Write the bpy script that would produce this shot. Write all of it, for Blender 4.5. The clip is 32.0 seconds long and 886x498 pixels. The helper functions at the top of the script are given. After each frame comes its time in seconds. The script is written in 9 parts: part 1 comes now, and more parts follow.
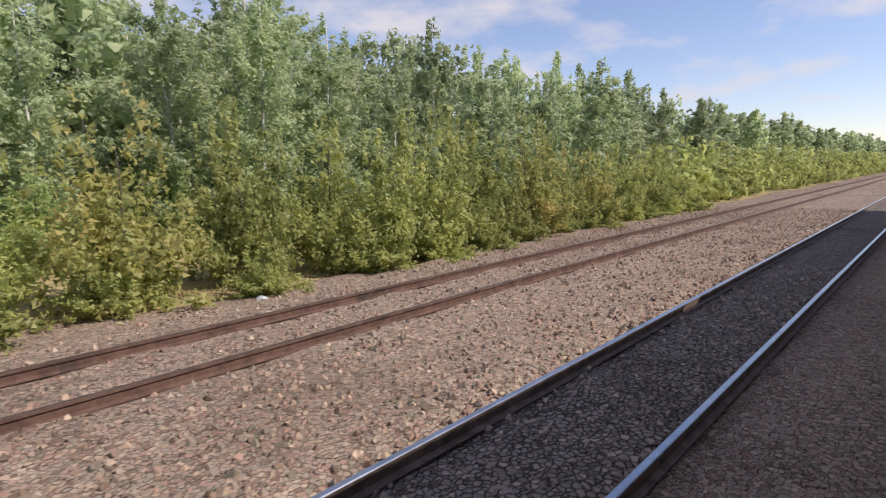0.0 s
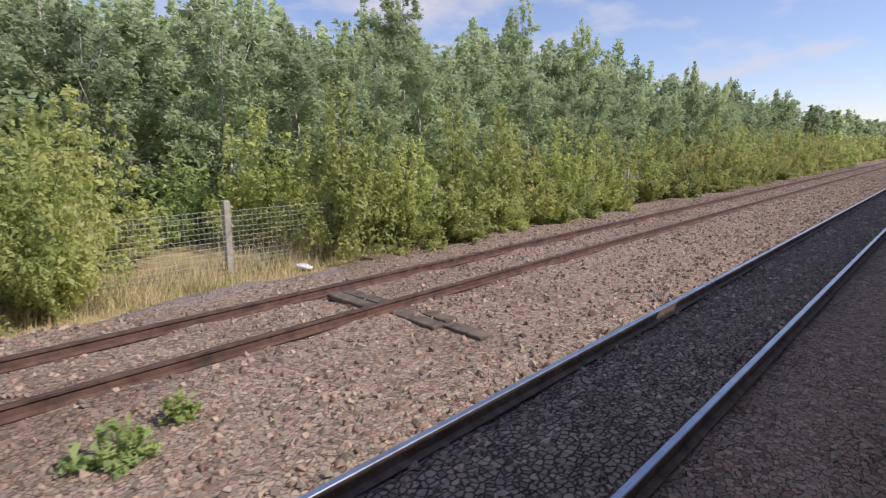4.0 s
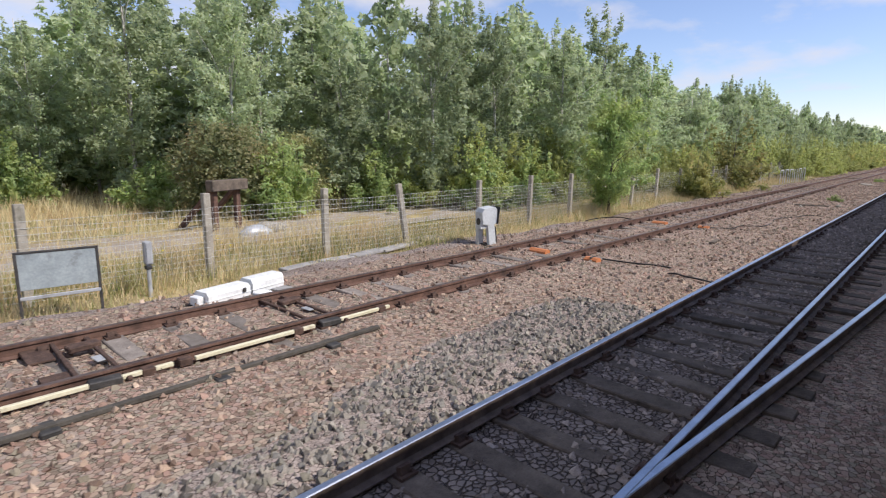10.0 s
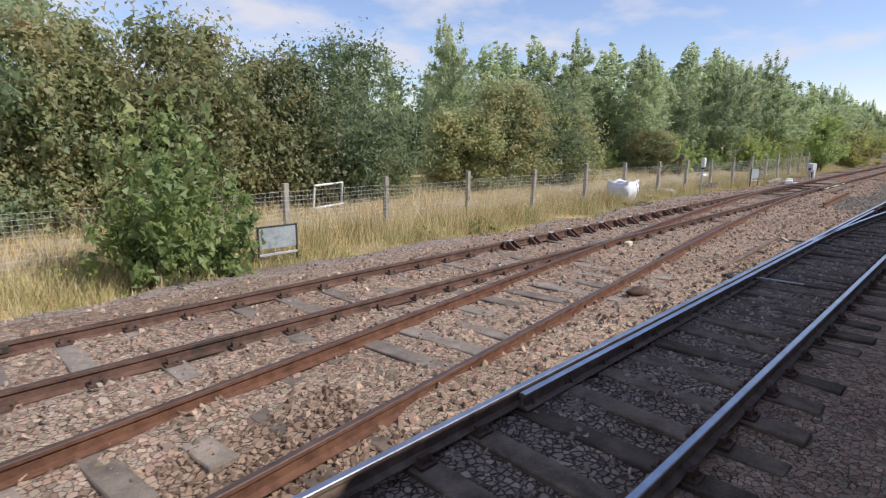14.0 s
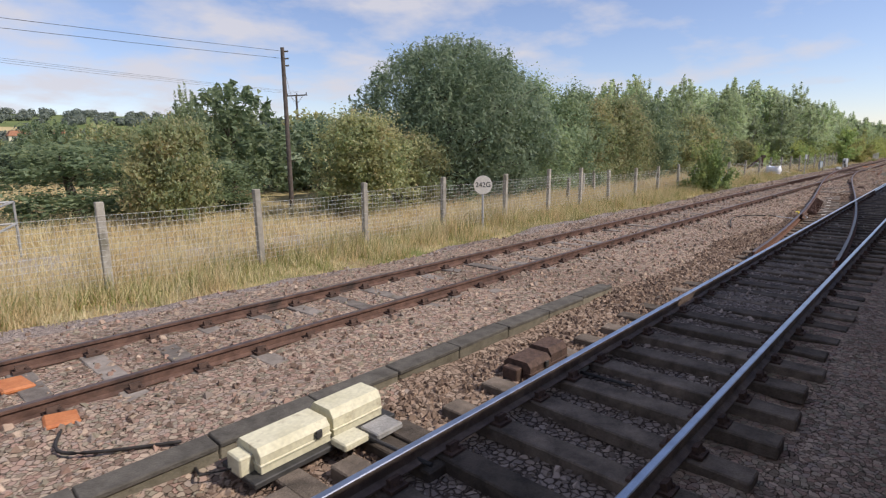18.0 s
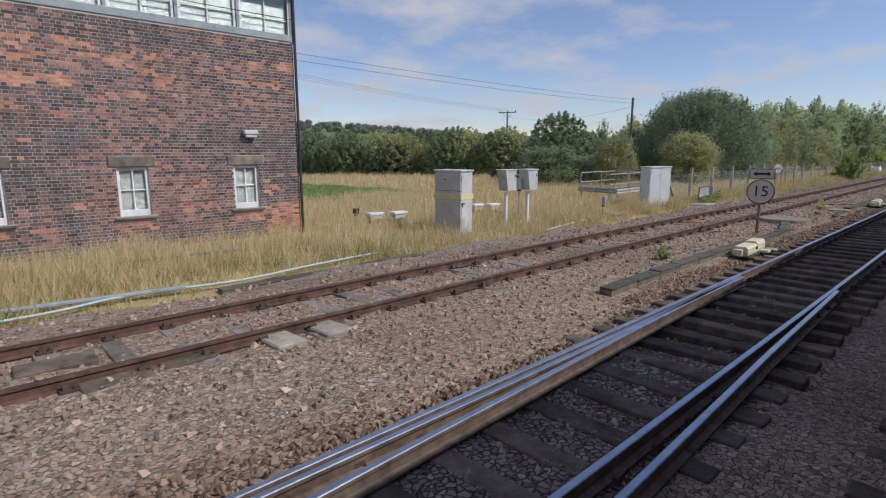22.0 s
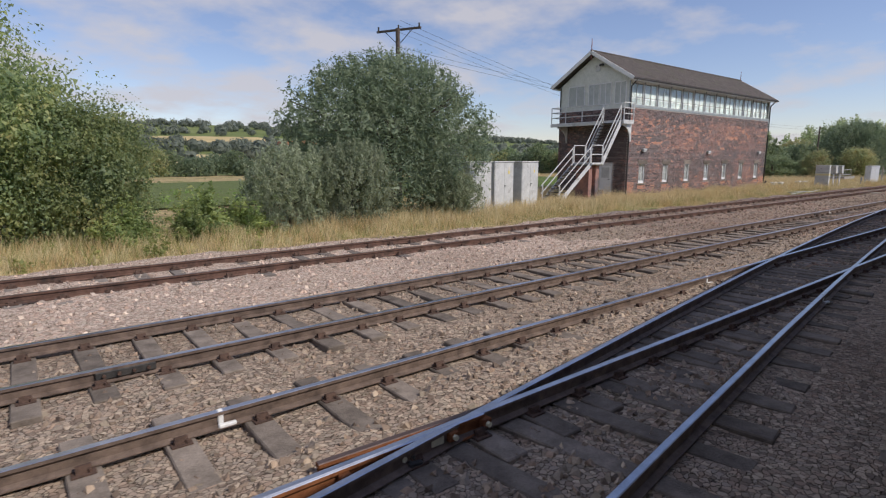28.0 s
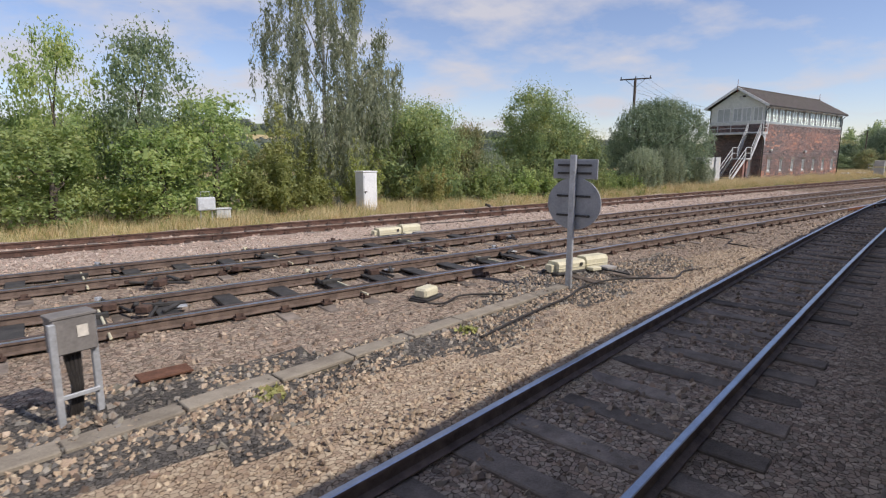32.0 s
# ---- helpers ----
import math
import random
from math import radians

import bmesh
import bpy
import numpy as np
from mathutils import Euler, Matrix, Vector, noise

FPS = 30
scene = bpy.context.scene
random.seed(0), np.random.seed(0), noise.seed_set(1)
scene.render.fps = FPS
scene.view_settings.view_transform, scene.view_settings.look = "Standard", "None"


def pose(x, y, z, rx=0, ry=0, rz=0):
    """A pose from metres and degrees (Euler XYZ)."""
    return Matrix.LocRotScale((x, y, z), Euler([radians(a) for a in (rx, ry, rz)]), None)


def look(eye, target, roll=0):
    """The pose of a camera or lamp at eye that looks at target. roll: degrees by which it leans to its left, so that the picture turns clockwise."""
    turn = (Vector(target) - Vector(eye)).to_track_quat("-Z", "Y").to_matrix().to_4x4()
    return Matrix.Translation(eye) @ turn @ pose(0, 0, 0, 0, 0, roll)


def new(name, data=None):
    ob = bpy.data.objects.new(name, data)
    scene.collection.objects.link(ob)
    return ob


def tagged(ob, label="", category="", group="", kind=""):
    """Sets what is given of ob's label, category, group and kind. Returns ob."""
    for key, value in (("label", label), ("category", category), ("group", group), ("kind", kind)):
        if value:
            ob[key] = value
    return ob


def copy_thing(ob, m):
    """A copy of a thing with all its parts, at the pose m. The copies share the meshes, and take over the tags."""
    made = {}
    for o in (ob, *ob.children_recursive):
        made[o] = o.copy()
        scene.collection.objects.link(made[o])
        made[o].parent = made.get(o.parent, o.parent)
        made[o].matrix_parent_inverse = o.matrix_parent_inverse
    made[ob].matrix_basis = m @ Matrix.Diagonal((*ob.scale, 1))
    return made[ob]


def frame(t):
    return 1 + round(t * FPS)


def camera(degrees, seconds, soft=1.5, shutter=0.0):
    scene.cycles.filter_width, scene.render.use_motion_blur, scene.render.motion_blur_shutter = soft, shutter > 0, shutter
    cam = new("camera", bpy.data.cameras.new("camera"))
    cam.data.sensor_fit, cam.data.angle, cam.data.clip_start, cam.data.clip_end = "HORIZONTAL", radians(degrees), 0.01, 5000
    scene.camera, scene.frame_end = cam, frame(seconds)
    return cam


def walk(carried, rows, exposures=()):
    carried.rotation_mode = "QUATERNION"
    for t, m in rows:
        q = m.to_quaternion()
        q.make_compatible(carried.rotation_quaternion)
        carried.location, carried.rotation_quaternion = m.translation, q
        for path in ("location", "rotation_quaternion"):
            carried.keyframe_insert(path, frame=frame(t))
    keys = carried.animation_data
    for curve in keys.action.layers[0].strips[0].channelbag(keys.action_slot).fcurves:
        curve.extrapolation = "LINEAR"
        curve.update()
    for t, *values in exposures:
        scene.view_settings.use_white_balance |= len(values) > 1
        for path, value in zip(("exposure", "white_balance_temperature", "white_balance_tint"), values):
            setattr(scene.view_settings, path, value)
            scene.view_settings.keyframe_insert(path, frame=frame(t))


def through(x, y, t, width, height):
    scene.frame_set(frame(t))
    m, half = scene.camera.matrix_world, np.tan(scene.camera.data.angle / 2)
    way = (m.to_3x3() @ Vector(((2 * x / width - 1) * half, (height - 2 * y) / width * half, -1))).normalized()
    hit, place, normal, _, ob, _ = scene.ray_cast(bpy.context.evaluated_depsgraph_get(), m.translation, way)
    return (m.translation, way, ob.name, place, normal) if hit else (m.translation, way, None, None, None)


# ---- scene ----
# World: x runs back along the line, y away from the train across the tracks, rail heads at z = 0.
cam = camera(78.6, 32.0, soft=1.2, shutter=0.05)
PATH = [
    (0, 95.464, -0.130, 2.242, 81.34, 0.87, -46.81),
    (0.5, 89.642, -0.078, 2.280, 81.59, 2.74, -46.37),
    (1, 83.831, -0.053, 2.269, 81.66, 1.84, -46.47),
    (1.5, 78.045, -0.049, 2.273, 80.52, 0.43, -49.53),
    (2, 72.338, -0.053, 2.236, 80.87, -0.12, -48.58),
    (2.5, 66.720, -0.033, 2.277, 80.65, -0.06, -47.28),
    (3, 61.197, -0.016, 2.282, 80.61, 0.11, -46.52),
    (3.5, 55.753, -0.014, 2.269, 80.98, -1.01, -46.83),
    (4, 50.373, -0.026, 2.236, 79.65, 0.78, -46.18),
    (4.5, 45.054, -0.047, 2.261, 79.78, 1.38, -46.13),
    (6.5, 25.321, 0.003, 2.272, 79.49, 0.10, -45.51),
    (7, 20.780, 0.022, 2.283, 78.97, 0.69, -45.56),
    (7.5, 16.301, 0.016, 2.284, 79.66, 0.83, -45.81),
    (8, 11.902, 0.005, 2.278, 79.41, 1.02, -46.13),
    (8.5, 7.588, -0.006, 2.279, 79.09, 1.68, -45.91),
    (9, 3.356, -0.008, 2.316, 79.26, 1.25, -45.73),
    (9.5, -0.800, 0.006, 2.284, 80.14, -1.06, -45.85),
    (10, -4.885, 0.025, 2.290, 79.18, -0.75, -46.54),
    (10.5, -8.933, 0.056, 2.308, 78.45, 0.58, -46.29),
    (11, -12.956, 0.062, 2.306, 79.24, 0.50, -46.83),
    (11.5, -16.950, 0.045, 2.279, 79.09, 1.69, -47.25),
    (12, -20.931, 0.029, 2.275, 78.76, 0.37, -47.07),
    (12.5, -24.900, 0.030, 2.279, 78.51, 0.29, -46.88),
    (13, -28.857, 0.038, 2.311, 78.14, -0.42, -46.40),
    (13.5, -32.803, 0.027, 2.280, 79.09, -0.32, -45.76),
    (14, -36.732, 0.015, 2.281, 78.40, -0.28, -44.38),
    (14.5, -40.687, 0.013, 2.282, 78.18, 1.00, -44.59),
    (15, -44.641, 0.013, 2.286, 78.18, 0.65, -44.74),
    (15.5, -48.568, 0.006, 2.277, 78.12, 0.14, -44.96),
    (17.5, -63.562, -0.032, 2.332, 79.51, 0.43, -47.17),
    (18, -67.148, 0.011, 2.292, 79.52, 0.67, -46.90),
    (18.5, -70.709, 0.049, 2.313, 79.75, 0.31, -47.17),
    (19, -74.335, 0.058, 2.250, 79.79, 0.18, -46.92),
    (19.5, -78.081, 0.039, 2.280, 79.49, -0.17, -46.94),
    (20, -81.865, -0.003, 2.285, 80.76, -0.76, -46.95),
    (20.5, -85.631, -0.078, 2.278, 80.31, -0.54, -46.52),
    (21, -89.356, -0.181, 2.286, 80.16, -0.06, -45.66),
    (21.5, -93.111, -0.313, 2.292, 80.06, -0.04, -44.79),
    (22, -96.856, -0.485, 2.279, 79.90, 0.09, -43.68),
    (22.5, -100.572, -0.697, 2.288, 80.58, -0.73, -43.48),
    (23, -104.289, -0.942, 2.301, 80.50, -1.15, -42.28),
    (23.5, -108.025, -1.235, 2.274, 80.18, -0.46, -41.42),
    (24, -111.794, -1.569, 2.270, 80.47, -0.03, -41.54),
    (24.5, -115.545, -1.930, 2.276, 80.98, -0.27, -41.18),
    (26.5, -130.791, -3.810, 2.299, 80.31, -0.65, -38.52),
    (27, -134.549, -4.324, 2.268, 80.80, -0.90, -38.82),
    (27.5, -138.293, -4.846, 2.283, 80.38, -0.77, -38.55),
    (28, -142.018, -5.382, 2.278, 80.53, -0.07, -38.54),
    (28.5, -145.707, -5.925, 2.291, 80.89, -0.06, -38.71),
    (29, -149.372, -6.482, 2.280, 80.33, -0.14, -38.27),
    (29.5, -153.024, -7.060, 2.291, 80.37, -0.40, -38.26),
    (30, -156.655, -7.669, 2.299, 80.42, -0.59, -38.10),
    (30.5, -160.303, -8.296, 2.289, 80.35, -0.29, -38.21),
    (31, -163.920, -8.920, 2.270, 80.55, -0.05, -38.11),
    (31.5, -167.520, -9.547, 2.283, 80.45, -0.14, -37.58),
    (32, -171.083, -10.194, 2.249, 80.22, -0.10, -37.16),
]
walk(cam, [(t, pose(*p)) for t, *p in PATH], ((0, 0.28, 6900, 16), (2, 0.36, 6950, 17), (4, 0.21, 6500, 17), (6.5, 0.42, 6250, 15), (8, 0.43, 6200, 15), (9.5, 0.37, 6350, 13), (11, 0.32, 6600, 15), (12, 0.30, 6600, 15), (13, 0.24, 6550, 13), (15, 0.42, 6600, 13), (16, 0.42, 6650, 13), (18, 0.16, 6650, 14), (19, -0.10, 6350, 12), (22, -0.2, 6300, 13), (24, 0.0, 6600, 13), (26.5, -0.08, 6750, 14), (28, -0.08, 6650, 14), (30, 0.0, 6600, 14), (32, 0.08, 6650, 14)))

# ---- sky, sun, exposure ----
scene.view_settings.exposure = 0.0
TO_SUN = Vector((0.42, -0.80, 0.90)).normalized()
world = bpy.data.worlds.new("sky")
scene.world = world
world.use_nodes = True
wn, wl = world.node_tree.nodes, world.node_tree.links
wn.clear()
w_out = wn.new("ShaderNodeOutputWorld")
w_bg = wn.new("ShaderNodeBackground")
w_bg.inputs["Strength"].default_value = 0.148
w_sky = wn.new("ShaderNodeTexSky")
w_sky.sky_type = "NISHITA"
w_sky.sun_disc = False
w_sky.sun_elevation = math.asin(TO_SUN.z)
w_sky.sun_rotation = math.atan2(TO_SUN.x, TO_SUN.y)
w_sky.air_density, w_sky.dust_density, w_sky.ozone_density = 1.0, 0.15, 2.0
# Broken cumulus: noise on the sky dome, flattened towards the horizon.
w_tc = wn.new("ShaderNodeTexCoord")
w_sep = wn.new("ShaderNodeSeparateXYZ")
wl.new(w_tc.outputs["Generated"], w_sep.inputs[0])
w_h = wn.new("ShaderNodeMath"); w_h.operation = "ADD"; w_h.inputs[1].default_value = 0.22
wl.new(w_sep.outputs["Z"], w_h.inputs[0])
w_div = wn.new("ShaderNodeVectorMath"); w_div.operation = "DIVIDE"
w_cmb = wn.new("ShaderNodeCombineXYZ")
for k in range(3):
    wl.new(w_h.outputs[0], w_cmb.inputs[k])
wl.new(w_tc.outputs["Generated"], w_div.inputs[0])
wl.new(w_cmb.outputs[0], w_div.inputs[1])
w_n = wn.new("ShaderNodeTexNoise")
w_n.inputs["Scale"].default_value, w_n.inputs["Detail"].default_value, w_n.inputs["Roughness"].default_value = 2.3, 8.0, 0.55
wl.new(w_div.outputs[0], w_n.inputs["Vector"])
w_r = wn.new("ShaderNodeValToRGB")
w_r.color_ramp.elements[0].position, w_r.color_ramp.elements[1].position = 0.45, 0.66
w_r.color_ramp.elements[0].color, w_r.color_ramp.elements[1].color = (0.04, 0.04, 0.04, 1), (0.85, 0.85, 0.85, 1)
# More cloud on one side of the sky than on the other.
w_side = wn.new("ShaderNodeMath"); w_side.operation = "SUBTRACT"
wl.new(w_sep.outputs["Y"], w_side.inputs[0]); wl.new(w_sep.outputs["X"], w_side.inputs[1])
w_more = wn.new("ShaderNodeMath"); w_more.operation = "MULTIPLY_ADD"; w_more.inputs[1].default_value = 0.085
wl.new(w_side.outputs[0], w_more.inputs[0]); wl.new(w_n.outputs["Fac"], w_more.inputs[2])
wl.new(w_more.outputs[0], w_r.inputs[0])
w_mix = wn.new("ShaderNodeMixRGB")
w_mix.inputs[2].default_value = (4.1, 4.15, 4.5, 1)
wl.new(w_r.outputs[0], w_mix.inputs[0])
w_tint = wn.new("ShaderNodeMixRGB"); w_tint.blend_type = "MULTIPLY"; w_tint.inputs[0].default_value = 1.0
w_tint.inputs[2].default_value = (0.80, 0.78, 0.88, 1)
wl.new(w_sky.outputs[0], w_tint.inputs[1])
wl.new(w_tint.outputs[0], w_mix.inputs[1])
wl.new(w_mix.outputs[0], w_bg.inputs["Color"])
wl.new(w_bg.outputs[0], w_out.inputs["Surface"])
sun_data = bpy.data.lights.new("sun", "SUN")
sun_data.energy, sun_data.angle, sun_data.color = 3.75, radians(0.6), (1.0, 0.95, 0.87)
sun = new("sun", sun_data)
sun.matrix_world = look(TO_SUN * 50, (0, 0, 0))

# ---- materials ----
def surface(name, dark, light, scale=8.0, rough=0.8, bump=0.15, fine=60.0, metal=0.0, island=0.0, each=0.0, stain=None, stain_scale=0.7, stain_at=0.55, spec=0.3):
    """Two-colour noise at a coarse and a fine scale, with bump; island / each: how much pieces / objects differ; stain: a third colour in patches."""
    m = bpy.data.materials.new(name)
    m.use_nodes = True
    n, l = m.node_tree.nodes, m.node_tree.links
    b = n["Principled BSDF"]
    b.inputs["Roughness"].default_value, b.inputs["Metallic"].default_value = rough, metal
    b.inputs["Specular IOR Level"].default_value = spec
    geo = n.new("ShaderNodeNewGeometry")
    no = n.new("ShaderNodeTexNoise")
    no.inputs["Scale"].default_value, no.inputs["Detail"].default_value, no.inputs["Roughness"].default_value = scale, 6.0, 0.65
    l.new(geo.outputs["Position"], no.inputs["Vector"])
    ramp = n.new("ShaderNodeValToRGB")
    ramp.color_ramp.elements[0].position, ramp.color_ramp.elements[1].position = 0.32, 0.68
    ramp.color_ramp.elements[0].color, ramp.color_ramp.elements[1].color = (*dark, 1), (*light, 1)
    l.new(no.outputs["Fac"], ramp.inputs[0])
    col = ramp.outputs[0]
    fi = n.new("ShaderNodeTexNoise")
    fi.inputs["Scale"].default_value, fi.inputs["Detail"].default_value = fine, 4.0
    l.new(geo.outputs["Position"], fi.inputs["Vector"])
    if stain:
        sn = n.new("ShaderNodeTexNoise")
        sn.inputs["Scale"].default_value, sn.inputs["Detail"].default_value, sn.inputs["Roughness"].default_value = stain_scale, 5.0, 0.7
        l.new(geo.outputs["Position"], sn.inputs["Vector"])
        sr = n.new("ShaderNodeValToRGB")
        sr.color_ramp.elements[0].position, sr.color_ramp.elements[1].position = stain_at, stain_at + 0.12
        l.new(sn.outputs["Fac"], sr.inputs[0])
        mx = n.new("ShaderNodeMixRGB")
        mx.inputs[2].default_value = (*stain, 1)
        l.new(sr.outputs[0], mx.inputs[0])
        l.new(col, mx.inputs[1])
        col = mx.outputs[0]
    hsv = n.new("ShaderNodeHueSaturation")
    val = n.new("ShaderNodeMath"); val.operation = "MULTIPLY_ADD"
    val.inputs[1].default_value, val.inputs[2].default_value = 0.5, 0.75
    l.new(fi.outputs["Fac"], val.inputs[0])
    last = val.outputs[0]
    info = n.new("ShaderNodeObjectInfo")
    for amount, out in ((island, geo.outputs["Random Per Island"]), (each, info.outputs["Random"])):
        if amount:
            k = n.new("ShaderNodeMath"); k.operation = "MULTIPLY_ADD"
            k.inputs[1].default_value, k.inputs[2].default_value = amount * 2, 1 - amount
            l.new(out, k.inputs[0])
            kk = n.new("ShaderNodeMath"); kk.operation = "MULTIPLY"
            l.new(last, kk.inputs[0]); l.new(k.outputs[0], kk.inputs[1])
            last = kk.outputs[0]
    l.new(last, hsv.inputs["Value"])
    l.new(col, hsv.inputs["Color"])
    l.new(hsv.outputs[0], b.inputs["Base Color"])
    if bump:
        bp = n.new("ShaderNodeBump")
        bp.inputs["Strength"].default_value, bp.inputs["Distance"].default_value = bump, 0.02
        l.new(fi.outputs["Fac"], bp.inputs["Height"])
        l.new(bp.outputs[0], b.inputs["Normal"])
    return m


def leafy(name, colours, through=0.58, each=0.25, rough=0.55):
    """Leaves: every leaf takes a colour of its own from the ramp; light shines through in part."""
    m = bpy.data.materials.new(name)
    m.use_nodes = True
    n, l = m.node_tree.nodes, m.node_tree.links
    n.remove(n["Principled BSDF"])
    out = n["Material Output"]
    geo, info = n.new("ShaderNodeNewGeometry"), n.new("ShaderNodeObjectInfo")
    ramp = n.new("ShaderNodeValToRGB")
    e = ramp.color_ramp.elements
    while len(e) < len(colours):
        e.new(0.5)
    for k, c in enumerate(colours):
        e[k].position, e[k].color = k / (len(colours) - 1), (*c, 1)
    no = n.new("ShaderNodeTexNoise")
    no.inputs["Scale"].default_value, no.inputs["Detail"].default_value = 0.9, 3.0
    l.new(geo.outputs["Position"], no.inputs["Vector"])
    mx = n.new("ShaderNodeMath"); mx.operation = "MULTIPLY_ADD"
    mx.inputs[1].default_value = 0.36
    l.new(geo.outputs["Random Per Island"], mx.inputs[0])
    ad = n.new("ShaderNodeMath"); ad.operation = "MULTIPLY_ADD"
    ad.inputs[1].default_value, ad.inputs[2].default_value = 1.3, -0.33
    l.new(no.outputs["Fac"], ad.inputs[0])
    l.new(ad.outputs[0], mx.inputs[2])
    l.new(mx.outputs[0], ramp.inputs[0])
    hsv = n.new("ShaderNodeHueSaturation")
    k = n.new("ShaderNodeMath"); k.operation = "MULTIPLY_ADD"
    k.inputs[1].default_value, k.inputs[2].default_value = each * 2, 1 - each
    l.new(info.outputs["Random"], k.inputs[0])
    l.new(k.outputs[0], hsv.inputs["Value"])
    l.new(ramp.outputs[0], hsv.inputs["Color"])
    d, t, g, a, a2 = (n.new(s) for s in ("ShaderNodeBsdfDiffuse", "ShaderNodeBsdfTranslucent", "ShaderNodeBsdfGlossy", "ShaderNodeMixShader", "ShaderNodeMixShader"))
    g.inputs["Roughness"].default_value = rough
    g.inputs["Color"].default_value = (0.62, 0.66, 0.66, 1)
    a.inputs[0].default_value, a2.inputs[0].default_value = through, 0.03
    l.new(hsv.outputs[0], d.inputs["Color"]); l.new(hsv.outputs[0], t.inputs["Color"])
    l.new(d.outputs[0], a.inputs[1]); l.new(t.outputs[0], a.inputs[2])
    l.new(a.outputs[0], a2.inputs[1]); l.new(g.outputs[0], a2.inputs[2])
    l.new(a2.outputs[0], out.inputs["Surface"])
    return m


def stony(name, colours, scale, gap, rough=0.9, bump=0.9, patch=None, patch_scale=0.25, patch_at=0.52):
    """Broken stone: cells of their own colour, the shade in the gaps between them painted dark into it, and relief;
    patch: a second tone in large patches.
    """
    m = bpy.data.materials.new(name)
    m.use_nodes = True
    n, l = m.node_tree.nodes, m.node_tree.links
    b = n["Principled BSDF"]
    b.inputs["Roughness"].default_value = rough
    b.inputs["Specular IOR Level"].default_value = 0.2
    geo = n.new("ShaderNodeNewGeometry")
    wob = n.new("ShaderNodeTexNoise")
    wob.inputs["Scale"].default_value = scale * 1.1
    l.new(geo.outputs["Position"], wob.inputs["Vector"])
    add = n.new("ShaderNodeVectorMath"); add.operation = "MULTIPLY_ADD"
    add.inputs[1].default_value = (0.7 / scale,) * 3
    l.new(wob.outputs["Color"], add.inputs[0]); l.new(geo.outputs["Position"], add.inputs[2])
    vo, ve = n.new("ShaderNodeTexVoronoi"), n.new("ShaderNodeTexVoronoi")
    ve.feature = "DISTANCE_TO_EDGE"
    for v in (vo, ve):
        v.inputs["Scale"].default_value = scale
        l.new(add.outputs[0], v.inputs["Vector"])
    sep = n.new("ShaderNodeSeparateColor")
    l.new(vo.outputs["Color"], sep.inputs[0])
    ramp = n.new("ShaderNodeValToRGB")
    e = ramp.color_ramp.elements
    while len(e) < len(colours):
        e.new(0.5)
    for k, c in enumerate(colours):
        e[k].position, e[k].color = k / (len(colours) - 1), (*c, 1)
    l.new(sep.outputs[0], ramp.inputs[0])
    col = ramp.outputs[0]
    if patch:
        pn = n.new("ShaderNodeTexNoise")
        pn.inputs["Scale"].default_value, pn.inputs["Detail"].default_value = patch_scale, 6.0
        l.new(geo.outputs["Position"], pn.inputs["Vector"])
        pr = n.new("ShaderNodeValToRGB")
        pr.color_ramp.elements[0].position, pr.color_ramp.elements[1].position = patch_at, patch_at + 0.16
        l.new(pn.outputs["Fac"], pr.inputs[0])
        pm = n.new("ShaderNodeMixRGB"); pm.blend_type = "MULTIPLY"
        pm.inputs[2].default_value = (*patch, 1)
        l.new(pr.outputs[0], pm.inputs[0]); l.new(col, pm.inputs[1])
        col = pm.outputs[0]
    er = n.new("ShaderNodeValToRGB")
    er.color_ramp.elements[0].position, er.color_ramp.elements[1].position = 0.0, gap
    er.color_ramp.elements[0].color = (0.30, 0.27, 0.25, 1)
    l.new(ve.outputs["Distance"], er.inputs[0])
    mul = n.new("ShaderNodeMixRGB"); mul.blend_type = "MULTIPLY"; mul.inputs[0].default_value = 1.0
    l.new(col, mul.inputs[1]); l.new(er.outputs[0], mul.inputs[2])
    l.new(mul.outputs[0], b.inputs["Base Color"])
    tilt = n.new("ShaderNodeMath"); tilt.operation = "MULTIPLY_ADD"; tilt.inputs[1].default_value = 0.6
    l.new(sep.outputs[1], tilt.inputs[0]); l.new(er.outputs[0], tilt.inputs[2])
    bp = n.new("ShaderNodeBump")
    bp.inputs["Strength"].default_value, bp.inputs["Distance"].default_value = bump, 0.05
    l.new(tilt.outputs[0], bp.inputs["Height"])
    l.new(bp.outputs[0], b.inputs["Normal"])
    return m


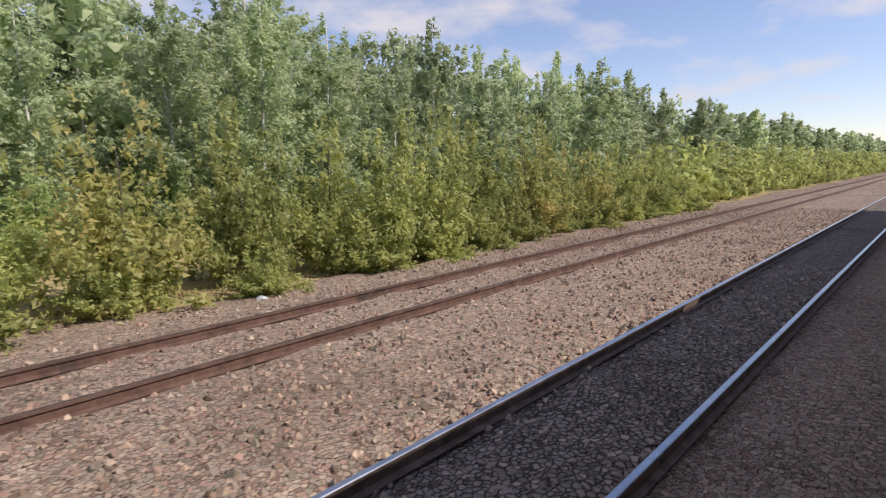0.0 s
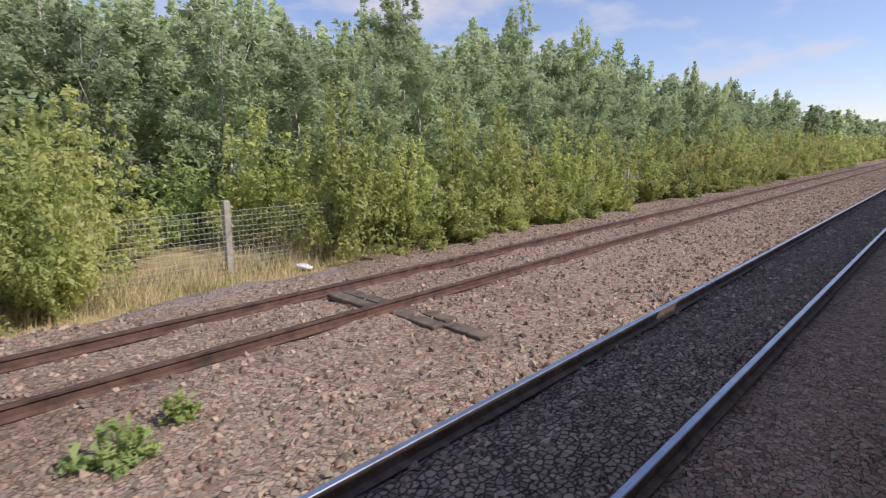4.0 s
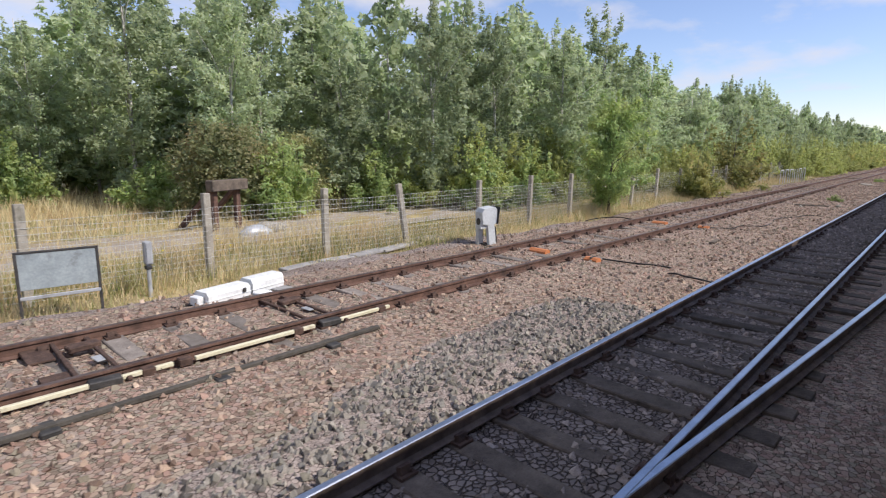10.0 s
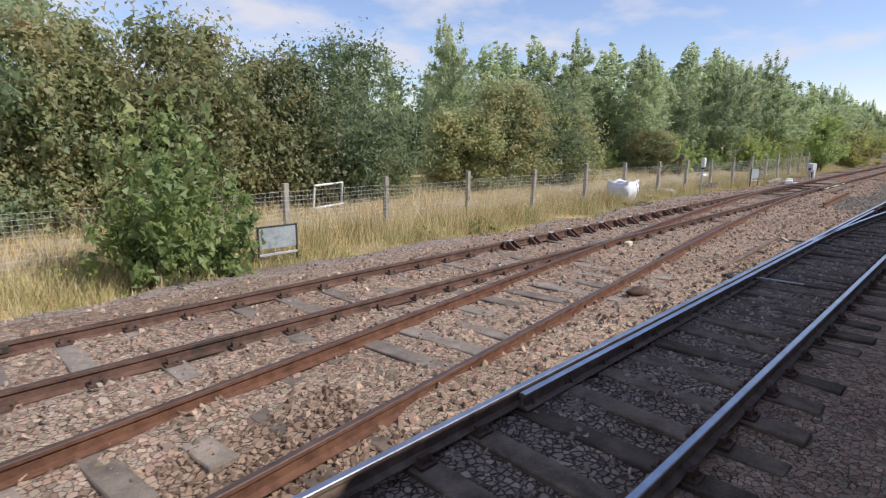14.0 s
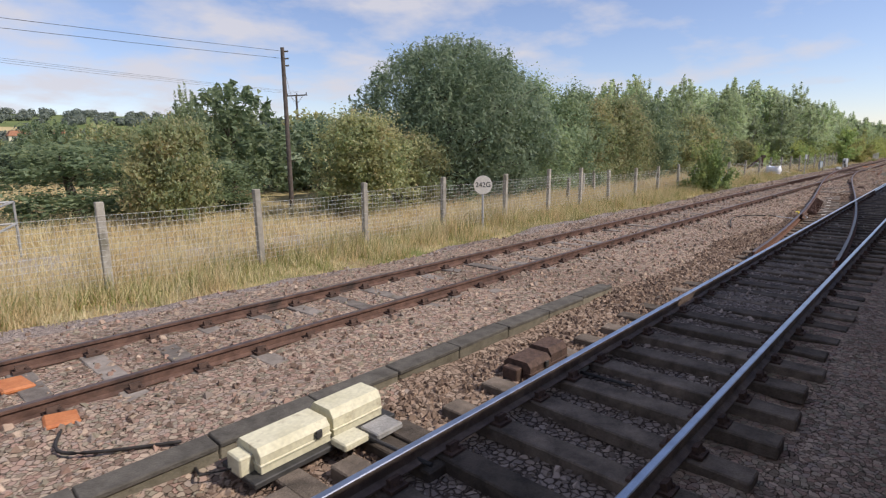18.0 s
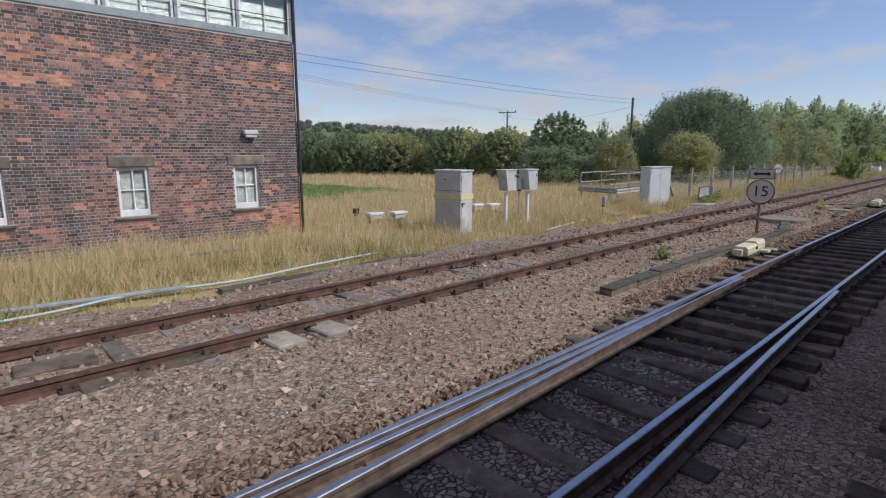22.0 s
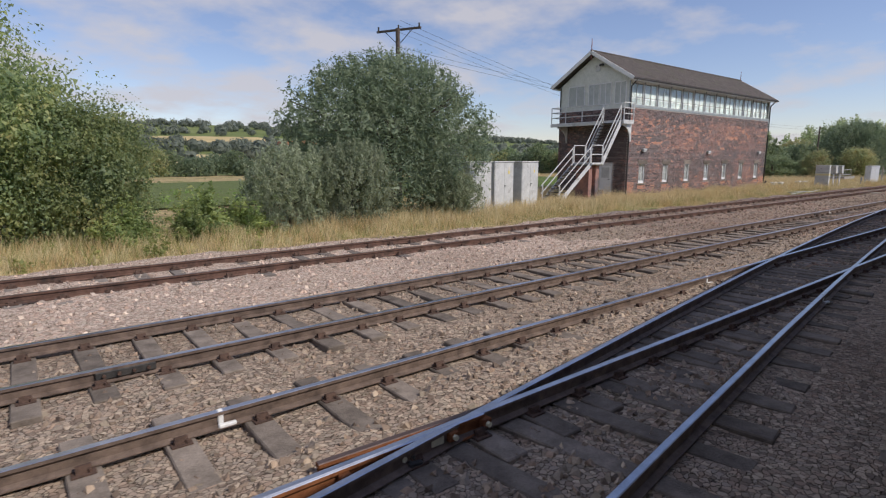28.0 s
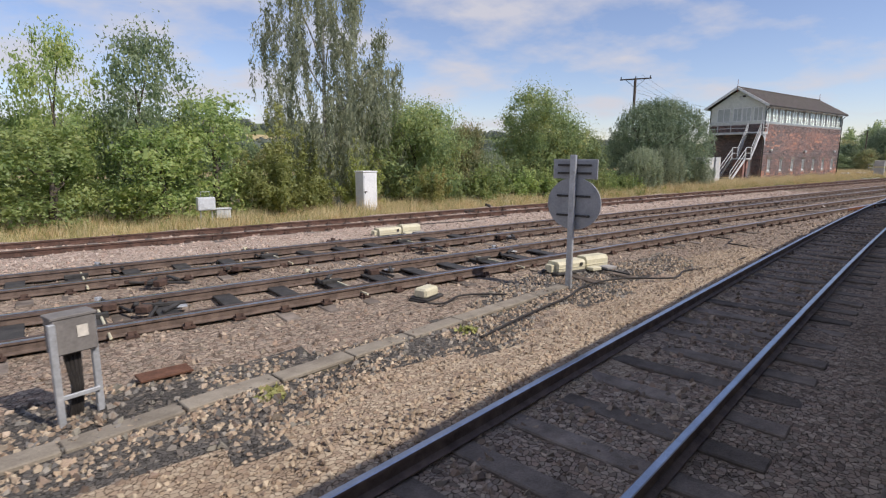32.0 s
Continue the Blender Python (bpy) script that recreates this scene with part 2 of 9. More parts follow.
def pebbles(name, colours, rough=0.9):
    """Loose stones, each with a colour of its own from the ramp, mottled and rough."""
    m = surface(name, (0.8, 0.8, 0.8), (1.0, 1.0, 1.0), 14, rough, 0.35, 90, island=0.22)
    n, l = m.node_tree.nodes, m.node_tree.links
    geo = n.new("ShaderNodeNewGeometry")
    ramp = n.new("ShaderNodeValToRGB")
    ramp.color_ramp.interpolation = "CONSTANT"
    e = ramp.color_ramp.elements
    while len(e) < len(colours):
        e.new(0.5)
    for k, c in enumerate(colours):
        e[k].position, e[k].color = k / len(colours), (*c, 1)
    shuffle = n.new("ShaderNodeMath"); shuffle.operation = "MULTIPLY"; shuffle.inputs[1].default_value = 7.31
    wrap = n.new("ShaderNodeMath"); wrap.operation = "FRACT"
    l.new(geo.outputs["Random Per Island"], shuffle.inputs[0]); l.new(shuffle.outputs[0], wrap.inputs[0]); l.new(wrap.outputs[0], ramp.inputs[0])
    hsv = next(k for k in n if k.bl_idname == "ShaderNodeHueSaturation")
    mul = n.new("ShaderNodeMixRGB"); mul.blend_type = "MULTIPLY"; mul.inputs[0].default_value = 1.0
    l.new(hsv.outputs[0], mul.inputs[1]); l.new(ramp.outputs[0], mul.inputs[2])
    l.new(mul.outputs[0], n["Principled BSDF"].inputs["Base Color"])
    return m


def glass(name):
    m = bpy.data.materials.new(name)
    m.use_nodes = True
    b = m.node_tree.nodes["Principled BSDF"]
    b.inputs["Base Color"].default_value = (0.9, 0.95, 0.95, 1)
    b.inputs["Roughness"].default_value = 0.03
    b.inputs["Transmission Weight"].default_value = 1.0
    b.inputs["IOR"].default_value = 1.45
    return m


STONE_TONES = [(0.384, 0.280, 0.207), (0.317, 0.258, 0.215), (0.374, 0.245, 0.190), (0.192, 0.133, 0.101), (0.264, 0.228, 0.170), (0.480, 0.365, 0.275), (0.288, 0.202, 0.154)]
M_BALLAST = stony("ballast_stone", STONE_TONES, 19, 0.055, patch=(0.74, 0.71, 0.69))
M_PEBBLE = pebbles("loose_ballast_stone", STONE_TONES)
TAN_TONES = [(0.400, 0.308, 0.230), (0.322, 0.267, 0.216), (0.373, 0.273, 0.202), (0.185, 0.140, 0.110), (0.290, 0.241, 0.184), (0.505, 0.402, 0.304), (0.270, 0.205, 0.157)]
M_BALLAST_TAN = stony("weathered_tan_ballast", TAN_TONES, 19, 0.055, patch=(0.80, 0.78, 0.76))
M_PEBBLE_TAN = pebbles("weathered_tan_stone", TAN_TONES)
SAND_TONES = [(0.482, 0.383, 0.275), (0.413, 0.323, 0.232), (0.550, 0.452, 0.331), (0.318, 0.237, 0.172), (0.447, 0.340, 0.241)]
M_BALLAST_SAND = stony("sandy_brown_ballast", SAND_TONES, 19, 0.055, patch=(0.82, 0.80, 0.77))
M_PEBBLE_SAND = pebbles("sandy_brown_stone", SAND_TONES)
M_BALLAST_BROWN = stony("brake_dusted_ballast", [(0.151, 0.104, 0.077), (0.323, 0.235, 0.176), (0.256, 0.186, 0.141), (0.382, 0.290, 0.220)], 15, 0.07, patch=(0.720, 0.706, 0.653))
M_PEBBLE_BROWN = pebbles("brake_dusted_stone", [(0.298, 0.210, 0.153), (0.231, 0.160, 0.118), (0.189, 0.128, 0.094), (0.336, 0.248, 0.186), (0.139, 0.096, 0.074)])
M_LICHEN = surface("dark_lichened_concrete", (0.070, 0.063, 0.054), (0.140, 0.127, 0.108), 6, 0.92, 0.4, 60, each=0.2)
M_TILE = surface("orange_clay_roof_tile", (0.38, 0.17, 0.10), (0.50, 0.25, 0.15), 2, 0.9, 0.2, 20)
PINK_TONES = [(0.621, 0.468, 0.369), (0.512, 0.424, 0.358), (0.594, 0.435, 0.347), (0.330, 0.248, 0.198), (0.473, 0.391, 0.314), (0.726, 0.594, 0.484)]
M_BALLAST_PINK = stony("pale_pink_ballast", PINK_TONES, 19, 0.055, patch=(0.82, 0.80, 0.78))
M_PEBBLE_PINK = pebbles("pale_pink_stone", PINK_TONES)
M_ASH = stony("dark_ash_ground", [(0.072, 0.067, 0.061), (0.138, 0.127, 0.114), (0.094, 0.088, 0.079), (0.270, 0.230, 0.188)], 24, 0.06, patch=(0.720, 0.720, 0.720), patch_scale=0.8, patch_at=0.5)
M_TROUGH_OLD = surface("weathered_brown_concrete", (0.20, 0.172, 0.135), (0.32, 0.282, 0.225), 4, 0.92, 0.4, 50, each=0.15)
M_LICHEN_SIDE = surface("mossy_concrete_side", (0.12, 0.105, 0.075), (0.22, 0.195, 0.145), 5, 0.92, 0.4, 50, each=0.2)
M_PEBBLE_GREY = pebbles("fresh_grey_stone", [(0.297, 0.273, 0.237), (0.225, 0.211, 0.189), (0.342, 0.308, 0.262), (0.243, 0.224, 0.181), (0.153, 0.136, 0.120)])
M_CROP_LEAF = leafy("crop_leaf", [(0.095, 0.175, 0.042), (0.216, 0.338, 0.084), (0.351, 0.450, 0.140)], 0.35)
M_PIPE = surface("pale_cyan_plastic", (0.36, 0.44, 0.43), (0.50, 0.58, 0.56), 4, 0.5, 0.05, 30, stain=(0.45, 0.45, 0.40), stain_scale=1.5)
# Oily stone, darkened further with the train's shade painted into its colour.
M_SHADED_OIL = stony("oily_shaded_ballast", [(0.150, 0.118, 0.100), (0.285, 0.230, 0.195), (0.210, 0.175, 0.152), (0.390, 0.315, 0.265)], 15, 0.12, patch=(0.66, 0.64, 0.62), patch_scale=0.4, patch_at=0.55)
M_SHADED_OIL_PEBBLE = surface("loose_oily_shaded_stone", (0.170, 0.140, 0.122), (0.400, 0.330, 0.285), 5, 0.75, 0.3, 90, island=0.5)
M_CESS = stony("grey_cess_stone", [(0.228, 0.180, 0.158), (0.380, 0.310, 0.268), (0.285, 0.239, 0.211), (0.418, 0.347, 0.304)], 24, 0.06, patch=(0.684, 0.621, 0.581), patch_scale=0.3)
M_SOIL = surface("dry_grass_soil", (0.202, 0.158, 0.083), (0.465, 0.367, 0.180), 1.2, 0.95, 0.6, 25, stain=(0.155, 0.173, 0.053), stain_scale=0.22, stain_at=0.53)
M_PATHWAY = surface("pale_gravel_track", (0.270, 0.228, 0.182), (0.400, 0.345, 0.285), 2.0, 0.95, 0.5, 40, stain=(0.330, 0.255, 0.130), stain_scale=0.6, stain_at=0.50)
M_CROP = surface("green_crop_rows", (0.062, 0.089, 0.018), (0.132, 0.164, 0.044), 2.4, 0.8, 0.8, 12, stain=(0.044, 0.051, 0.018), stain_scale=3.0, stain_at=0.58)
M_STUBBLE = surface("pale_stubble_field", (0.40, 0.31, 0.15), (0.52, 0.42, 0.22), 0.05, 0.95, 0.2, 2)
M_PASTURE = surface("far_pasture", (0.10, 0.14, 0.04), (0.17, 0.20, 0.07), 0.02, 0.95, 0.2, 2)
M_RUST = surface("rusty_rail_side", (0.075, 0.042, 0.032), (0.180, 0.105, 0.078), 6, 0.75, 0.35, 120, stain=(0.045, 0.035, 0.03), stain_scale=0.8)
M_RUST_DARK = surface("dark_rail_side", (0.085, 0.062, 0.050), (0.215, 0.158, 0.125), 6, 0.65, 0.3, 120)
M_RUST_RED = surface("orange_rusty_rail", (0.16, 0.055, 0.022), (0.30, 0.12, 0.05), 7, 0.85, 0.4, 100)
M_RUST_BROWN = surface("brown_rusty_rail", (0.085, 0.040, 0.026), (0.19, 0.095, 0.060), 7, 0.85, 0.4, 100)
M_HEAD = surface("polished_rail_head", (0.42, 0.44, 0.47), (0.62, 0.64, 0.68), 3, 0.28, 0.03, 80, metal=1.0)
M_HEAD_DULL = surface("worn_brown_rail_head", (0.085, 0.055, 0.048), (0.16, 0.115, 0.10), 3, 0.4, 0.1, 80, metal=0.5)
M_SLEEPER = surface("tarred_timber_sleeper", (0.058, 0.047, 0.037), (0.184, 0.146, 0.115), 4, 0.9, 0.5, 50, each=0.35)
M_SLEEPER_GREY = surface("weathered_grey_sleeper", (0.136, 0.115, 0.098), (0.264, 0.230, 0.200), 4, 0.9, 0.5, 50, each=0.3)
M_SLEEPER_BROWN = surface("brown_timber_sleeper", (0.115, 0.095, 0.078), (0.25, 0.21, 0.175), 4, 0.9, 0.5, 50, each=0.3)
M_CHAIR = surface("rusty_cast_iron", (0.05, 0.032, 0.026), (0.13, 0.08, 0.06), 14, 0.8, 0.4, 90)
M_CONCRETE = surface("weathered_concrete", (0.27, 0.245, 0.20), (0.43, 0.395, 0.33), 5, 0.9, 0.35, 45, each=0.15, stain=(0.19, 0.175, 0.13), stain_scale=2.2)
M_CONCRETE_GREY = surface("grey_concrete", (0.27, 0.26, 0.245), (0.42, 0.405, 0.385), 4, 0.9, 0.35, 45, each=0.15, stain=(0.17, 0.165, 0.15), stain_scale=1.6)
M_WIRE = surface("galvanised_wire", (0.46, 0.46, 0.43), (0.66, 0.66, 0.62), 9, 0.5, 0.0, 40, metal=0.15)
M_GALV = surface("galvanised_steel", (0.40, 0.42, 0.44), (0.58, 0.60, 0.62), 3, 0.45, 0.05, 30, metal=0.4, stain=(0.34, 0.34, 0.34), stain_scale=2.5)
M_GALV_DULL = surface("weathered_galvanised_steel", (0.29, 0.29, 0.28), (0.42, 0.42, 0.405), 3, 0.6, 0.05, 30, metal=0.2, stain=(0.24, 0.23, 0.20), stain_scale=2.0)
M_CABINET = surface("pale_grey_painted_steel", (0.52, 0.545, 0.555), (0.66, 0.69, 0.70), 2, 0.5, 0.05, 25, stain=(0.44, 0.455, 0.455), stain_scale=2.0, stain_at=0.52)
M_CABINET_GREY = surface("mid_grey_painted_steel", (0.460, 0.471, 0.459), (0.598, 0.609, 0.588), 2, 0.5, 0.05, 25, stain=(0.380, 0.380, 0.358), stain_scale=2.4)
M_BAND = surface("faded_yellow_band", (0.62, 0.56, 0.30), (0.74, 0.68, 0.40), 3, 0.6, 0.05, 30)
M_DARKSTEEL = surface("dark_steel", (0.03, 0.03, 0.03), (0.075, 0.07, 0.065), 6, 0.6, 0.15, 60)
M_BOARD_BACK = surface("grey_sign_back", (0.30, 0.31, 0.32), (0.40, 0.41, 0.42), 3, 0.5, 0.05, 30)
M_DULLSTEEL = surface("dull_grey_brown_steel", (0.155, 0.145, 0.135), (0.245, 0.23, 0.215), 4, 0.6, 0.1, 40)
M_SIGN_WHITE = surface("off_white_sign_face", (0.58, 0.54, 0.47), (0.69, 0.65, 0.57), 5, 0.5, 0.02, 30)
M_BLACK = surface("black_paint", (0.015, 0.015, 0.015), (0.035, 0.035, 0.035), 8, 0.5, 0.02, 30)
M_CREAM = surface("cream_painted_cover", (0.56, 0.52, 0.36), (0.70, 0.66, 0.49), 4, 0.6, 0.1, 30, stain=(0.45, 0.40, 0.27), stain_scale=4.0, stain_at=0.58)
M_WHITE = surface("white_gloss_paint", (0.68, 0.69, 0.68), (0.80, 0.81, 0.80), 3, 0.45, 0.05, 25, stain=(0.55, 0.56, 0.54), stain_scale=3.0, stain_at=0.6)
M_STEELWHITE = surface("pale_grey_stair_paint", (0.50, 0.51, 0.50), (0.66, 0.67, 0.66), 3, 0.5, 0.05, 25, stain=(0.40, 0.40, 0.38), stain_scale=2.5)
M_BAG = surface("white_woven_plastic", (0.70, 0.71, 0.74), (0.84, 0.85, 0.87), 5, 0.7, 0.3, 40)
M_BLUE = surface("blue_plastic_sheet", (0.06, 0.13, 0.32), (0.12, 0.22, 0.45), 6, 0.5, 0.1, 30)
M_ORANGE = surface("orange_plastic_duct", (0.442, 0.145, 0.054), (0.561, 0.221, 0.090), 6, 0.6, 0.1, 40)
M_CABLE = surface("black_cable_sheath", (0.02, 0.018, 0.017), (0.05, 0.045, 0.042), 8, 0.6, 0.1, 60)
M_WOODPOLE = surface("creosoted_pole", (0.07, 0.055, 0.045), (0.16, 0.13, 0.11), 5, 0.9, 0.4, 40)
M_OLDWOOD = surface("weathered_timber", (0.18, 0.15, 0.12), (0.34, 0.29, 0.24), 6, 0.9, 0.4, 50)
M_BIRCHBARK = surface("pale_birch_bark", (0.35, 0.33, 0.29), (0.62, 0.60, 0.55), 3, 0.8, 0.3, 20, stain=(0.08, 0.07, 0.06), stain_scale=5.0, stain_at=0.58)
M_BARK = surface("grey_brown_bark", (0.06, 0.05, 0.04), (0.15, 0.125, 0.10), 6, 0.95, 0.5, 30)
M_BRICK = surface("old_red_brick", (0.225, 0.130, 0.113), (0.425, 0.232, 0.184), 2.5, 0.92, 0.4, 45, island=0.42, each=0.30, stain=(0.136, 0.119, 0.122), stain_scale=0.55, stain_at=0.50)
M_BRICK_NEW = surface("orange_repair_brick", (0.480, 0.215, 0.135), (0.620, 0.310, 0.205), 4, 0.92, 0.4, 45, island=0.25, each=0.2)
# Soot on the front bands; on the west end it paints that side's shade.
M_BRICK_DARK = surface("dark_brick_soot_and_shade", (0.095, 0.078, 0.080), (0.175, 0.130, 0.124), 3, 0.92, 0.4, 45, island=0.35, each=0.2)
M_MORTAR = surface("recessed_mortar", (0.330, 0.295, 0.265), (0.620, 0.570, 0.520), 3, 0.95, 0.4, 60)
M_STONE = surface("sooty_stone_lintel", (0.11, 0.098, 0.084), (0.29, 0.245, 0.195), 3, 0.9, 0.4, 50, each=0.4)
M_SLATE = surface("brown_felted_roof", (0.060, 0.050, 0.045), (0.115, 0.098, 0.088), 2.5, 0.9, 0.5, 40, stain=(0.085, 0.085, 0.055), stain_scale=1.2)
M_BLIND = surface("pale_window_blind", (0.430, 0.465, 0.440), (0.545, 0.575, 0.545), 2.5, 0.9, 0.1, 20, each=0.12)
M_LOUVRE = surface("white_louvre_blind", (0.600, 0.610, 0.600), (0.720, 0.725, 0.705), 5, 0.7, 0.05, 20)
M_GREYBLUE = surface("blue_grey_cladding", (0.26, 0.30, 0.31), (0.36, 0.405, 0.415), 4, 0.7, 0.1, 30, stain=(0.20, 0.22, 0.22), stain_scale=3.0)
M_GABLE = surface("cream_grey_boarding", (0.546, 0.572, 0.520), (0.702, 0.720, 0.663), 4, 0.7, 0.1, 30)
M_GLASS = glass("window_glass")
M_RED = surface("faded_red_finial", (0.22, 0.08, 0.07), (0.32, 0.13, 0.11), 6, 0.7, 0.1, 30)
M_YELLOW = surface("yellow_warning_label", (0.70, 0.55, 0.06), (0.80, 0.65, 0.10), 5, 0.6, 0.0, 30)
M_LEAF_SHRUB = leafy("shrub_leaf", [(0.200, 0.240, 0.085), (0.370, 0.410, 0.145), (0.520, 0.545, 0.195), (0.600, 0.560, 0.250)])
M_LEAF_RUSSET = leafy("russet_shrub_leaf", [(0.162, 0.191, 0.070), (0.337, 0.362, 0.125), (0.486, 0.444, 0.171), (0.580, 0.410, 0.180)])
M_LEAF_BIRCH = leafy("birch_leaf", [(0.315, 0.390, 0.235), (0.425, 0.505, 0.295), (0.525, 0.590, 0.345), (0.595, 0.625, 0.405)])
M_LEAF_THORN = leafy("mixed_thorn_leaf", [(0.160, 0.230, 0.120), (0.245, 0.325, 0.155), (0.375, 0.430, 0.180), (0.620, 0.520, 0.220)])
M_LEAF_OAK = leafy("dark_field_tree_leaf", [(0.150, 0.220, 0.130), (0.230, 0.305, 0.170), (0.315, 0.380, 0.205), (0.410, 0.435, 0.240)])
M_LEAF_WEEP = leafy("weeping_birch_leaf", [(0.215, 0.245, 0.165), (0.335, 0.370, 0.240), (0.440, 0.465, 0.310), (0.540, 0.545, 0.385)])
M_LEAF_DARK = leafy("hawthorn_leaf", [(0.190, 0.275, 0.110), (0.295, 0.390, 0.150), (0.430, 0.500, 0.190), (0.580, 0.560, 0.240)])
M_LEAF_HAW = leafy("autumn_hawthorn_leaf", [(0.210, 0.270, 0.140), (0.315, 0.365, 0.175), (0.450, 0.420, 0.210), (0.580, 0.405, 0.235)])
M_LEAF_WILLOW = leafy("willow_leaf", [(0.120, 0.180, 0.110), (0.205, 0.275, 0.170), (0.300, 0.365, 0.230), (0.420, 0.465, 0.310)], each=0.08)
M_LEAF_SALLOW = leafy("grey_sallow_leaf", [(0.230, 0.280, 0.180), (0.320, 0.370, 0.240), (0.400, 0.445, 0.300), (0.470, 0.500, 0.350)], each=0.08)
M_GRASS_DRY = leafy("dry_grass_blade", [(0.450, 0.315, 0.160), (0.720, 0.545, 0.295), (0.750, 0.660, 0.395), (0.610, 0.475, 0.220)], 0.3)
M_GRASS_GREEN = leafy("green_grass_blade", [(0.125, 0.153, 0.044), (0.251, 0.290, 0.085), (0.392, 0.382, 0.150), (0.517, 0.428, 0.215)], 0.3)
M_FLOWER = leafy("yellow_flower_head", [(0.55, 0.45, 0.03), (0.75, 0.62, 0.06)], 0.2)
# Distance haze is mixed into this leaf colour: grey-blue cast, narrow range.
M_FAR_WOOD_HAZED = leafy("hazed_far_wood_canopy", [(0.150, 0.182, 0.155), (0.195, 0.225, 0.180), (0.255, 0.275, 0.215)], 0.5)


# ---- builders ----
def mesh_of(name, verts, faces, mats, idx=None, smooth=False):
    me = bpy.data.meshes.new(name)
    me.from_pydata(verts if isinstance(verts, list) else verts.tolist(), [], faces if isinstance(faces, list) else faces.tolist())
    for m in mats if isinstance(mats, (list, tuple)) else [mats]:
        me.materials.append(m)
    if idx is not None:
        me.polygons.foreach_set("material_index", idx)
    if smooth:
        me.polygons.foreach_set("use_smooth", [True] * len(me.polygons))
    me.update()
    return me


def part(name, bm, material, parent, label="", smooth=False):
    """Links a bmesh or a mesh as one mesh object under a thing or a part (or at top level, with no parent)."""
    if isinstance(bm, bmesh.types.BMesh):
        me = bpy.data.meshes.new(name)
        bm.to_mesh(me)
        bm.free()
        for m in material if isinstance(material, (list, tuple)) else [material]:
            me.materials.append(m)
        if smooth:
            me.polygons.foreach_set("use_smooth", [True] * len(me.polygons))
    else:
        me = bm
    ob = new(name, me)
    if parent:
        ob.parent = parent
    if label:
        ob["label"] = label
    return ob


def thing(name, at, label, category, group="", kind="", turn=0.0):
    e = new(name)
    e.empty_display_size = 0.2
    e.matrix_world = pose(*at, 0, 0, turn)
    return tagged(e, label, category, group, kind)


def box(size, at=(0, 0, 0), turn=(0, 0, 0), bevel=0.0, bm=None):
    """A box standing with its centre at `at`, edges softened by bevel."""
    own = bm is None
    bm = bm or bmesh.new()
    m = pose(*at, *turn) @ Matrix.Diagonal((*size, 1))
    made = bmesh.ops.create_cube(bm, size=1.0, matrix=m)["verts"]
    if bevel:
        edges = list({e for v in made for e in v.link_edges})
        bmesh.ops.bevel(bm, geom=edges, offset=bevel, segments=1, affect="EDGES")
    return bm


def rod(a, b, r, bm=None, sides=8, r2=None):
    """A round bar from a to b."""
    bm = bm or bmesh.new()
    a, b = Vector(a), Vector(b)
    d = b - a
    m = Matrix.Translation((a + b) / 2) @ d.to_track_quat("Z", "Y").to_matrix().to_4x4()
    bmesh.ops.create_cone(bm, cap_ends=True, segments=sides, radius1=r, radius2=r if r2 is None else r2, depth=d.length, matrix=m)
    return bm


def prism(outline, depth, bm=None, m=Matrix()):
    """A flat outline (x, z) pushed out by depth along +y, placed by m."""
    bm = bm or bmesh.new()
    a = [bm.verts.new(m @ Vector((x, 0, z))) for x, z in outline]
    b = [bm.verts.new(m @ Vector((x, depth, z))) for x, z in outline]
    bm.faces.new(a)
    bm.faces.new(b[::-1])
    for k in range(len(a)):
        j = (k + 1) % len(a)
        bm.faces.new((a[j], a[k], b[k], b[j]))
    bmesh.ops.recalc_face_normals(bm, faces=bm.faces[:])
    return bm


def tube(points, radii, sides=6):
    """Vertices and faces of a bent, tapering tube."""
    pts = [Vector(p) for p in points]
    verts, faces = [], []
    for k, p in enumerate(pts):
        d = (pts[min(k + 1, len(pts) - 1)] - pts[max(k - 1, 0)]).normalized()
        s = d.orthogonal().normalized()
        t = d.cross(s)
        for j in range(sides):
            a = 2 * math.pi * j / sides
            verts.append(tuple(p + (s * math.cos(a) + t * math.sin(a)) * radii[k]))
    for k in range(len(pts) - 1):
        for j in range(sides):
            i = (j + 1) % sides
            faces.append((k * sides + j, k * sides + i, (k + 1) * sides + i, (k + 1) * sides + j))
    faces.append(tuple(range(sides - 1, -1, -1)))
    faces.append(tuple((len(pts) - 1) * sides + j for j in range(sides)))
    return verts, faces


def joined(pieces):
    verts, faces = [], []
    for v, f in pieces:
        n = len(verts)
        verts += v
        faces += [tuple(i + n for i in q) for q in f]
    return verts, faces


def lettering(text, size, material, parent, at, turn, name="lettering"):
    c = bpy.data.curves.new("lettering", "FONT")
    c.body, c.size, c.align_x, c.align_y, c.extrude = text, size, "CENTER", "CENTER", 0.002
    tmp = bpy.data.objects.new("tmp", c)
    me = bpy.data.meshes.new_from_object(tmp)
    bpy.data.objects.remove(tmp)
    me.materials.clear()
    me.materials.append(material)
    ob = part(name, me, material, parent)
    ob.matrix_local = pose(*at, *turn)
    return ob


# ---- plan of the line ----
RAIL_A, RAIL_C, RAIL_T, GAUGE = 1.38, 6.09, -1.967, 1.505


def smooth(f):
    f = min(1.0, max(0.0, f))
    return f * f * (3 - 2 * f)


def branch(x):
    """How far the diverging pair of tracks has turned away from the straight at x."""
    s = -(x + 80.0)
    if s <= 0:
        return 0.0
    return 0.00168 * s * s - 4.9e-6 * s**3 if s < 100 else 11.9 + 0.189 * (s - 100)


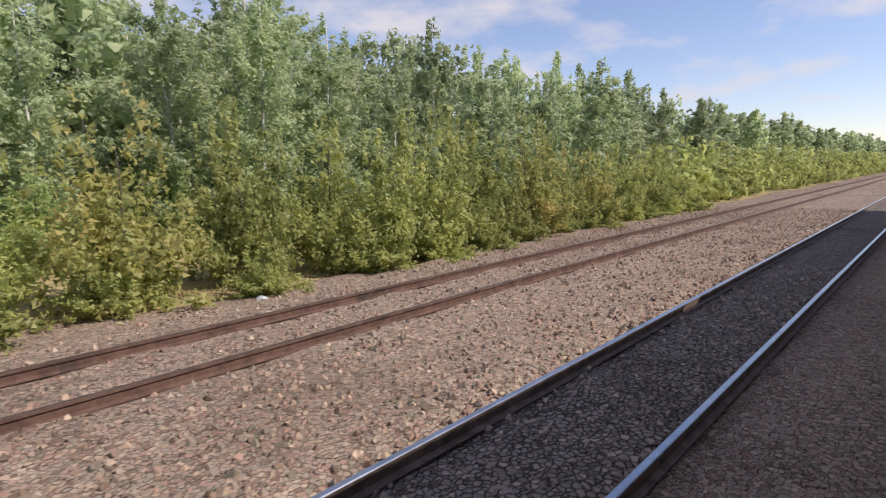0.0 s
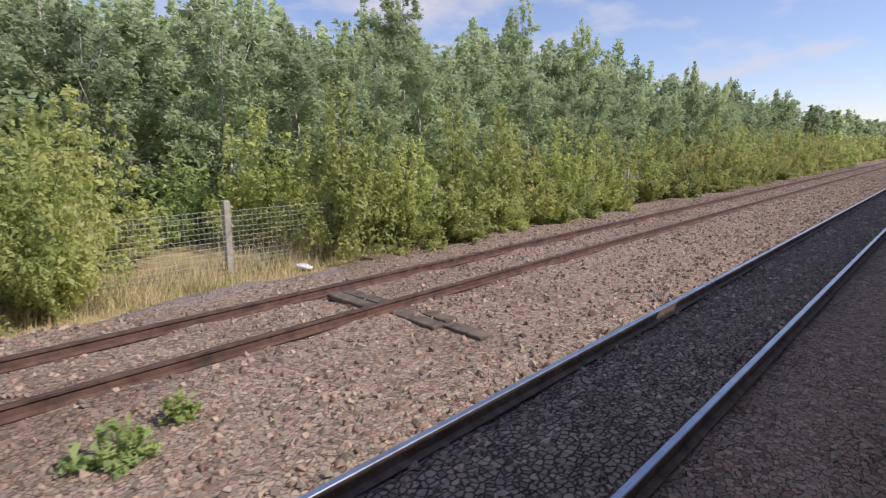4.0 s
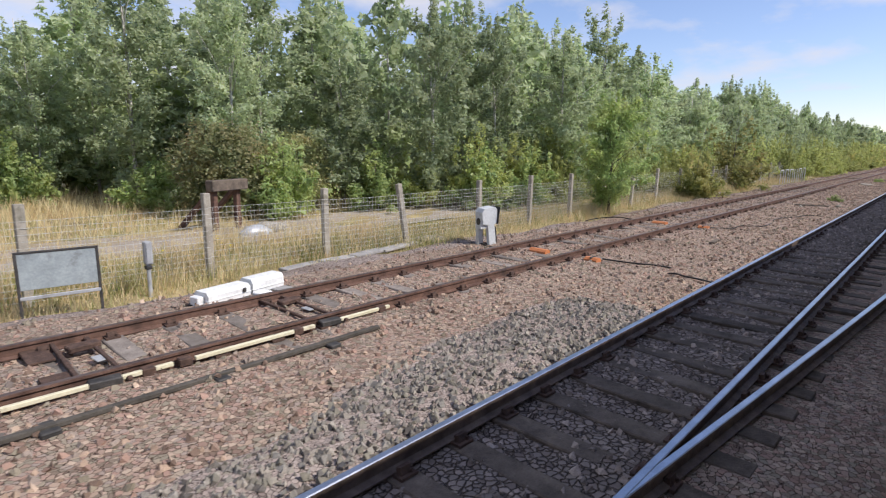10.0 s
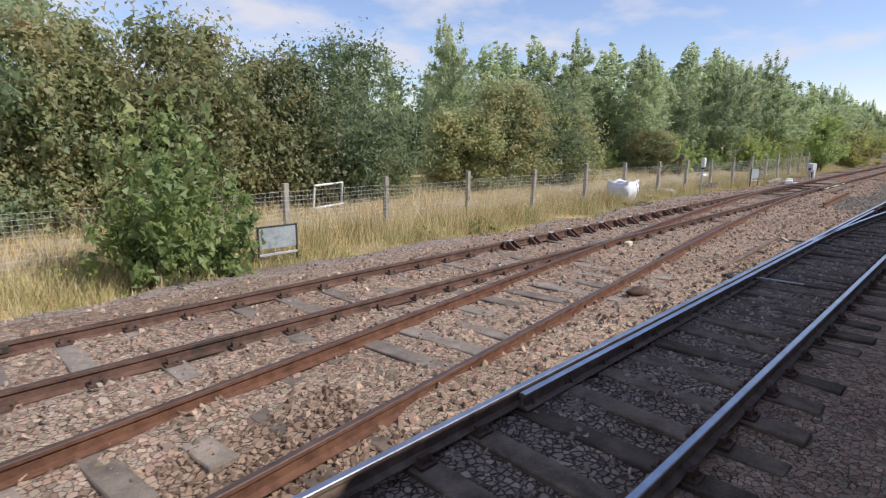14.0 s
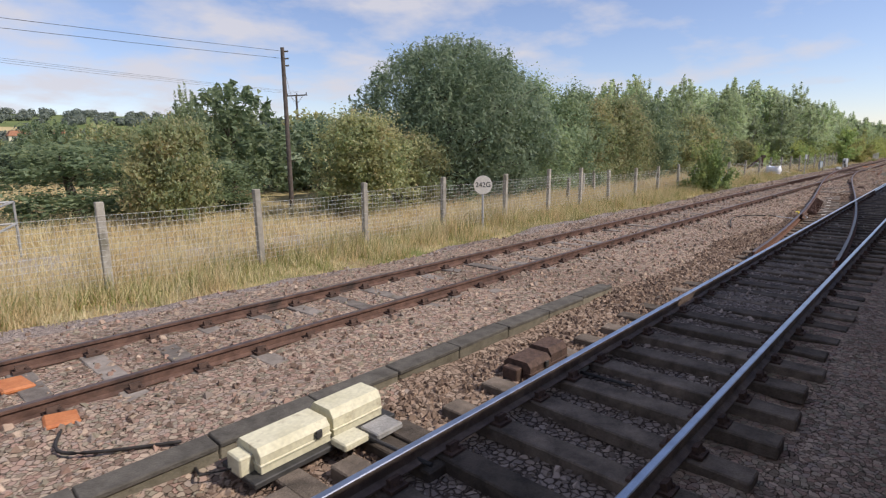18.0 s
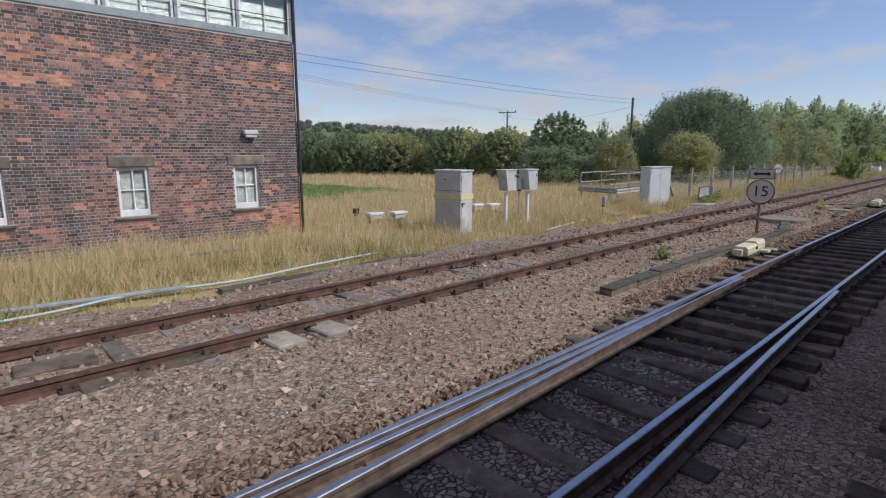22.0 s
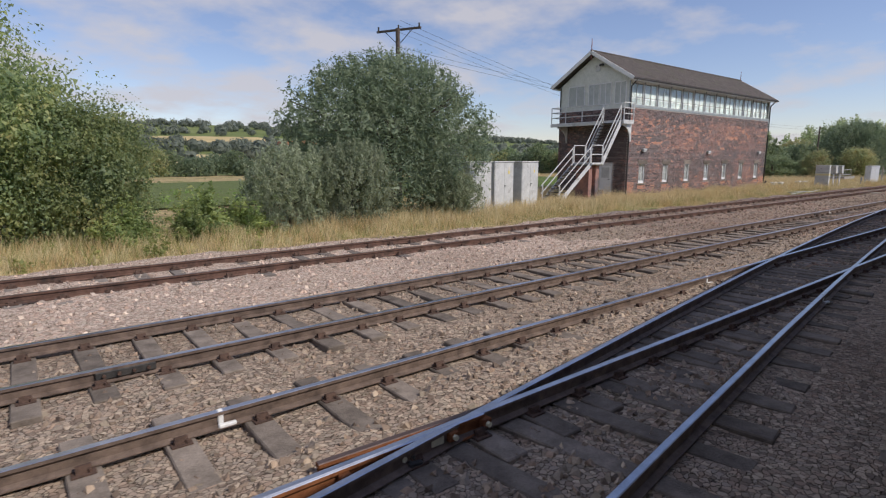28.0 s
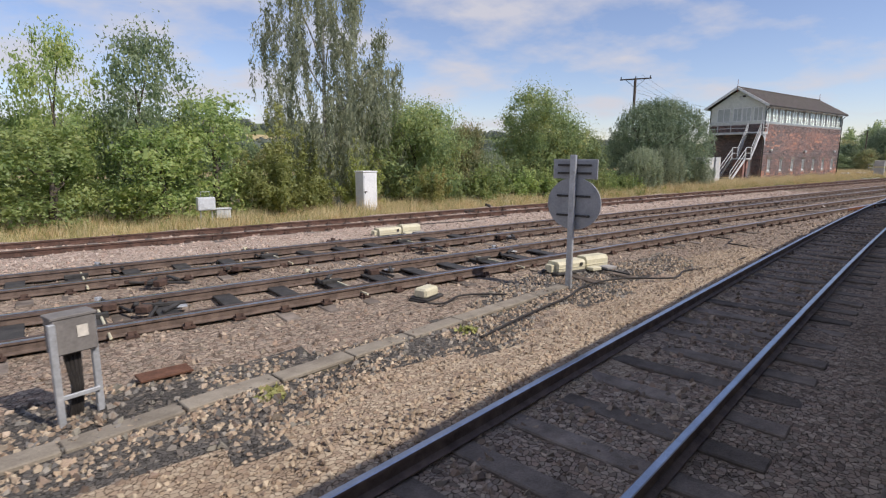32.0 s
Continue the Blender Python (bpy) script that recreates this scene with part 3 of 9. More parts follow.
def cross_far(x):
    """Offset of the crossover from the far line towards the near one."""
    return (RAIL_C - RAIL_A) * smooth((-4.0 - x) / 56.0)


def cross_near(x):
    return (RAIL_A - RAIL_T) * smooth((x + 26.0) / 52.0)


# ---- ground ----
def land(x, y):
    """Height of the open land."""
    if y < -18:
        return -0.5
    if y < 9.0:
        return -0.55
    near = -0.42 + 0.12 * smooth((y - 9.0) / 2.0) + 0.05 * math.sin(x * 0.31 + y) * smooth((y - 10) / 5)
    far = max(0.0, y - 130.0)
    hill = 46.0 * smooth(far / 650.0) * (0.75 + 0.25 * math.sin(x * 0.004 + 1.0))
    return near - 0.9 * smooth((y - 25) / 60) + hill


def ticks(stops):
    out = []
    for a, b, step in stops:
        n = max(1, round((b - a) / step))
        out += [a + (b - a) * k / n for k in range(n)]
    return out + [stops[-1][1]]


def sheet(name, xs, ys, height, material):
    nx, ny = len(xs), len(ys)
    verts = [(x, y, height(x, y)) for x in xs for y in ys]
    i, j = np.meshgrid(np.arange(nx - 1), np.arange(ny - 1), indexing="ij")
    a = (i * ny + j).ravel()
    return mesh_of(name, verts, np.stack([a, a + ny, a + ny + 1, a + 1], 1), material, smooth=True)


xs = ticks([(-4000, -600, 300), (-600, -220, 20), (-220, 220, 4), (220, 600, 20), (600, 4000, 300)])
ys = ticks([(-3000, -300, 400), (-300, -20, 40), (-20, 40, 2), (40, 500, 10), (500, 1000, 50), (1000, 4500, 350)])
land_sheet = sheet("ground", xs, ys, land, [M_SOIL, M_PASTURE])
land_sheet.polygons.foreach_set("material_index", [1 if p.center.y > 112 else 0 for p in land_sheet.polygons])
ground = tagged(part("ground", land_sheet, None, None), "rough dry grassland running up to low hills", "ground", kind="structure")


def bed(x, y):
    """Top of the ballast: a shallow cess at the far edge, filled up between the rails of the far line."""
    w = 0.018 * math.sin(x * 1.7 + y * 2.3) + 0.015 * math.sin(x * 4.1 - y * 3.7) + 0.012 * noise.noise((x * 2.5, y * 2.5, 0))
    z = -0.205 + w
    z += 0.055 * math.exp(-((y - 6.84) / 0.75) ** 4)
    z += 0.05 * math.exp(-((y - 4.4) / 0.9) ** 2)
    if -56 < x < -33 and y < 4.5:
        z -= 0.035 * smooth((x + 56) / 3) * smooth((-33 - x) / 3) * smooth((4.5 - y) / 0.3)
    if -92 < x < -58 and y < 4.3:
        z -= 0.085 * smooth((4.3 - y) / 0.25) * smooth((x + 92) / 3) * smooth((-58 - x) / 3)
    out = y - RAIL_A - GAUGE
    keep = 1.0 - smooth((-33 - x) / 3) * smooth((x + 92) / 3)
    z += 0.065 * keep * smooth((out - 0.06) / 0.12) * smooth((1.1 - out) / 0.4) * (1 if x > -104 else 0.55)
    turned = y + branch(x) - RAIL_A - GAUGE
    if x < -96:
        z += 0.065 * smooth((turned - 0.06) / 0.12) * smooth((1.1 - turned) / 0.4)
    if x > 8 and -GAUGE < out < 0:
        z += 0.05 * smooth((x - 8) / 6)
    for o in (RAIL_C - y, y - RAIL_C - GAUGE):
        z += 0.06 * smooth((o - 0.06) / 0.12) * smooth((1.0 - o) / 0.4)
    edge = 9.55 + 0.25 * math.sin(x * 0.35) + 0.18 * math.sin(x * 1.3) + 0.7 * smooth((x - 56) / 4)
    z -= 0.30 * smooth((y - edge + 0.2) / 0.9) + 0.4 * smooth((y - edge - 0.3) / 1.0)
    z -= 0.4 * smooth((-y - 18.0) / 2.0)
    return z


def ashy(x, y):
    """Old ash showing beside the trough at the junction."""
    mid = -3.75 + (x + 163.5) * 0.160
    return -182 < x < -158.5 and mid - 0.85 + 0.3 * math.sin(x * 1.9) < y < mid + 0.75 + 0.5 * math.sin(x * 0.8)


def fresh(x, y):
    """A drift of newer grey stone beside the near line."""
    return -13.5 < x < 3 and 2.9 < y < 4.2 + 0.35 * math.sin(x * 0.6 + 1)


def dusted(x, y):
    """Stones browned by brake dust beside the near line."""
    if x < -156:
        return y < -4.45 + (x + 163.5) * 0.160 + 0.25 * math.sin(x * 1.3) and y + branch(x) > RAIL_A + GAUGE - 0.2
    return -98 < x < -34 and 2.9 < y < 4.15 - 0.7 * smooth((-86 - x) / 4) + 0.2 * math.sin(x * 0.7)


def pink(x, y):
    """Between the far lines at the junction the stone is pale and pink."""
    return x < -126 + 3 * math.sin(y * 0.9) and y + 0.35 * math.sin(x * 0.4) > 3.3


def tan(x, y):
    """By the signal box and west of it the stone is an older, yellower batch."""
    if -107 < x < -93:
        return 3.9 + 0.3 * math.sin(x * 0.9) < y < 5.5 + 0.3 * math.sin(x * 0.7)
    return x < -124 + 2.5 * math.sin(y * 1.1) + 1.5 * math.sin(y * 2.7 + 1)


xs = ticks([(-300, -180, 2.0), (-180, 130, 0.5), (130, 400, 4.0)])
bed_mesh = sheet("ballast", xs, ticks([(-19.0, -6.0, 0.8), (-6.0, 12.24, 0.32)]), bed, [M_BALLAST, M_SHADED_OIL, M_CESS, M_BALLAST_BROWN, M_ASH, M_BALLAST_TAN, M_BALLAST_SAND, M_BALLAST_PINK])
idx = []
for p in bed_mesh.polygons:
    c = p.center
    # The shade-darkened stone goes where the train's shadow covers the four-foot.
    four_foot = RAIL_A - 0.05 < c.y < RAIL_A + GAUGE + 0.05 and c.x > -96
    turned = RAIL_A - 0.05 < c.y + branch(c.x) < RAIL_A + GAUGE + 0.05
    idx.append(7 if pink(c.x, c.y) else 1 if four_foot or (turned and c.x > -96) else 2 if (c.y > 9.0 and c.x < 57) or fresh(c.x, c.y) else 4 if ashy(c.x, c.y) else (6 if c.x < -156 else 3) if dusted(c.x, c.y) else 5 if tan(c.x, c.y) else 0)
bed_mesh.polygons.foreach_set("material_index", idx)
ballast = tagged(part("ballast", bed_mesh, None, None), "pinkish grey crushed stone ballast under the tracks", "ballast", kind="structure")

# Crop field and the gravel track behind the fence.
crop = sheet("field", ticks([(-175, -73, 3.0)]), ticks([(24.5, 80, 3.0)]), lambda x, y: land(x, y) + 0.10 + 0.05 * math.sin(y * 4.0), M_CROP)
tagged(part("field", crop, None, None), "green leafy crop field beyond the signal box", "field", kind="structure")
stub = sheet("field", ticks([(-160, 60, 4)]), ticks([(190, 270, 10)]), lambda x, y: land(x, y) + 0.3, M_STUBBLE)
tagged(part("field", stub, None, None), "pale cut stubble field on the far slope", "field", kind="structure")
stub2 = sheet("field", ticks([(-72, 16, 4)]), ticks([(370, 430, 10)]), lambda x, y: land(x, y) + 0.5, M_STUBBLE)
tagged(part("field", stub2, None, None), "narrow pale stubble strip high on the hill", "field", kind="structure")
past = sheet("field", ticks([(-300, -220, 20), (-220, 220, 4), (220, 500, 20)]), ticks([(330, 470, 10)]), lambda x, y: land(x, y) + 0.3, M_PASTURE)
tagged(part("field", past, None, None), "green pasture high on the far hillside", "field", kind="structure")
lane = sheet("track_way", ticks([(-66, 15, 1.5)]), ticks([(13.1, 16.7, 0.45)]), lambda x, y: land(x, y) + 0.03 + 0.02 * math.sin(x * 2 + y * 3), M_PATHWAY)
tagged(part("gravel_lane", lane, None, None), "pale gravel lane behind the wire fence", "lane", kind="structure")

# Loose stones on the ballast: eight-sided chips, no two alike, denser towards the train.
rng = np.random.default_rng(7)


def chips(name, count, place, size, material, label, parent=None):
    xy = place(count)
    n = len(xy)
    z = np.array([bed(float(x), float(y)) for x, y in xy])
    # Each chip is sunk in the bed, so its buried underside is left open.
    base = np.array([(1, 0, -0.55), (0, 1, -0.5), (-1, 0, -0.55), (0, -1, -0.5), (0.45, 0.25, 0.8), (-0.45, -0.2, 0.75)], float)
    f0 = np.array([(0, 1, 4), (1, 5, 4), (1, 2, 5), (2, 3, 5), (3, 4, 5), (3, 0, 4)])
    r = rng.uniform(size * 0.55, size * 1.25, (n, 1, 1)) * rng.uniform(0.65, 1.3, (n, 6, 1))
    v = base[None] * r + rng.normal(0, size * 0.22, (n, 6, 3))
    v[:, :, 2] *= 0.75
    a = rng.uniform(0, 2 * math.pi, n)
    c, s = np.cos(a)[:, None], np.sin(a)[:, None]
    w = v.copy()
    w[:, :, 0], w[:, :, 1] = v[:, :, 0] * c - v[:, :, 1] * s, v[:, :, 0] * s + v[:, :, 1] * c
    w[:, :, 0] += xy[:, :1]; w[:, :, 1] += xy[:, 1:2]; w[:, :, 2] += z[:, None] + size * 0.25
    faces = (f0[None] + 6 * np.arange(n)[:, None, None]).reshape(-1, 3)
    ob = part(name, mesh_of(name, w.reshape(-1, 3), faces, material), None, parent)
    return tagged(ob, label, "ballast", kind="stuff")


def clear_of_rails(xy, keep_four_foot):
    x, y = xy[:, 0], xy[:, 1]
    turn = np.array([branch(float(k)) for k in x])
    ok = np.ones(len(x), bool)
    for r in (RAIL_A, RAIL_A + GAUGE, RAIL_C, RAIL_C + GAUGE, RAIL_T, RAIL_T + GAUGE):
        ok &= abs(y - r) > 0.09
        if r < 5:
            ok &= abs(y + turn - r) > 0.09
    inside = (y > RAIL_A) & (y < RAIL_A + GAUGE) & (x > -96)
    return xy[ok & (inside if keep_four_foot else ~inside)]


def strewn(count):
    x = rng.uniform(-178, 128, count)
    base = -np.array([branch(float(k)) for k in x])
    y = base + 1.3 + (9.3 - base - 1.3) * rng.uniform(0, 1, count) ** 1.7
    return clear_of_rails(np.stack([x, y], 1), False)


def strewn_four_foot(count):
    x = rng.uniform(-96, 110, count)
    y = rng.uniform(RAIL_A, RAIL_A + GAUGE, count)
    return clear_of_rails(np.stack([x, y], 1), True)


loose = np.array([q for q in strewn(108000) if not dusted(q[0], q[1]) and not fresh(q[0], q[1])])
west = np.array([tan(*q) for q in loose])
chips("ballast_stones", 0, lambda n: loose[~west], 0.043, M_PEBBLE, "loose pinkish crushed stones strewn over the ballast")
rosy = np.array([pink(*q) for q in loose])
chips("tan_stones", 0, lambda n: loose[west & ~rosy], 0.043, M_PEBBLE_TAN, "loose weathered tan stones strewn over the ballast")
chips("pink_stones", 0, lambda n: loose[west & rosy], 0.043, M_PEBBLE_PINK, "loose pale pink stones strewn over the ballast")
chips("brown_stones", 23000, lambda n: np.array([q for q in np.stack([rng.uniform(-98, -34, n), rng.uniform(2.98, 4.4, n)], 1) if dusted(q[0], q[1])]), 0.037, M_PEBBLE_BROWN, "loose stones browned by brake dust")
chips("sandy_stones", 19000, lambda n: np.array([q for q in np.stack([rng.uniform(-178, -156, n), rng.uniform(-9, -2.5, n)], 1) if dusted(q[0], q[1])]), 0.028, M_PEBBLE_SAND, "loose sandy brown stones beside the curving line")
chips("grey_stones", 5500, lambda n: np.array([q for q in np.stack([rng.uniform(-13.5, 3, n), rng.uniform(2.98, 4.5, n)], 1) if fresh(q[0], q[1])] + [q for q in np.stack([rng.uniform(-180, -158, n), rng.uniform(-7, -2.6, n)], 1) if ashy(q[0], q[1])]), 0.040, M_PEBBLE_GREY, "drift of newer grey stones beside the rail")
chips("pale_stones", 26000, lambda n: np.array([q for q in np.stack([rng.uniform(-180, -158, n), rng.uniform(-7.6, -2.4, n)], 1) if ashy(q[0], q[1]) and (noise.noise((float(q[0]) * 0.9, float(q[1]) * 1.3, 2.0)) > -0.18)]), 0.030, M_PEBBLE_SAND, "pale stones scattered over dark ash")
chips("oily_stones", 12000, strewn_four_foot, 0.038, M_SHADED_OIL_PEBBLE, "loose oily stones with shade in their colour between the near rails")

# ---- rails and sleepers ----
PROFILE = [(-0.07, -0.158), (0.07, -0.158), (0.07, -0.147), (0.012, -0.128), (0.012, -0.045), (0.034, -0.036), (0.034, -0.006), (0.026, 0.0), (-0.026, 0.0), (-0.034, -0.006), (-0.034, -0.036), (-0.012, -0.045), (-0.012, -0.128), (-0.07, -0.147)]


def rail(name, xs, line, parent, side, top, label="", drop=0.0):
    """A flat-bottomed rail along y = line(x)."""
    n = len(PROFILE)
    verts = []
    for x in xs:
        y, d = line(x), (line(x + 0.3) - line(x - 0.3)) / 0.6
        k = math.hypot(1, d)
        for u, z in PROFILE:
            verts.append((x - u * d / k, y + u / k, z - drop))
    faces, mi = [], []
    for s in range(len(xs) - 1):
        for j in range(n):
            i = (j + 1) % n
            faces.append((s * n + j, s * n + i, (s + 1) * n + i, (s + 1) * n + j))
            mi.append(1 if j in (6, 7, 8) else 0)
    faces += [tuple(range(n)), tuple((len(xs) - 1) * n + j for j in range(n - 1, -1, -1))]
    mi += [0, 0]
    me = mesh_of(name, verts, faces, [side, top], mi)
    bm = bmesh.new(); bm.from_mesh(me)
    bmesh.ops.recalc_face_normals(bm, faces=bm.faces[:])
    bm.to_mesh(me); bm.free()
    return part(name, me, None, parent, label)


def span(a, b, step):
    n = max(2, round(abs(b - a) / step) + 1)
    return [a + (b - a) * k / (n - 1) for k in range(n)]


def long_span():
    return ticks([(-330, -200, 13), (-200, 200, 5), (200, 900, 50)])


sleeper_bm = box((0.25, 2.6, 0.13), bevel=0.012)
M0 = bpy.data.meshes.new("sleeper"); sleeper_bm.to_mesh(M0); M0.materials.append(M_SLEEPER)
M3 = M0.copy(); M3.materials.clear(); M3.materials.append(M_SLEEPER_BROWN)
M1 = M0.copy(); M1.materials.clear(); M1.materials.append(M_SLEEPER_GREY)
bmesh.ops.scale(sleeper_bm, vec=(1, 0.46, 1), verts=sleeper_bm.verts[:])
M2 = bpy.data.meshes.new("sleeper"); sleeper_bm.to_mesh(M2); M2.materials.append(M_SLEEPER_BROWN)
sleeper_bm.free()
chair_bm = box((0.17, 0.34, 0.028), (0, 0, 0.014))
box((0.11, 0.05, 0.07), (0, 0.105, 0.05), (14, 0, 0), 0, chair_bm)
box((0.11, 0.05, 0.07), (0, -0.105, 0.05), (-14, 0, 0), 0, chair_bm)
for sy in (-0.14, 0.14):
    rod((0.04, sy, 0.02), (0.04, sy, 0.06), 0.015, chair_bm, 4)
CHAIR = bpy.data.meshes.new("rail_chair"); chair_bm.to_mesh(CHAIR); CHAIR.materials.append(M_CHAIR); chair_bm.free()


def railway(label, rails, sleepers, mesh, z, offset, jitter, chairs, gap=0.71):
    """rails: y of the two rails and their materials; sleepers: the stretch, in x, that has them as parts."""
    t = thing("railway_track", (0, 0, 0), label, "track", "railway tracks", "structure")
    for y, side, top in rails:
        rail("rail", long_span(), (lambda x, y=y: y - offset(x)), t, side, top)
    mid = sum(r[0] for r in rails) / 2
    x, count = sleepers[0], 0
    far = []
    while x < sleepers[1]:
        y = mid - offset(x)
        a = math.degrees(math.atan2(-(offset(x + 0.5) - offset(x - 0.5)), 1.0))
        m = pose(x + random.uniform(-jitter, jitter), y + random.uniform(-0.04, 0.04), z, random.uniform(-0.6, 0.6), 0, a + random.uniform(-0.8, 0.8))
        if count < 300:
            # Paler set past -100; the dark eastern set carries train shade in its colour.
            s = part("sleeper", M3 if mesh is M0 and x < -100 else mesh, None, t)
            s.matrix_local = Matrix.Translation((0, 0, (0.014 - 0.034 * smooth((-141 - x) / 5)) if mesh is M0 and x < -100 else 0)) @ m
            count += 1
        if chairs[0] < x < chairs[1]:
            for dy in (-GAUGE / 2, GAUGE / 2):
                far.append((x, y + dy, z + 0.065, a))
        x += gap
    # The fastenings: one joined mesh, too many to count.
    if far:
        cv = np.array([v.co[:] for v in CHAIR.vertices])
        cf = [tuple(p.vertices) for p in CHAIR.polygons]
        vs, fs = [], []
        for px, py, pz, a in far:
            ca, sa = math.cos(radians(a)), math.sin(radians(a))
            base = len(vs)
            for u, v, w in cv:
                vs.append((px + u * ca - v * sa, py + u * sa + v * ca, pz + w))
            fs += [tuple(i + base for i in q) for q in cf]
        tagged(part("rail_chairs", mesh_of("rail_chairs", vs, fs, M_CHAIR), None, t), kind="stuff")
    return t


none = lambda x: 0.0
far_line = railway("far line of brown rusty rails bedded in ballast", [(RAIL_C, M_RUST, M_HEAD_DULL), (RAIL_C + GAUGE, M_RUST, M_HEAD_DULL)], (-172, 40), M1, -0.214, none, 0.03, (-172, 125))
near_line = railway("near line with dark sleepers and polished rail heads", [(RAIL_A, M_RUST_DARK, M_HEAD), (RAIL_A + GAUGE, M_RUST_DARK, M_HEAD)], (-177.86, 34), M0, -0.246, none, 0.008, (-178, 60), 0.65)
own_line = railway("straight line with worn rails and timber sleepers", [(RAIL_T, M_RUST_DARK, M_HEAD), (RAIL_T + GAUGE, M_RUST_DARK, M_HEAD)], (-178, -20), M0, -0.247, none, 0.03, (-178, -95))
turn_line = thing("railway_track", (0, 0, 0), "branch line curving away on timber sleepers", "track", "railway tracks", "structure")
for y in (RAIL_A, RAIL_A + GAUGE):
    rail("rail", span(-330, -86, 4), (lambda x, y=y: y - branch(x)), turn_line, M_RUST_DARK, M_HEAD, drop=0.004)
for y in (RAIL_T, RAIL_T + GAUGE):
    rail("rail", span(-330, -86, 4), (lambda x, y=y: y - branch(x)), turn_line, M_RUST_DARK, M_HEAD, drop=0.004)
x = -186.0
while x < -106:
    a = math.degrees(math.atan2(-(branch(x + 0.5) - branch(x - 0.5)), 1.0))
    for y in (RAIL_A, RAIL_T):
        s = part("sleeper", M3, None, turn_line)
        s.matrix_local = pose(x, y + GAUGE / 2 - branch(x), -0.250, 0, 0, a + random.uniform(-1, 1))
    x += 0.71

# The train on its own line: coaches with dark windows, coupled end to end, that shade the near line.
M_COACH = surface("pale_grey_coach_paint", (0.46, 0.47, 0.48), (0.56, 0.57, 0.58), 1.2, 0.4, 0.03, 25, stain=(0.40, 0.39, 0.37), stain_scale=1.5)
M_COACH_ROOF = surface("dull_grey_coach_roof", (0.16, 0.16, 0.165), (0.24, 0.24, 0.245), 1.5, 0.7, 0.05, 25)
M_TINTED = surface("dark_tinted_window", (0.012, 0.014, 0.016), (0.022, 0.024, 0.026), 2, 0.08, 0.0, 20, spec=0.5)
M_RUBBER = surface("black_rubber", (0.012, 0.012, 0.012), (0.03, 0.03, 0.03), 9, 0.75, 0.1, 50)
COACH_LONG, COACH_PITCH = 22.6, 23.3
coach = thing("railway_coach", (0, 0, 0), "pale grey passenger coach with dark tinted windows", "train", "coaches of the train")
section = [(0.0, 0.42), (0.0, 2.75), (-0.05, 3.41), (-2.25, 3.41), (-2.30, 2.75), (-2.30, 0.42)]
lengthwise = pose(-COACH_LONG / 2, 0, 0, 0, 0, -90) @ Matrix.Diagonal((-1, 1, 1, 1))
part("body", prism(section, COACH_LONG, m=lengthwise), M_COACH, coach)
part("roof", prism([(0.03, 3.41), (-0.40, 3.68), (-1.15, 3.80), (-1.90, 3.68), (-2.33, 3.41)], COACH_LONG, m=lengthwise), M_COACH_ROOF, coach)
for k in range(8):
    for y in (0.0, -2.30):
        w = part("window", box((1.9, 0.05, 0.95), (-8.05 + 2.3 * k, y, 2.25), bevel=0.02), M_TINTED, coach)
        part("seal", box((2.0, 0.035, 1.05), (-8.05 + 2.3 * k, y, 2.25), bevel=0.015), M_RUBBER, w)
for x in (-10.3, 10.3):
    for y in (0.0, -2.30):
        d = part("door", box((0.95, 0.04, 2.05), (x, y, 1.85), bevel=0.02), M_COACH, coach)
        part("pane", box((0.55, 0.06, 0.8), (x, y, 2.3), bevel=0.02), M_TINTED, d)
for x in (-7.9, 7.9):
    bg = part("bogie", box((3.4, 1.9, 0.28), (x, -1.0, 0.50), bevel=0.04), M_DARKSTEEL, coach)
    for dx in (-1.3, 1.3):
        for y in (RAIL_T + 0.22, RAIL_T + 0.22 + GAUGE):
            part("wheel", rod((x + dx, y - 0.065, 0.42), (x + dx, y + 0.065, 0.42), 0.42, sides=28), M_RUST_DARK, bg)
part("underframe", box((10.5, 1.7, 0.5), (0, -1.15, 0.40), bevel=0.04), M_DARKSTEEL, coach)
part("gangway", box((COACH_PITCH - COACH_LONG, 2.1, 2.9), (COACH_PITCH / 2, -1.15, 2.02)), M_RUBBER, coach)
for k in range(14):
    x = -185.0 + COACH_PITCH * k
    y0, y1 = -branch(x - 11.3), -branch(x + 11.3)
    copy_thing(coach, pose(x, (y0 + y1) / 2 - 0.22, 0, 0, 0, math.degrees(math.atan2(y1 - y0, 22.6))))
for o in (coach, *coach.children_recursive):
    bpy.data.objects.remove(o)

# Crossovers, check rails and the switch gear between the lines.
xover = thing("crossover", (0, 0, 0), "rusty crossover rails linking far and near lines", "track", "railway tracks", "structure")
for y in (RAIL_C, RAIL_C + GAUGE):
    rail("rail", span(-54, -9, 1.5), (lambda x, y=y: y - cross_far(x)), xover, M_RUST_BROWN, M_HEAD_DULL, drop=0.004)
rail("check_rail", span(-27.5, -17.0, 1.0), lambda x: RAIL_C + GAUGE - 0.085, xover, M_RUST, M_RUST, drop=-0.025)
rail("check_rail", span(-46.0, -38.5, 1.0), lambda x: RAIL_C + GAUGE - cross_far(x) - 0.085, xover, M_RUST, M_RUST, drop=-0.025)
rail("check_rail", span(-26.0, -20.0, 1.0), lambda x: RAIL_C - cross_far(x) + 0.10, xover, M_RUST, M_RUST, drop=0.006)
brace = prism([(0, -0.16), (0.28, -0.16), (0.26, -0.12), (0.07, 0.0), (0.05, 0.03), (0, 0.03)], 0.035, m=pose(0, 0, 0, 0, 0, -90))
BR = bpy.data.meshes.new("brace"); brace.to_mesh(BR); BR.materials.append(M_RUST); brace.free()
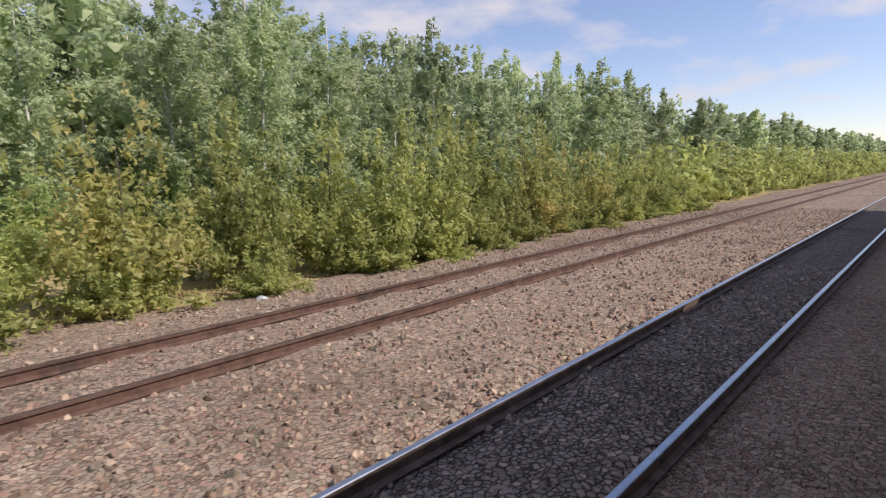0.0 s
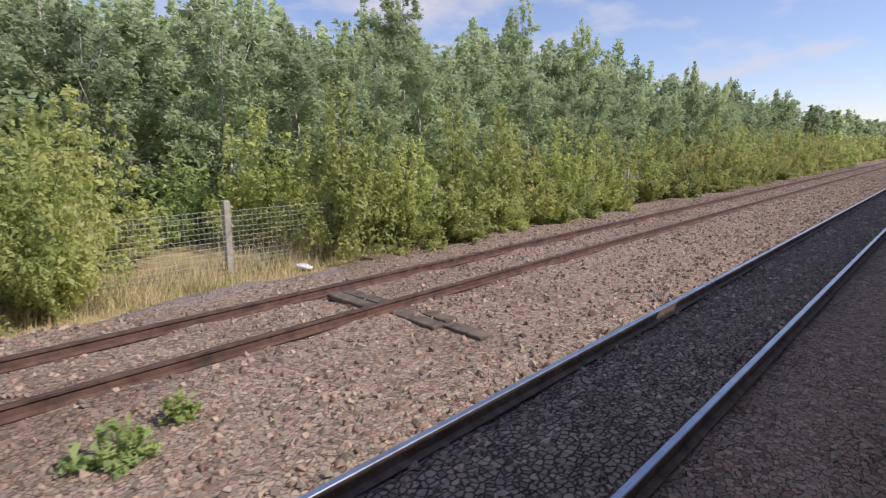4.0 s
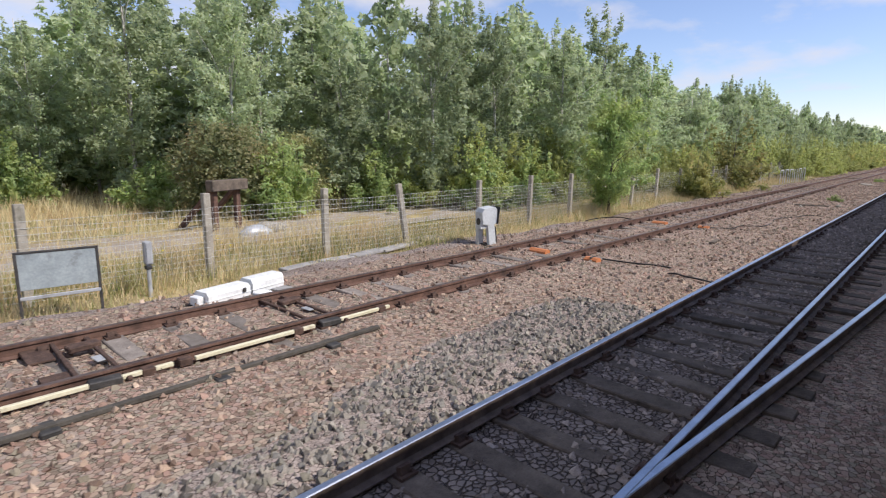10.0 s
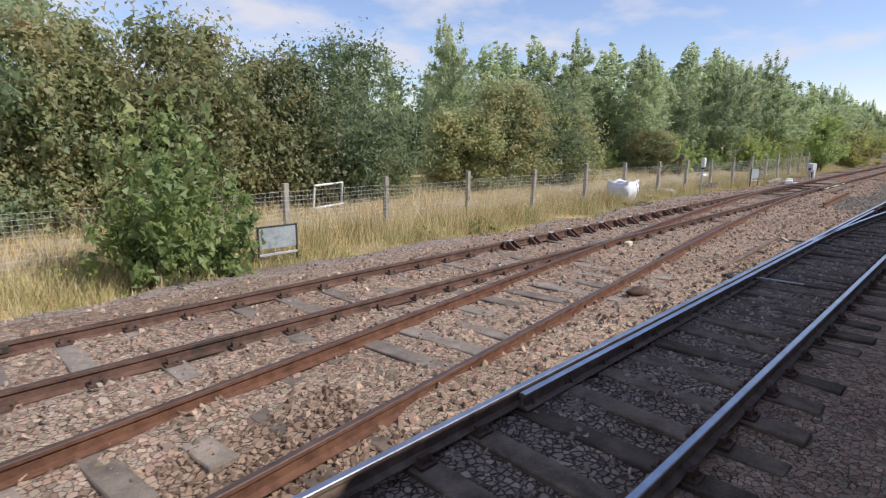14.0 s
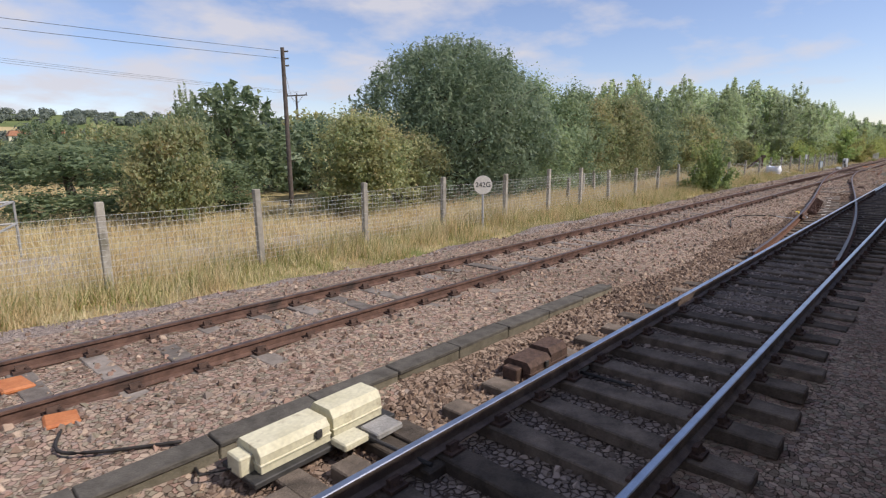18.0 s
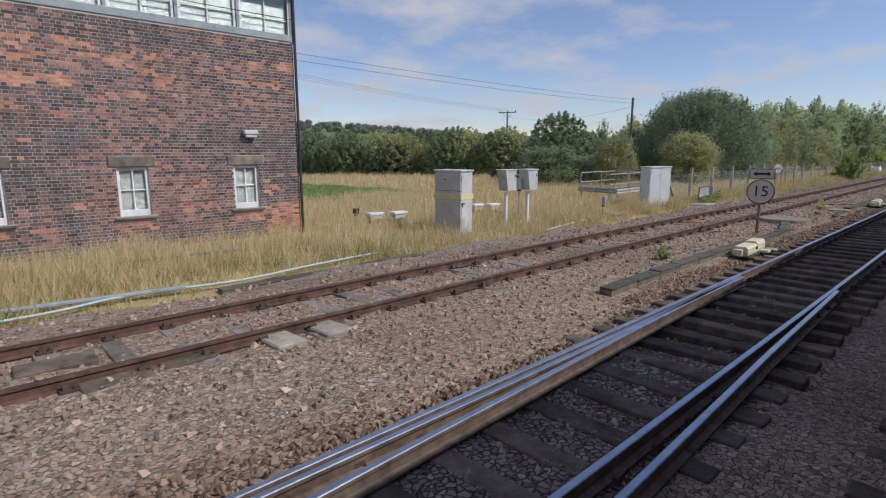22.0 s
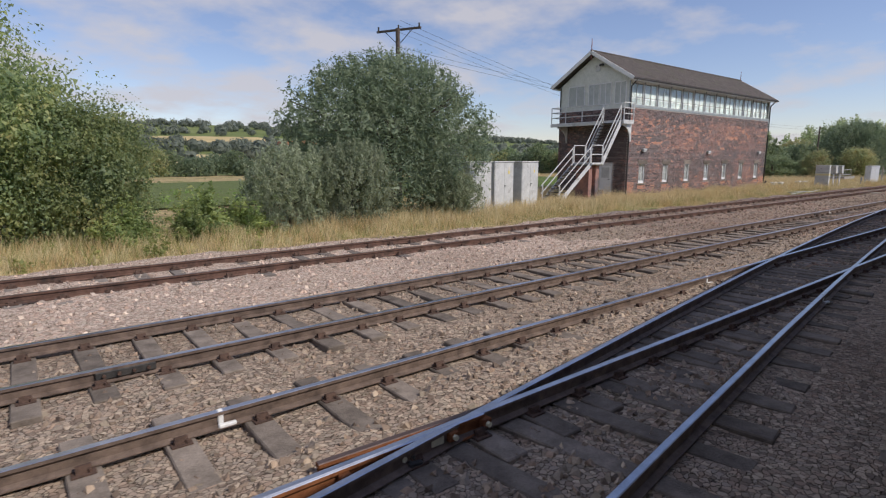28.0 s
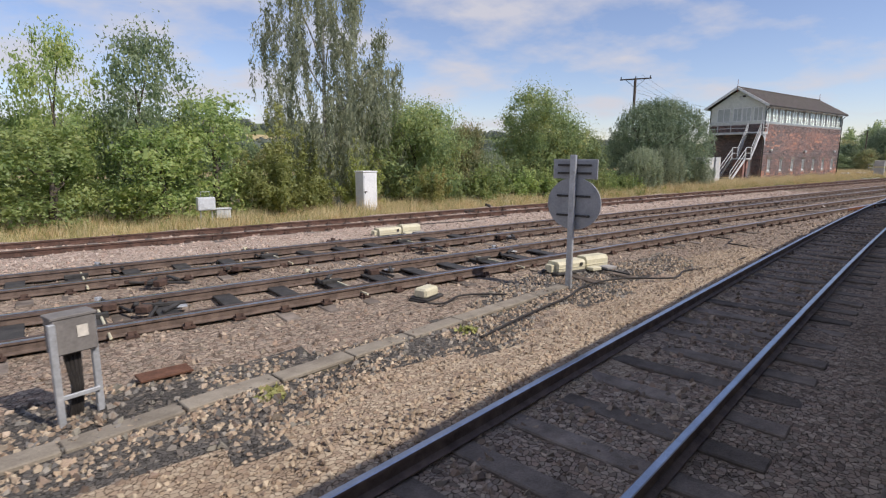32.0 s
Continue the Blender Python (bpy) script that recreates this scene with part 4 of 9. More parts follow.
capb = box((0.16, 0.11, 0.02), (0.09, -0.03, 0.03), bevel=0.004)
CAP = bpy.data.meshes.new("brace_cap"); capb.to_mesh(CAP); CAP.materials.append(M_GALV); capb.free()
for k in range(13):
    xk = -27.4 + 0.8 * k
    for dx in (0.0, 0.18):
        b = part("brace", BR, None, xover)
        b.matrix_local = pose(xk + dx, RAIL_C + GAUGE - 0.11, 0.0)
    c = part("brace_cap", CAP, None, xover, "worn bright steel cap")
    c.matrix_local = pose(xk, RAIL_C + GAUGE - 0.06, 0.0)
for k in range(9):
    xk = -44.2 + 0.617 * k
    for dx in (0.0, 0.18):
        b = part("brace", BR, None, xover)
        b.matrix_local = pose(xk + dx, RAIL_C + GAUGE - cross_far(xk) - 0.11, 0.0, 0, 0, 6)
plate = box((0.20, 0.14, 0.004), bevel=0.001)
PLATE = bpy.data.meshes.new("sleeper_plate"); plate.to_mesh(PLATE); PLATE.materials.append(M_SIGN_WHITE); plate.free()
x = -52.45
while x < -27:
    a = math.degrees(math.atan2(cross_far(x - 0.5) - cross_far(x + 0.5), 1.0))
    short = RAIL_C - cross_far(x) < 3.6
    yk = RAIL_C + GAUGE - 0.36 - cross_far(x) if short else RAIL_C + GAUGE / 2 - cross_far(x)
    if yk > 3.5:
        s = part("sleeper", M2 if short else M1, None, xover)
        s.matrix_local = pose(x, yk, -0.235 if short else -0.215, 0, 0, a)
    x += 0.61
for k in range(7):
    xk = -43.91 + 1.22 * k
    p = part("sleeper_plate", PLATE, None, xover, "small white numbered plate")
    p.matrix_local = pose(xk, RAIL_C + GAUGE - 0.59 - cross_far(xk), -0.166, 0, 0, 6)
xnear = thing("crossover", (0, 0, 0), "polished crossover rails leaving the near line", "track", "railway tracks", "structure")
for y in (RAIL_A, RAIL_A + GAUGE):
    rail("rail", span(-22, 22, 1.5), (lambda x, y=y: y - cross_near(x)), xnear, M_RUST_DARK, M_HEAD, drop=0.004)
rail("check_rail", span(-33.0, -14, 2.0), lambda x: RAIL_A + GAUGE - 0.11, xnear, M_RUST_DARK, M_HEAD, drop=0.004)
rail("check_rail", span(-104.0, -86.0, 2.0), lambda x: RAIL_A + GAUGE - 0.11, xnear, M_RUST_DARK, M_HEAD, drop=0.004)
# Frog of the diamond: rusty casting with bolts.
frog = thing("crossing_frog", (-140.6, RAIL_T, 0), "orange rusty crossing rails with pale bolts and packing", "rail crossing")
rail("crossing_rail", span(-1.75, 1.75, 0.25), lambda x: -0.012 - 0.0012 * x * x, frog, M_RUST_RED, M_HEAD, "orange rusty running rail", drop=0.005)
rail("wing_rail", span(0.2, 2.3, 0.3), lambda x: 0.16 - 0.055 * x, frog, M_RUST_RED, M_HEAD_DULL, "orange rusty wing rail", drop=0.008)
for k, x in enumerate((0.32, 0.82, 1.36, 1.75)):
    block = part("spacer_block", box((0.10, 0.08, 0.085), (x, -0.055, -0.085), bevel=0.008), M_RUST_RED, frog)
    part("bolt", rod((x, -0.095, -0.085), (x, -0.125, -0.085), 0.026, sides=6), M_CREAM, block, "pale corroded bolt")
part("packing", box((0.36, 0.05, 0.085), (1.08, -0.05, -0.075), bevel=0.006), M_CREAM, frog, "pale painted packing piece")
for k in range(5):
    clip = part("rail_clip", box((0.13, 0.11, 0.05), (-1.65 + 0.64 * k, -0.11, -0.145), (0, 8, 0), 0.012), M_DARKSTEEL, frog)
    part("bolt", rod((-1.65 + 0.64 * k, -0.11, -0.12), (-1.65 + 0.64 * k, -0.11, -0.085), 0.02, sides=6), M_DARKSTEEL, clip)

# ---- trees and shrubs ----
def crown_mesh(name, clumps, leaves, size, material, seed, droop=0.0, long=1.0, inner=0.18):
    """A crown of single three-cornered leaves gathered in soft clumps (x, y, z, radius, flatness), with larger sprays deep in the clumps."""
    g = np.random.default_rng(seed)
    c = np.array(clumps, float)
    w = c[:, 3] ** 1.7
    pick = g.choice(len(c), leaves, p=w / w.sum())
    d = g.normal(size=(leaves, 3))
    d /= np.linalg.norm(d, axis=1, keepdims=True)
    deep = np.arange(leaves) < leaves * inner
    rad = c[pick, 3] * np.where(deep, g.uniform(0.0, 0.6, leaves), g.uniform(0, 1, leaves) ** 0.42 * (1 + np.clip(0.16 * g.normal(size=leaves), -0.4, 0.3)))
    p = c[pick, :3] + d * rad[:, None] * np.stack([np.ones(leaves), np.ones(leaves), c[pick, 4]], 1)
    if droop:
        p[:, 2] -= droop * g.uniform(0, 1, leaves) ** 2
    # Leaf frame: turned every way, a little more often out and up.
    nrm = 0.85 * d + g.normal(0, 0.62, (leaves, 3)) + np.array([0, 0, 0.35])
    nrm /= np.linalg.norm(nrm, axis=1, keepdims=True)
    t = np.cross(nrm, g.normal(size=(leaves, 3)))
    if droop > 1:
        t = t * 0.5 + np.array([0, 0, -1.0])
    t /= np.linalg.norm(t, axis=1, keepdims=True) + 1e-9
    b = np.cross(nrm, t)
    s = size * g.uniform(0.6, 1.35, (leaves, 1)) * np.where(deep, 1.8, 1.0)[:, None]
    q = np.stack([p - t * s * long * 0.6 - b * s * 0.62, p - t * s * long * 0.6 + b * s * 0.62, p + t * s * long * 1.15], 1)
    f = (np.array([0, 1, 2])[None] + 3 * np.arange(leaves)[:, None])
    return mesh_of(name, q.reshape(-1, 3), f, material)


def wood_mesh(name, trunk_top, r, limbs, material, seed, base=-0.4):
    g = random.Random(seed)
    h = trunk_top[2]
    pts = [(0, 0, base)] + [(trunk_top[0] * k / 4 + g.uniform(-0.06, 0.06) * h * 0.2, trunk_top[1] * k / 4 + g.uniform(-0.06, 0.06) * h * 0.2, h * k / 4) for k in range(1, 5)]
    pieces = [tube(pts, [r * 1.25, r, r * 0.75, r * 0.5, r * 0.18], 6)]
    for (x, y, z, k) in limbs:
        s = min(0.8, max(0.12, (z / h) * 0.62))
        a = (trunk_top[0] * s, trunk_top[1] * s, h * s)
        m = ((a[0] + x) / 2 + g.uniform(-0.2, 0.2), (a[1] + y) / 2 + g.uniform(-0.2, 0.2), a[2] * 0.45 + z * 0.55)
        pieces.append(tube([a, m, (x, y, z)], [r * k, r * k * 0.6, r * k * 0.15], 4))
    return mesh_of(name, *joined(pieces), material, smooth=True)


def plant(name, label, category, clumps, leaves, size, leaf, wood, trunk_top, r, seed, droop=0.0, long=1.0, limbs=9):
    g = random.Random(seed)
    t = thing(name, (0, 0, 0), label, category)
    some = g.sample(clumps, min(limbs, len(clumps)))
    part("trunk", wood_mesh("trunk", trunk_top, r, [(c[0], c[1], c[2], 0.42) for c in some], wood, seed), None, t)
    part("crown", crown_mesh("crown", clumps, leaves, size, leaf, seed, droop, long), None, t)
    return t


def birch_clumps(h, w, seed):
    """Steep side branches that carry small hanging sprays, widest at half height, under a loose brush of top shoots."""
    g = random.Random(seed)
    out = []
    for k in range(38):
        f = (k + g.uniform(0, 1)) / 38
        reach = w * 0.5 * (0.30 + 0.70 * math.sin(math.pi * (0.20 + 0.70 * f))) * g.uniform(0.55, 1.15)
        a, rise = k * 2.4 + g.uniform(-0.5, 0.5), g.uniform(0.4, 1.1)
        z0 = h * (0.05 + 0.76 * f)
        for u in (0.3, 0.55, 0.8, 1.0):
            q = reach * u
            r = w * (0.125 - 0.05 * u) * (1.1 - 0.3 * f) * g.uniform(0.7, 1.35)
            out.append((math.cos(a) * q + g.uniform(-0.15, 0.15), math.sin(a) * q + g.uniform(-0.15, 0.15), z0 + reach * rise * (u - 0.3 * u * u), r, g.uniform(0.8, 1.4)))
    for k in range(9):
        a, q, top = g.uniform(0, 6.28), w * g.uniform(0.02, 0.22), h * g.uniform(0.86, 1.0)
        for j in range(3):
            out.append((math.cos(a) * q, math.sin(a) * q, top - 0.35 * j, w * (0.035 + 0.012 * j), 1.8))
    return out


def round_clumps(h, w, seed, n=40, low=0.18):
    g = random.Random(seed)
    out = []
    for k in range(n):
        f = g.uniform(0, 1)
        z = h * (low + (0.92 - low) * f)
        r = w * 0.5 * math.sqrt(max(0.05, 1 - abs(f - 0.42) ** 1.6 * 2.0))
        a, q = g.uniform(0, 6.28), g.uniform(0.3, 0.92)
        out.append((math.cos(a) * r * q, math.sin(a) * r * q, z, w * g.uniform(0.11, 0.21), g.uniform(0.7, 1.0)))
    for k in range(5):
        a, q = g.uniform(0, 6.28), g.uniform(0, 0.55)
        out.append((math.cos(a) * w * 0.5 * q, math.sin(a) * w * 0.5 * q, h * g.uniform(0.86, 0.97), w * g.uniform(0.05, 0.09), 1.8))
    return out


def dome_clumps(h, w, seed, n=300, uneven=1.0):
    """A close dome that reaches the ground: many small clumps near its skin, and short upright twigs that roughen its outline."""
    g = random.Random(seed)
    out = []
    for k in range(n):
        a, f = k * 2.39996, (k + 0.5) / n
        z = f ** 0.8
        r = (1 - max(0.0, (z - 0.30) / 0.70) ** 2.3) ** 0.5 * (0.86 + 0.14 * min(1.0, z / 0.22))
        lobe = 1 + uneven * (0.07 * math.sin(3 * a + 5 * z + seed) + 0.05 * math.sin(7 * a - 9 * z))
        q = g.uniform(0.74, 0.93) * lobe
        out.append((math.cos(a) * w * 0.5 * r * q, math.sin(a) * w * 0.5 * r * q, h * (0.03 + 0.89 * z) * (0.96 + 0.04 * lobe), w * g.uniform(0.050, 0.085), g.uniform(0.8, 1.3)))
        if k % 3 == 0:
            out.append((math.cos(a) * w * 0.5 * r * 0.5, math.sin(a) * w * 0.5 * r * 0.5, h * (0.05 + 0.72 * z), w * 0.12, 1.0))
        if z > 0.25:
            for j in (0.0, 0.16, 0.30):
                out.append((math.cos(a) * w * 0.5 * r * (q + 0.07), math.sin(a) * w * 0.5 * r * (q + 0.07), h * (0.06 + 0.89 * z) + j, 0.13 - 0.2 * j, 2.2))
    return out


def thorn_clumps(h, w, seed, n=34):
    """Crooked limbs that fork from one stool and arch outwards, close sprays of leaf along them, and bare-tipped shoots out of the top."""
    g = random.Random(seed)
    out = []
    for k in range(n):
        a, q = k * 2.39996 + g.uniform(-0.4, 0.4), math.sqrt((k + 0.5) / n)
        top = h * (0.94 - 0.40 * q ** 3.0) * g.uniform(0.74, 1.04)
        for u in (0.28, 0.45, 0.62, 0.78, 0.92):
            reach = w * 0.5 * q * (0.2 + 0.8 * u ** 0.8)
            out.append((math.cos(a + 0.25 * u) * reach + g.uniform(-0.15, 0.15), math.sin(a + 0.25 * u) * reach + g.uniform(-0.15, 0.15), top * (u + 0.3 * u * (1 - u)), w * g.uniform(0.075, 0.125) * (1.15 - 0.3 * u), g.uniform(0.6, 0.95)))
        if k % 2:
            x, y = math.cos(a + 0.25) * w * 0.5 * q * 0.97, math.sin(a + 0.25) * w * 0.5 * q * 0.97
            for j in range(4):
                out.append((x * (1 + 0.025 * j), y * (1 + 0.025 * j), top + 0.19 * j, 0.17 - 0.03 * j, 1.4))
    for k in range(2 * n):
        a, q = g.uniform(0, 6.28), g.uniform(0.6, 1.0)
        out.append((math.cos(a) * w * 0.5 * q, math.sin(a) * w * 0.5 * q, h * g.uniform(0.03, 0.55), w * g.uniform(0.06, 0.11), g.uniform(0.7, 1.0)))
    return out


def shrub_clumps(h, w, seed, n=34):
    """Arching canes from one stool, leafy along their outer part, with single shoots that stand out of the top."""
    g = random.Random(seed)
    out = []
    for k in range(n):
        a, q = g.uniform(0, 6.28), math.sqrt(g.uniform(0.0, 1.0))
        top = h * (0.98 - 0.62 * q * q) * g.uniform(0.62, 1.0)
        for u in (0.22, 0.42, 0.6, 0.78, 0.95):
            out.append((math.cos(a) * w * 0.5 * q * (0.25 + 0.75 * u), math.sin(a) * w * 0.5 * q * (0.25 + 0.75 * u), top * (u + 0.22 * u * (1 - u)), w * (0.105 - 0.05 * u) * g.uniform(0.7, 1.3), g.uniform(0.8, 1.4)))
    for k in range(n // 2):
        a, q = g.uniform(0, 6.28), g.uniform(0.45, 1.0)
        out.append((math.cos(a) * w * 0.5 * q, math.sin(a) * w * 0.5 * q, h * g.uniform(0.04, 0.34), w * g.uniform(0.07, 0.12), g.uniform(0.7, 1.0)))
    for k in range(14):
        a, q = g.uniform(0, 6.28), g.uniform(0, 0.85)
        for z in (0.86, 0.95, 1.03):
            out.append((math.cos(a) * w * 0.5 * q, math.sin(a) * w * 0.5 * q, h * (z - 0.42 * q * q) * g.uniform(0.97, 1.03), w * 0.026, 2.6))
    return out


BIRCH = [plant("birch_tree", "tall slender birch with pale bark and green leaves", "tree", birch_clumps(h, w, 10 + k), n, 0.078, M_LEAF_BIRCH, M_BIRCHBARK, (0.2, 0.1, h * 0.96), 0.065, 10 + k, 0.25) for k, (h, w, n) in enumerate(((10.4, 4.2, 11500), (9.2, 3.8, 10200), (11.4, 4.4, 12200), (8.4, 4.0, 10400)))]
BACK_BIRCH = [plant("birch_tree", "tall birch deep in the wood", "tree", birch_clumps(h, w, 14 + k), n, 0.118, M_LEAF_BIRCH, M_BIRCHBARK, (0.2, 0.1, h * 0.96), 0.065, 14 + k, 0.3, limbs=4) for k, (h, w, n) in enumerate(((10.6, 4.0, 4800), (9.4, 3.6, 4200)))]
DEEP_BIRCH = plant("birch_tree", "tall birch deep in the wood", "tree", birch_clumps(10, 3.8, 18), 2600, 0.155, M_LEAF_BIRCH, M_BIRCHBARK, (0.2, 0.1, 9.6), 0.065, 18, 0.3, limbs=4)
FAR_BIRCH = plant("birch_tree", "tall birch deep in the wood", "tree", birch_clumps(10, 3.8, 19), 1300, 0.25, M_LEAF_BIRCH, M_BIRCHBARK, (0.2, 0.1, 9.6), 0.065, 19, 0.3, limbs=4)
YOUNG = plant("young_tree", "lone young tree growing through the wire fence", "tree", birch_clumps(4.9, 2.9, 21), 15000, 0.052, M_LEAF_DARK, M_BARK, (0.1, 0, 4.6), 0.045, 21, 0.1, limbs=16)
SHRUB = [plant("shrub", "dense yellow-green shrub at the edge of the ballast", "shrub", shrub_clumps(h, w, 30 + k), n, 0.066, M_LEAF_SHRUB, M_BARK, (0.1, 0, h * 0.8), 0.035, 30 + k, limbs=10) for k, (h, w, n) in enumerate(((3.8, 4.2, 10500), (3.3, 3.6, 8600), (4.2, 3.8, 9600)))]
RUSSET = [plant("shrub", "large russet-tinged shrub beside the fence", "shrub", shrub_clumps(h, w, 40 + k), n, 0.075, M_LEAF_RUSSET, M_BARK, (0.1, 0, h * 0.8), 0.04, 40 + k, limbs=10) for k, (h, w, n) in enumerate(((4.4, 4.2, 7600), (3.4, 3.4, 5600)))]
FAR_SHRUB = plant("shrub", "dense yellow-green shrub at the edge of the ballast", "shrub", shrub_clumps(3.6, 4.2, 36), 1500, 0.19, M_LEAF_SHRUB, M_BARK, (0.1, 0, 2.8), 0.035, 36, limbs=4)
SCRUB = plant("undergrowth_shrub", "leafy green undergrowth deep in the wood", "shrub", shrub_clumps(3.4, 4.0, 35), 1400, 0.18, M_LEAF_DARK, M_BARK, (0.1, 0, 2.8), 0.035, 35, limbs=4)
BACK_SHRUB = plant("shrub", "dense yellow-green shrub at the edge of the ballast", "shrub", shrub_clumps(3.6, 4.2, 37), 5200, 0.098, M_LEAF_SHRUB, M_BARK, (0.1, 0, 2.8), 0.035, 37, limbs=5)
LOW = plant("undergrowth_shrub", "leafy green undergrowth at the edge of the wood", "shrub", shrub_clumps(3.4, 4.0, 38), 5600, 0.088, M_LEAF_DARK, M_BARK, (0.1, 0, 2.8), 0.035, 38, limbs=5)
HAW = [plant("hawthorn_tree", "spreading hawthorn turning brown among green leaves", "tree", round_clumps(h * 0.95, w, 50 + k, 90, 0.05) + thorn_clumps(h, w * 0.85, 50 + k, 12), n, 0.080, M_LEAF_HAW, M_BARK, (0.3, 0.1, h * 0.7), 0.12, 50 + k) for k, (h, w, n) in enumerate(((5.6, 6.2, 22000), (4.4, 5.4, 16000)))]
THORN = [plant("thorn_tree", "bushy yellow-green thorn tree behind rough grass", "tree", round_clumps(h * 0.94, w * 0.96, 55 + k, 100, 0.03) + thorn_clumps(h, w * 0.9, 55 + k, 14), n, 0.062, M_LEAF_THORN, M_BARK, (0.3, 0.1, h * 0.7), 0.12, 55 + k) for k, (h, w, n) in enumerate(((7.0, 7.8, 46000), (5.6, 7.6, 42000)))]
OAK = [plant("field_tree", "broad dark green tree with a rounded crown", "tree", round_clumps(h, w, 60 + k, 90, 0.04), n, 0.075, M_LEAF_OAK, M_BARK, (0.2, 0.2, h * 0.72), 0.16, 60 + k) for k, (h, w, n) in enumerate(((6.2, 6.6, 15000), (8.6, 9.0, 19000), (5.2, 4.6, 9000)))]
ROUND = [plant("field_tree", "broad dark green tree with a rounded crown", "tree", round_clumps(h, w, 60 + k, 64, 0.07), n, 0.082, M_LEAF_DARK, M_BARK, (0.2, 0.2, h * 0.72), 0.16, 60 + k) for k, (h, w, n) in enumerate(((6.2, 6.6, 12600), (8.6, 9.0, 19000), (5.2, 4.6, 7400)))]
HEDGE = [plant("hedge_tree", "dense hedgerow thorn beyond the dry grass", "tree", dome_clumps(h, w, 90 + k, 90), 4200, 0.150, m, M_BARK, (0.2, 0.2, h * 0.6), 0.12, 90 + k, limbs=4) for k, (h, w, m) in enumerate(((4.6, 6.0, M_LEAF_WILLOW), (5.6, 6.4, M_LEAF_HAW), (6.4, 5.6, M_LEAF_OAK)))]
WILLOW = [plant("willow_tree", "big round grey-green willow with dense fine leaves", "tree", dome_clumps(7.5, 10.0, 71), 72000, 0.050, M_LEAF_WILLOW, M_BARK, (0.2, 0.2, 5.0), 0.2, 71, 0.0, 1.7, 24), plant("willow_shrub", "low spreading grey-green willow shrub", "shrub", dome_clumps(3.2, 4.4, 72, 120), 16000, 0.042, M_LEAF_SALLOW, M_BARK, (0.1, 0, 2.2), 0.05, 72, 0.0, 1.7, 20)]
weep = []
g = random.Random(5)
for k in range(300):
    side = k % 3 == 0
    f = g.uniform(0.0, 1)
    a, q = g.uniform(0, 6.28), math.sqrt(g.uniform(0.0, 1.0))
    r = (2.3 if side else 3.5 * math.sin(math.pi * min(1, (1 - f) * 0.62 + 0.2)) + 0.4)
    weep.append((math.cos(a) * r * q + (3.0 if side else 0.0), math.sin(a) * r * q, (1.8 + 5.8 * f if side else 2.2 + 10.2 * f), g.uniform(0.24, 0.46), g.uniform(1.5, 3.0)))
WEEP = plant("weeping_birch", "tall weeping birch with hanging grey-green twigs", "tree", weep, 40000, 0.064, M_LEAF_WEEP, M_BIRCHBARK, (0.3, 0, 10.6), 0.14, 80, 1.9, 1.7, 16)


def stand(kind, x, y, height=1.0, wide=None, z=None, label=""):
    """Another plant of this kind at (x, y), stretched to suit."""
    w = height if wide is None else wide
    t = copy_thing(kind, Matrix.Identity(4))
    t.matrix_basis = pose(x, y, (land(x, y) if z is None else z) + 0.02, 0, 0, random.uniform(0, 360)) @ Matrix.Diagonal((w, w, height, 1))
    if label:
        t["label"] = label
    return t


random.seed(11)
# Birch wood beyond the lane; near its end it stands further back, behind a clearing.
def back_off(x):
    return -3.0 * smooth((38 - x) / 10) * smooth((x - 8) / 6) + 0.6 * smooth((8 - x) / 4) + 9.0 * smooth((4.0 - x) / 3)


for row, (y0, y1, step, hs, end) in enumerate(((17.4, 19.5, 3.3, 0.84, 128), (20.5, 24.0, 3.4, 0.98, 128), (25.5, 30.0, 2.7, 1.12, 150), (31.0, 38.0, 3.6, 1.24, 190), (22.5, 26.5, 2.8, 1.02, 110))):
    x = -8.0 + row * 1.1 - (6 if row == 2 else 0)
    while x < end:
        deep = random.uniform(y0, y1) + back_off(x)
        kind = BIRCH[random.randrange(4)] if row < 2 and x < 112 else BACK_BIRCH[random.randrange(2)] if row < 3 else DEEP_BIRCH
        up = hs * (1.0 + 0.06 * smooth((62 - x) / 10) - 0.10 * smooth((30 - x) / 14) - 0.10 * smooth((8 - x) / 8))
        stand(kind, x, deep, up * random.uniform(0.80, 1.12), up * random.uniform(1.0, 1.4))
        x += step * random.uniform(0.7, 1.4)
x = 128.0
while x < 330:
    stand(BACK_BIRCH[random.randrange(2)] if x < 150 else FAR_BIRCH, x, random.uniform(16.5, 22.0), random.uniform(0.8, 1.0), random.uniform(1.0, 1.4))
    x += random.uniform(2.6, 4.2)
# Undergrowth at the foot of the wood, and scrub that closes it behind.
x = -5.0
while x < 128:
    stand(BACK_SHRUB if random.random() < (0.4 if x > 45 else 0.1) else LOW, x, random.uniform(16.3, 18.0) + back_off(x), random.uniform(0.55, 0.95), random.uniform(0.75, 1.05))
    x += random.uniform(2.6, 4.0)
x = -10.0
while x < 125:
    stand(SCRUB, x, random.uniform(25, 30) + 0.8 * back_off(x), random.uniform(1.3, 1.9), random.uniform(1.3, 1.6))
    x += random.uniform(3.6, 5.2)
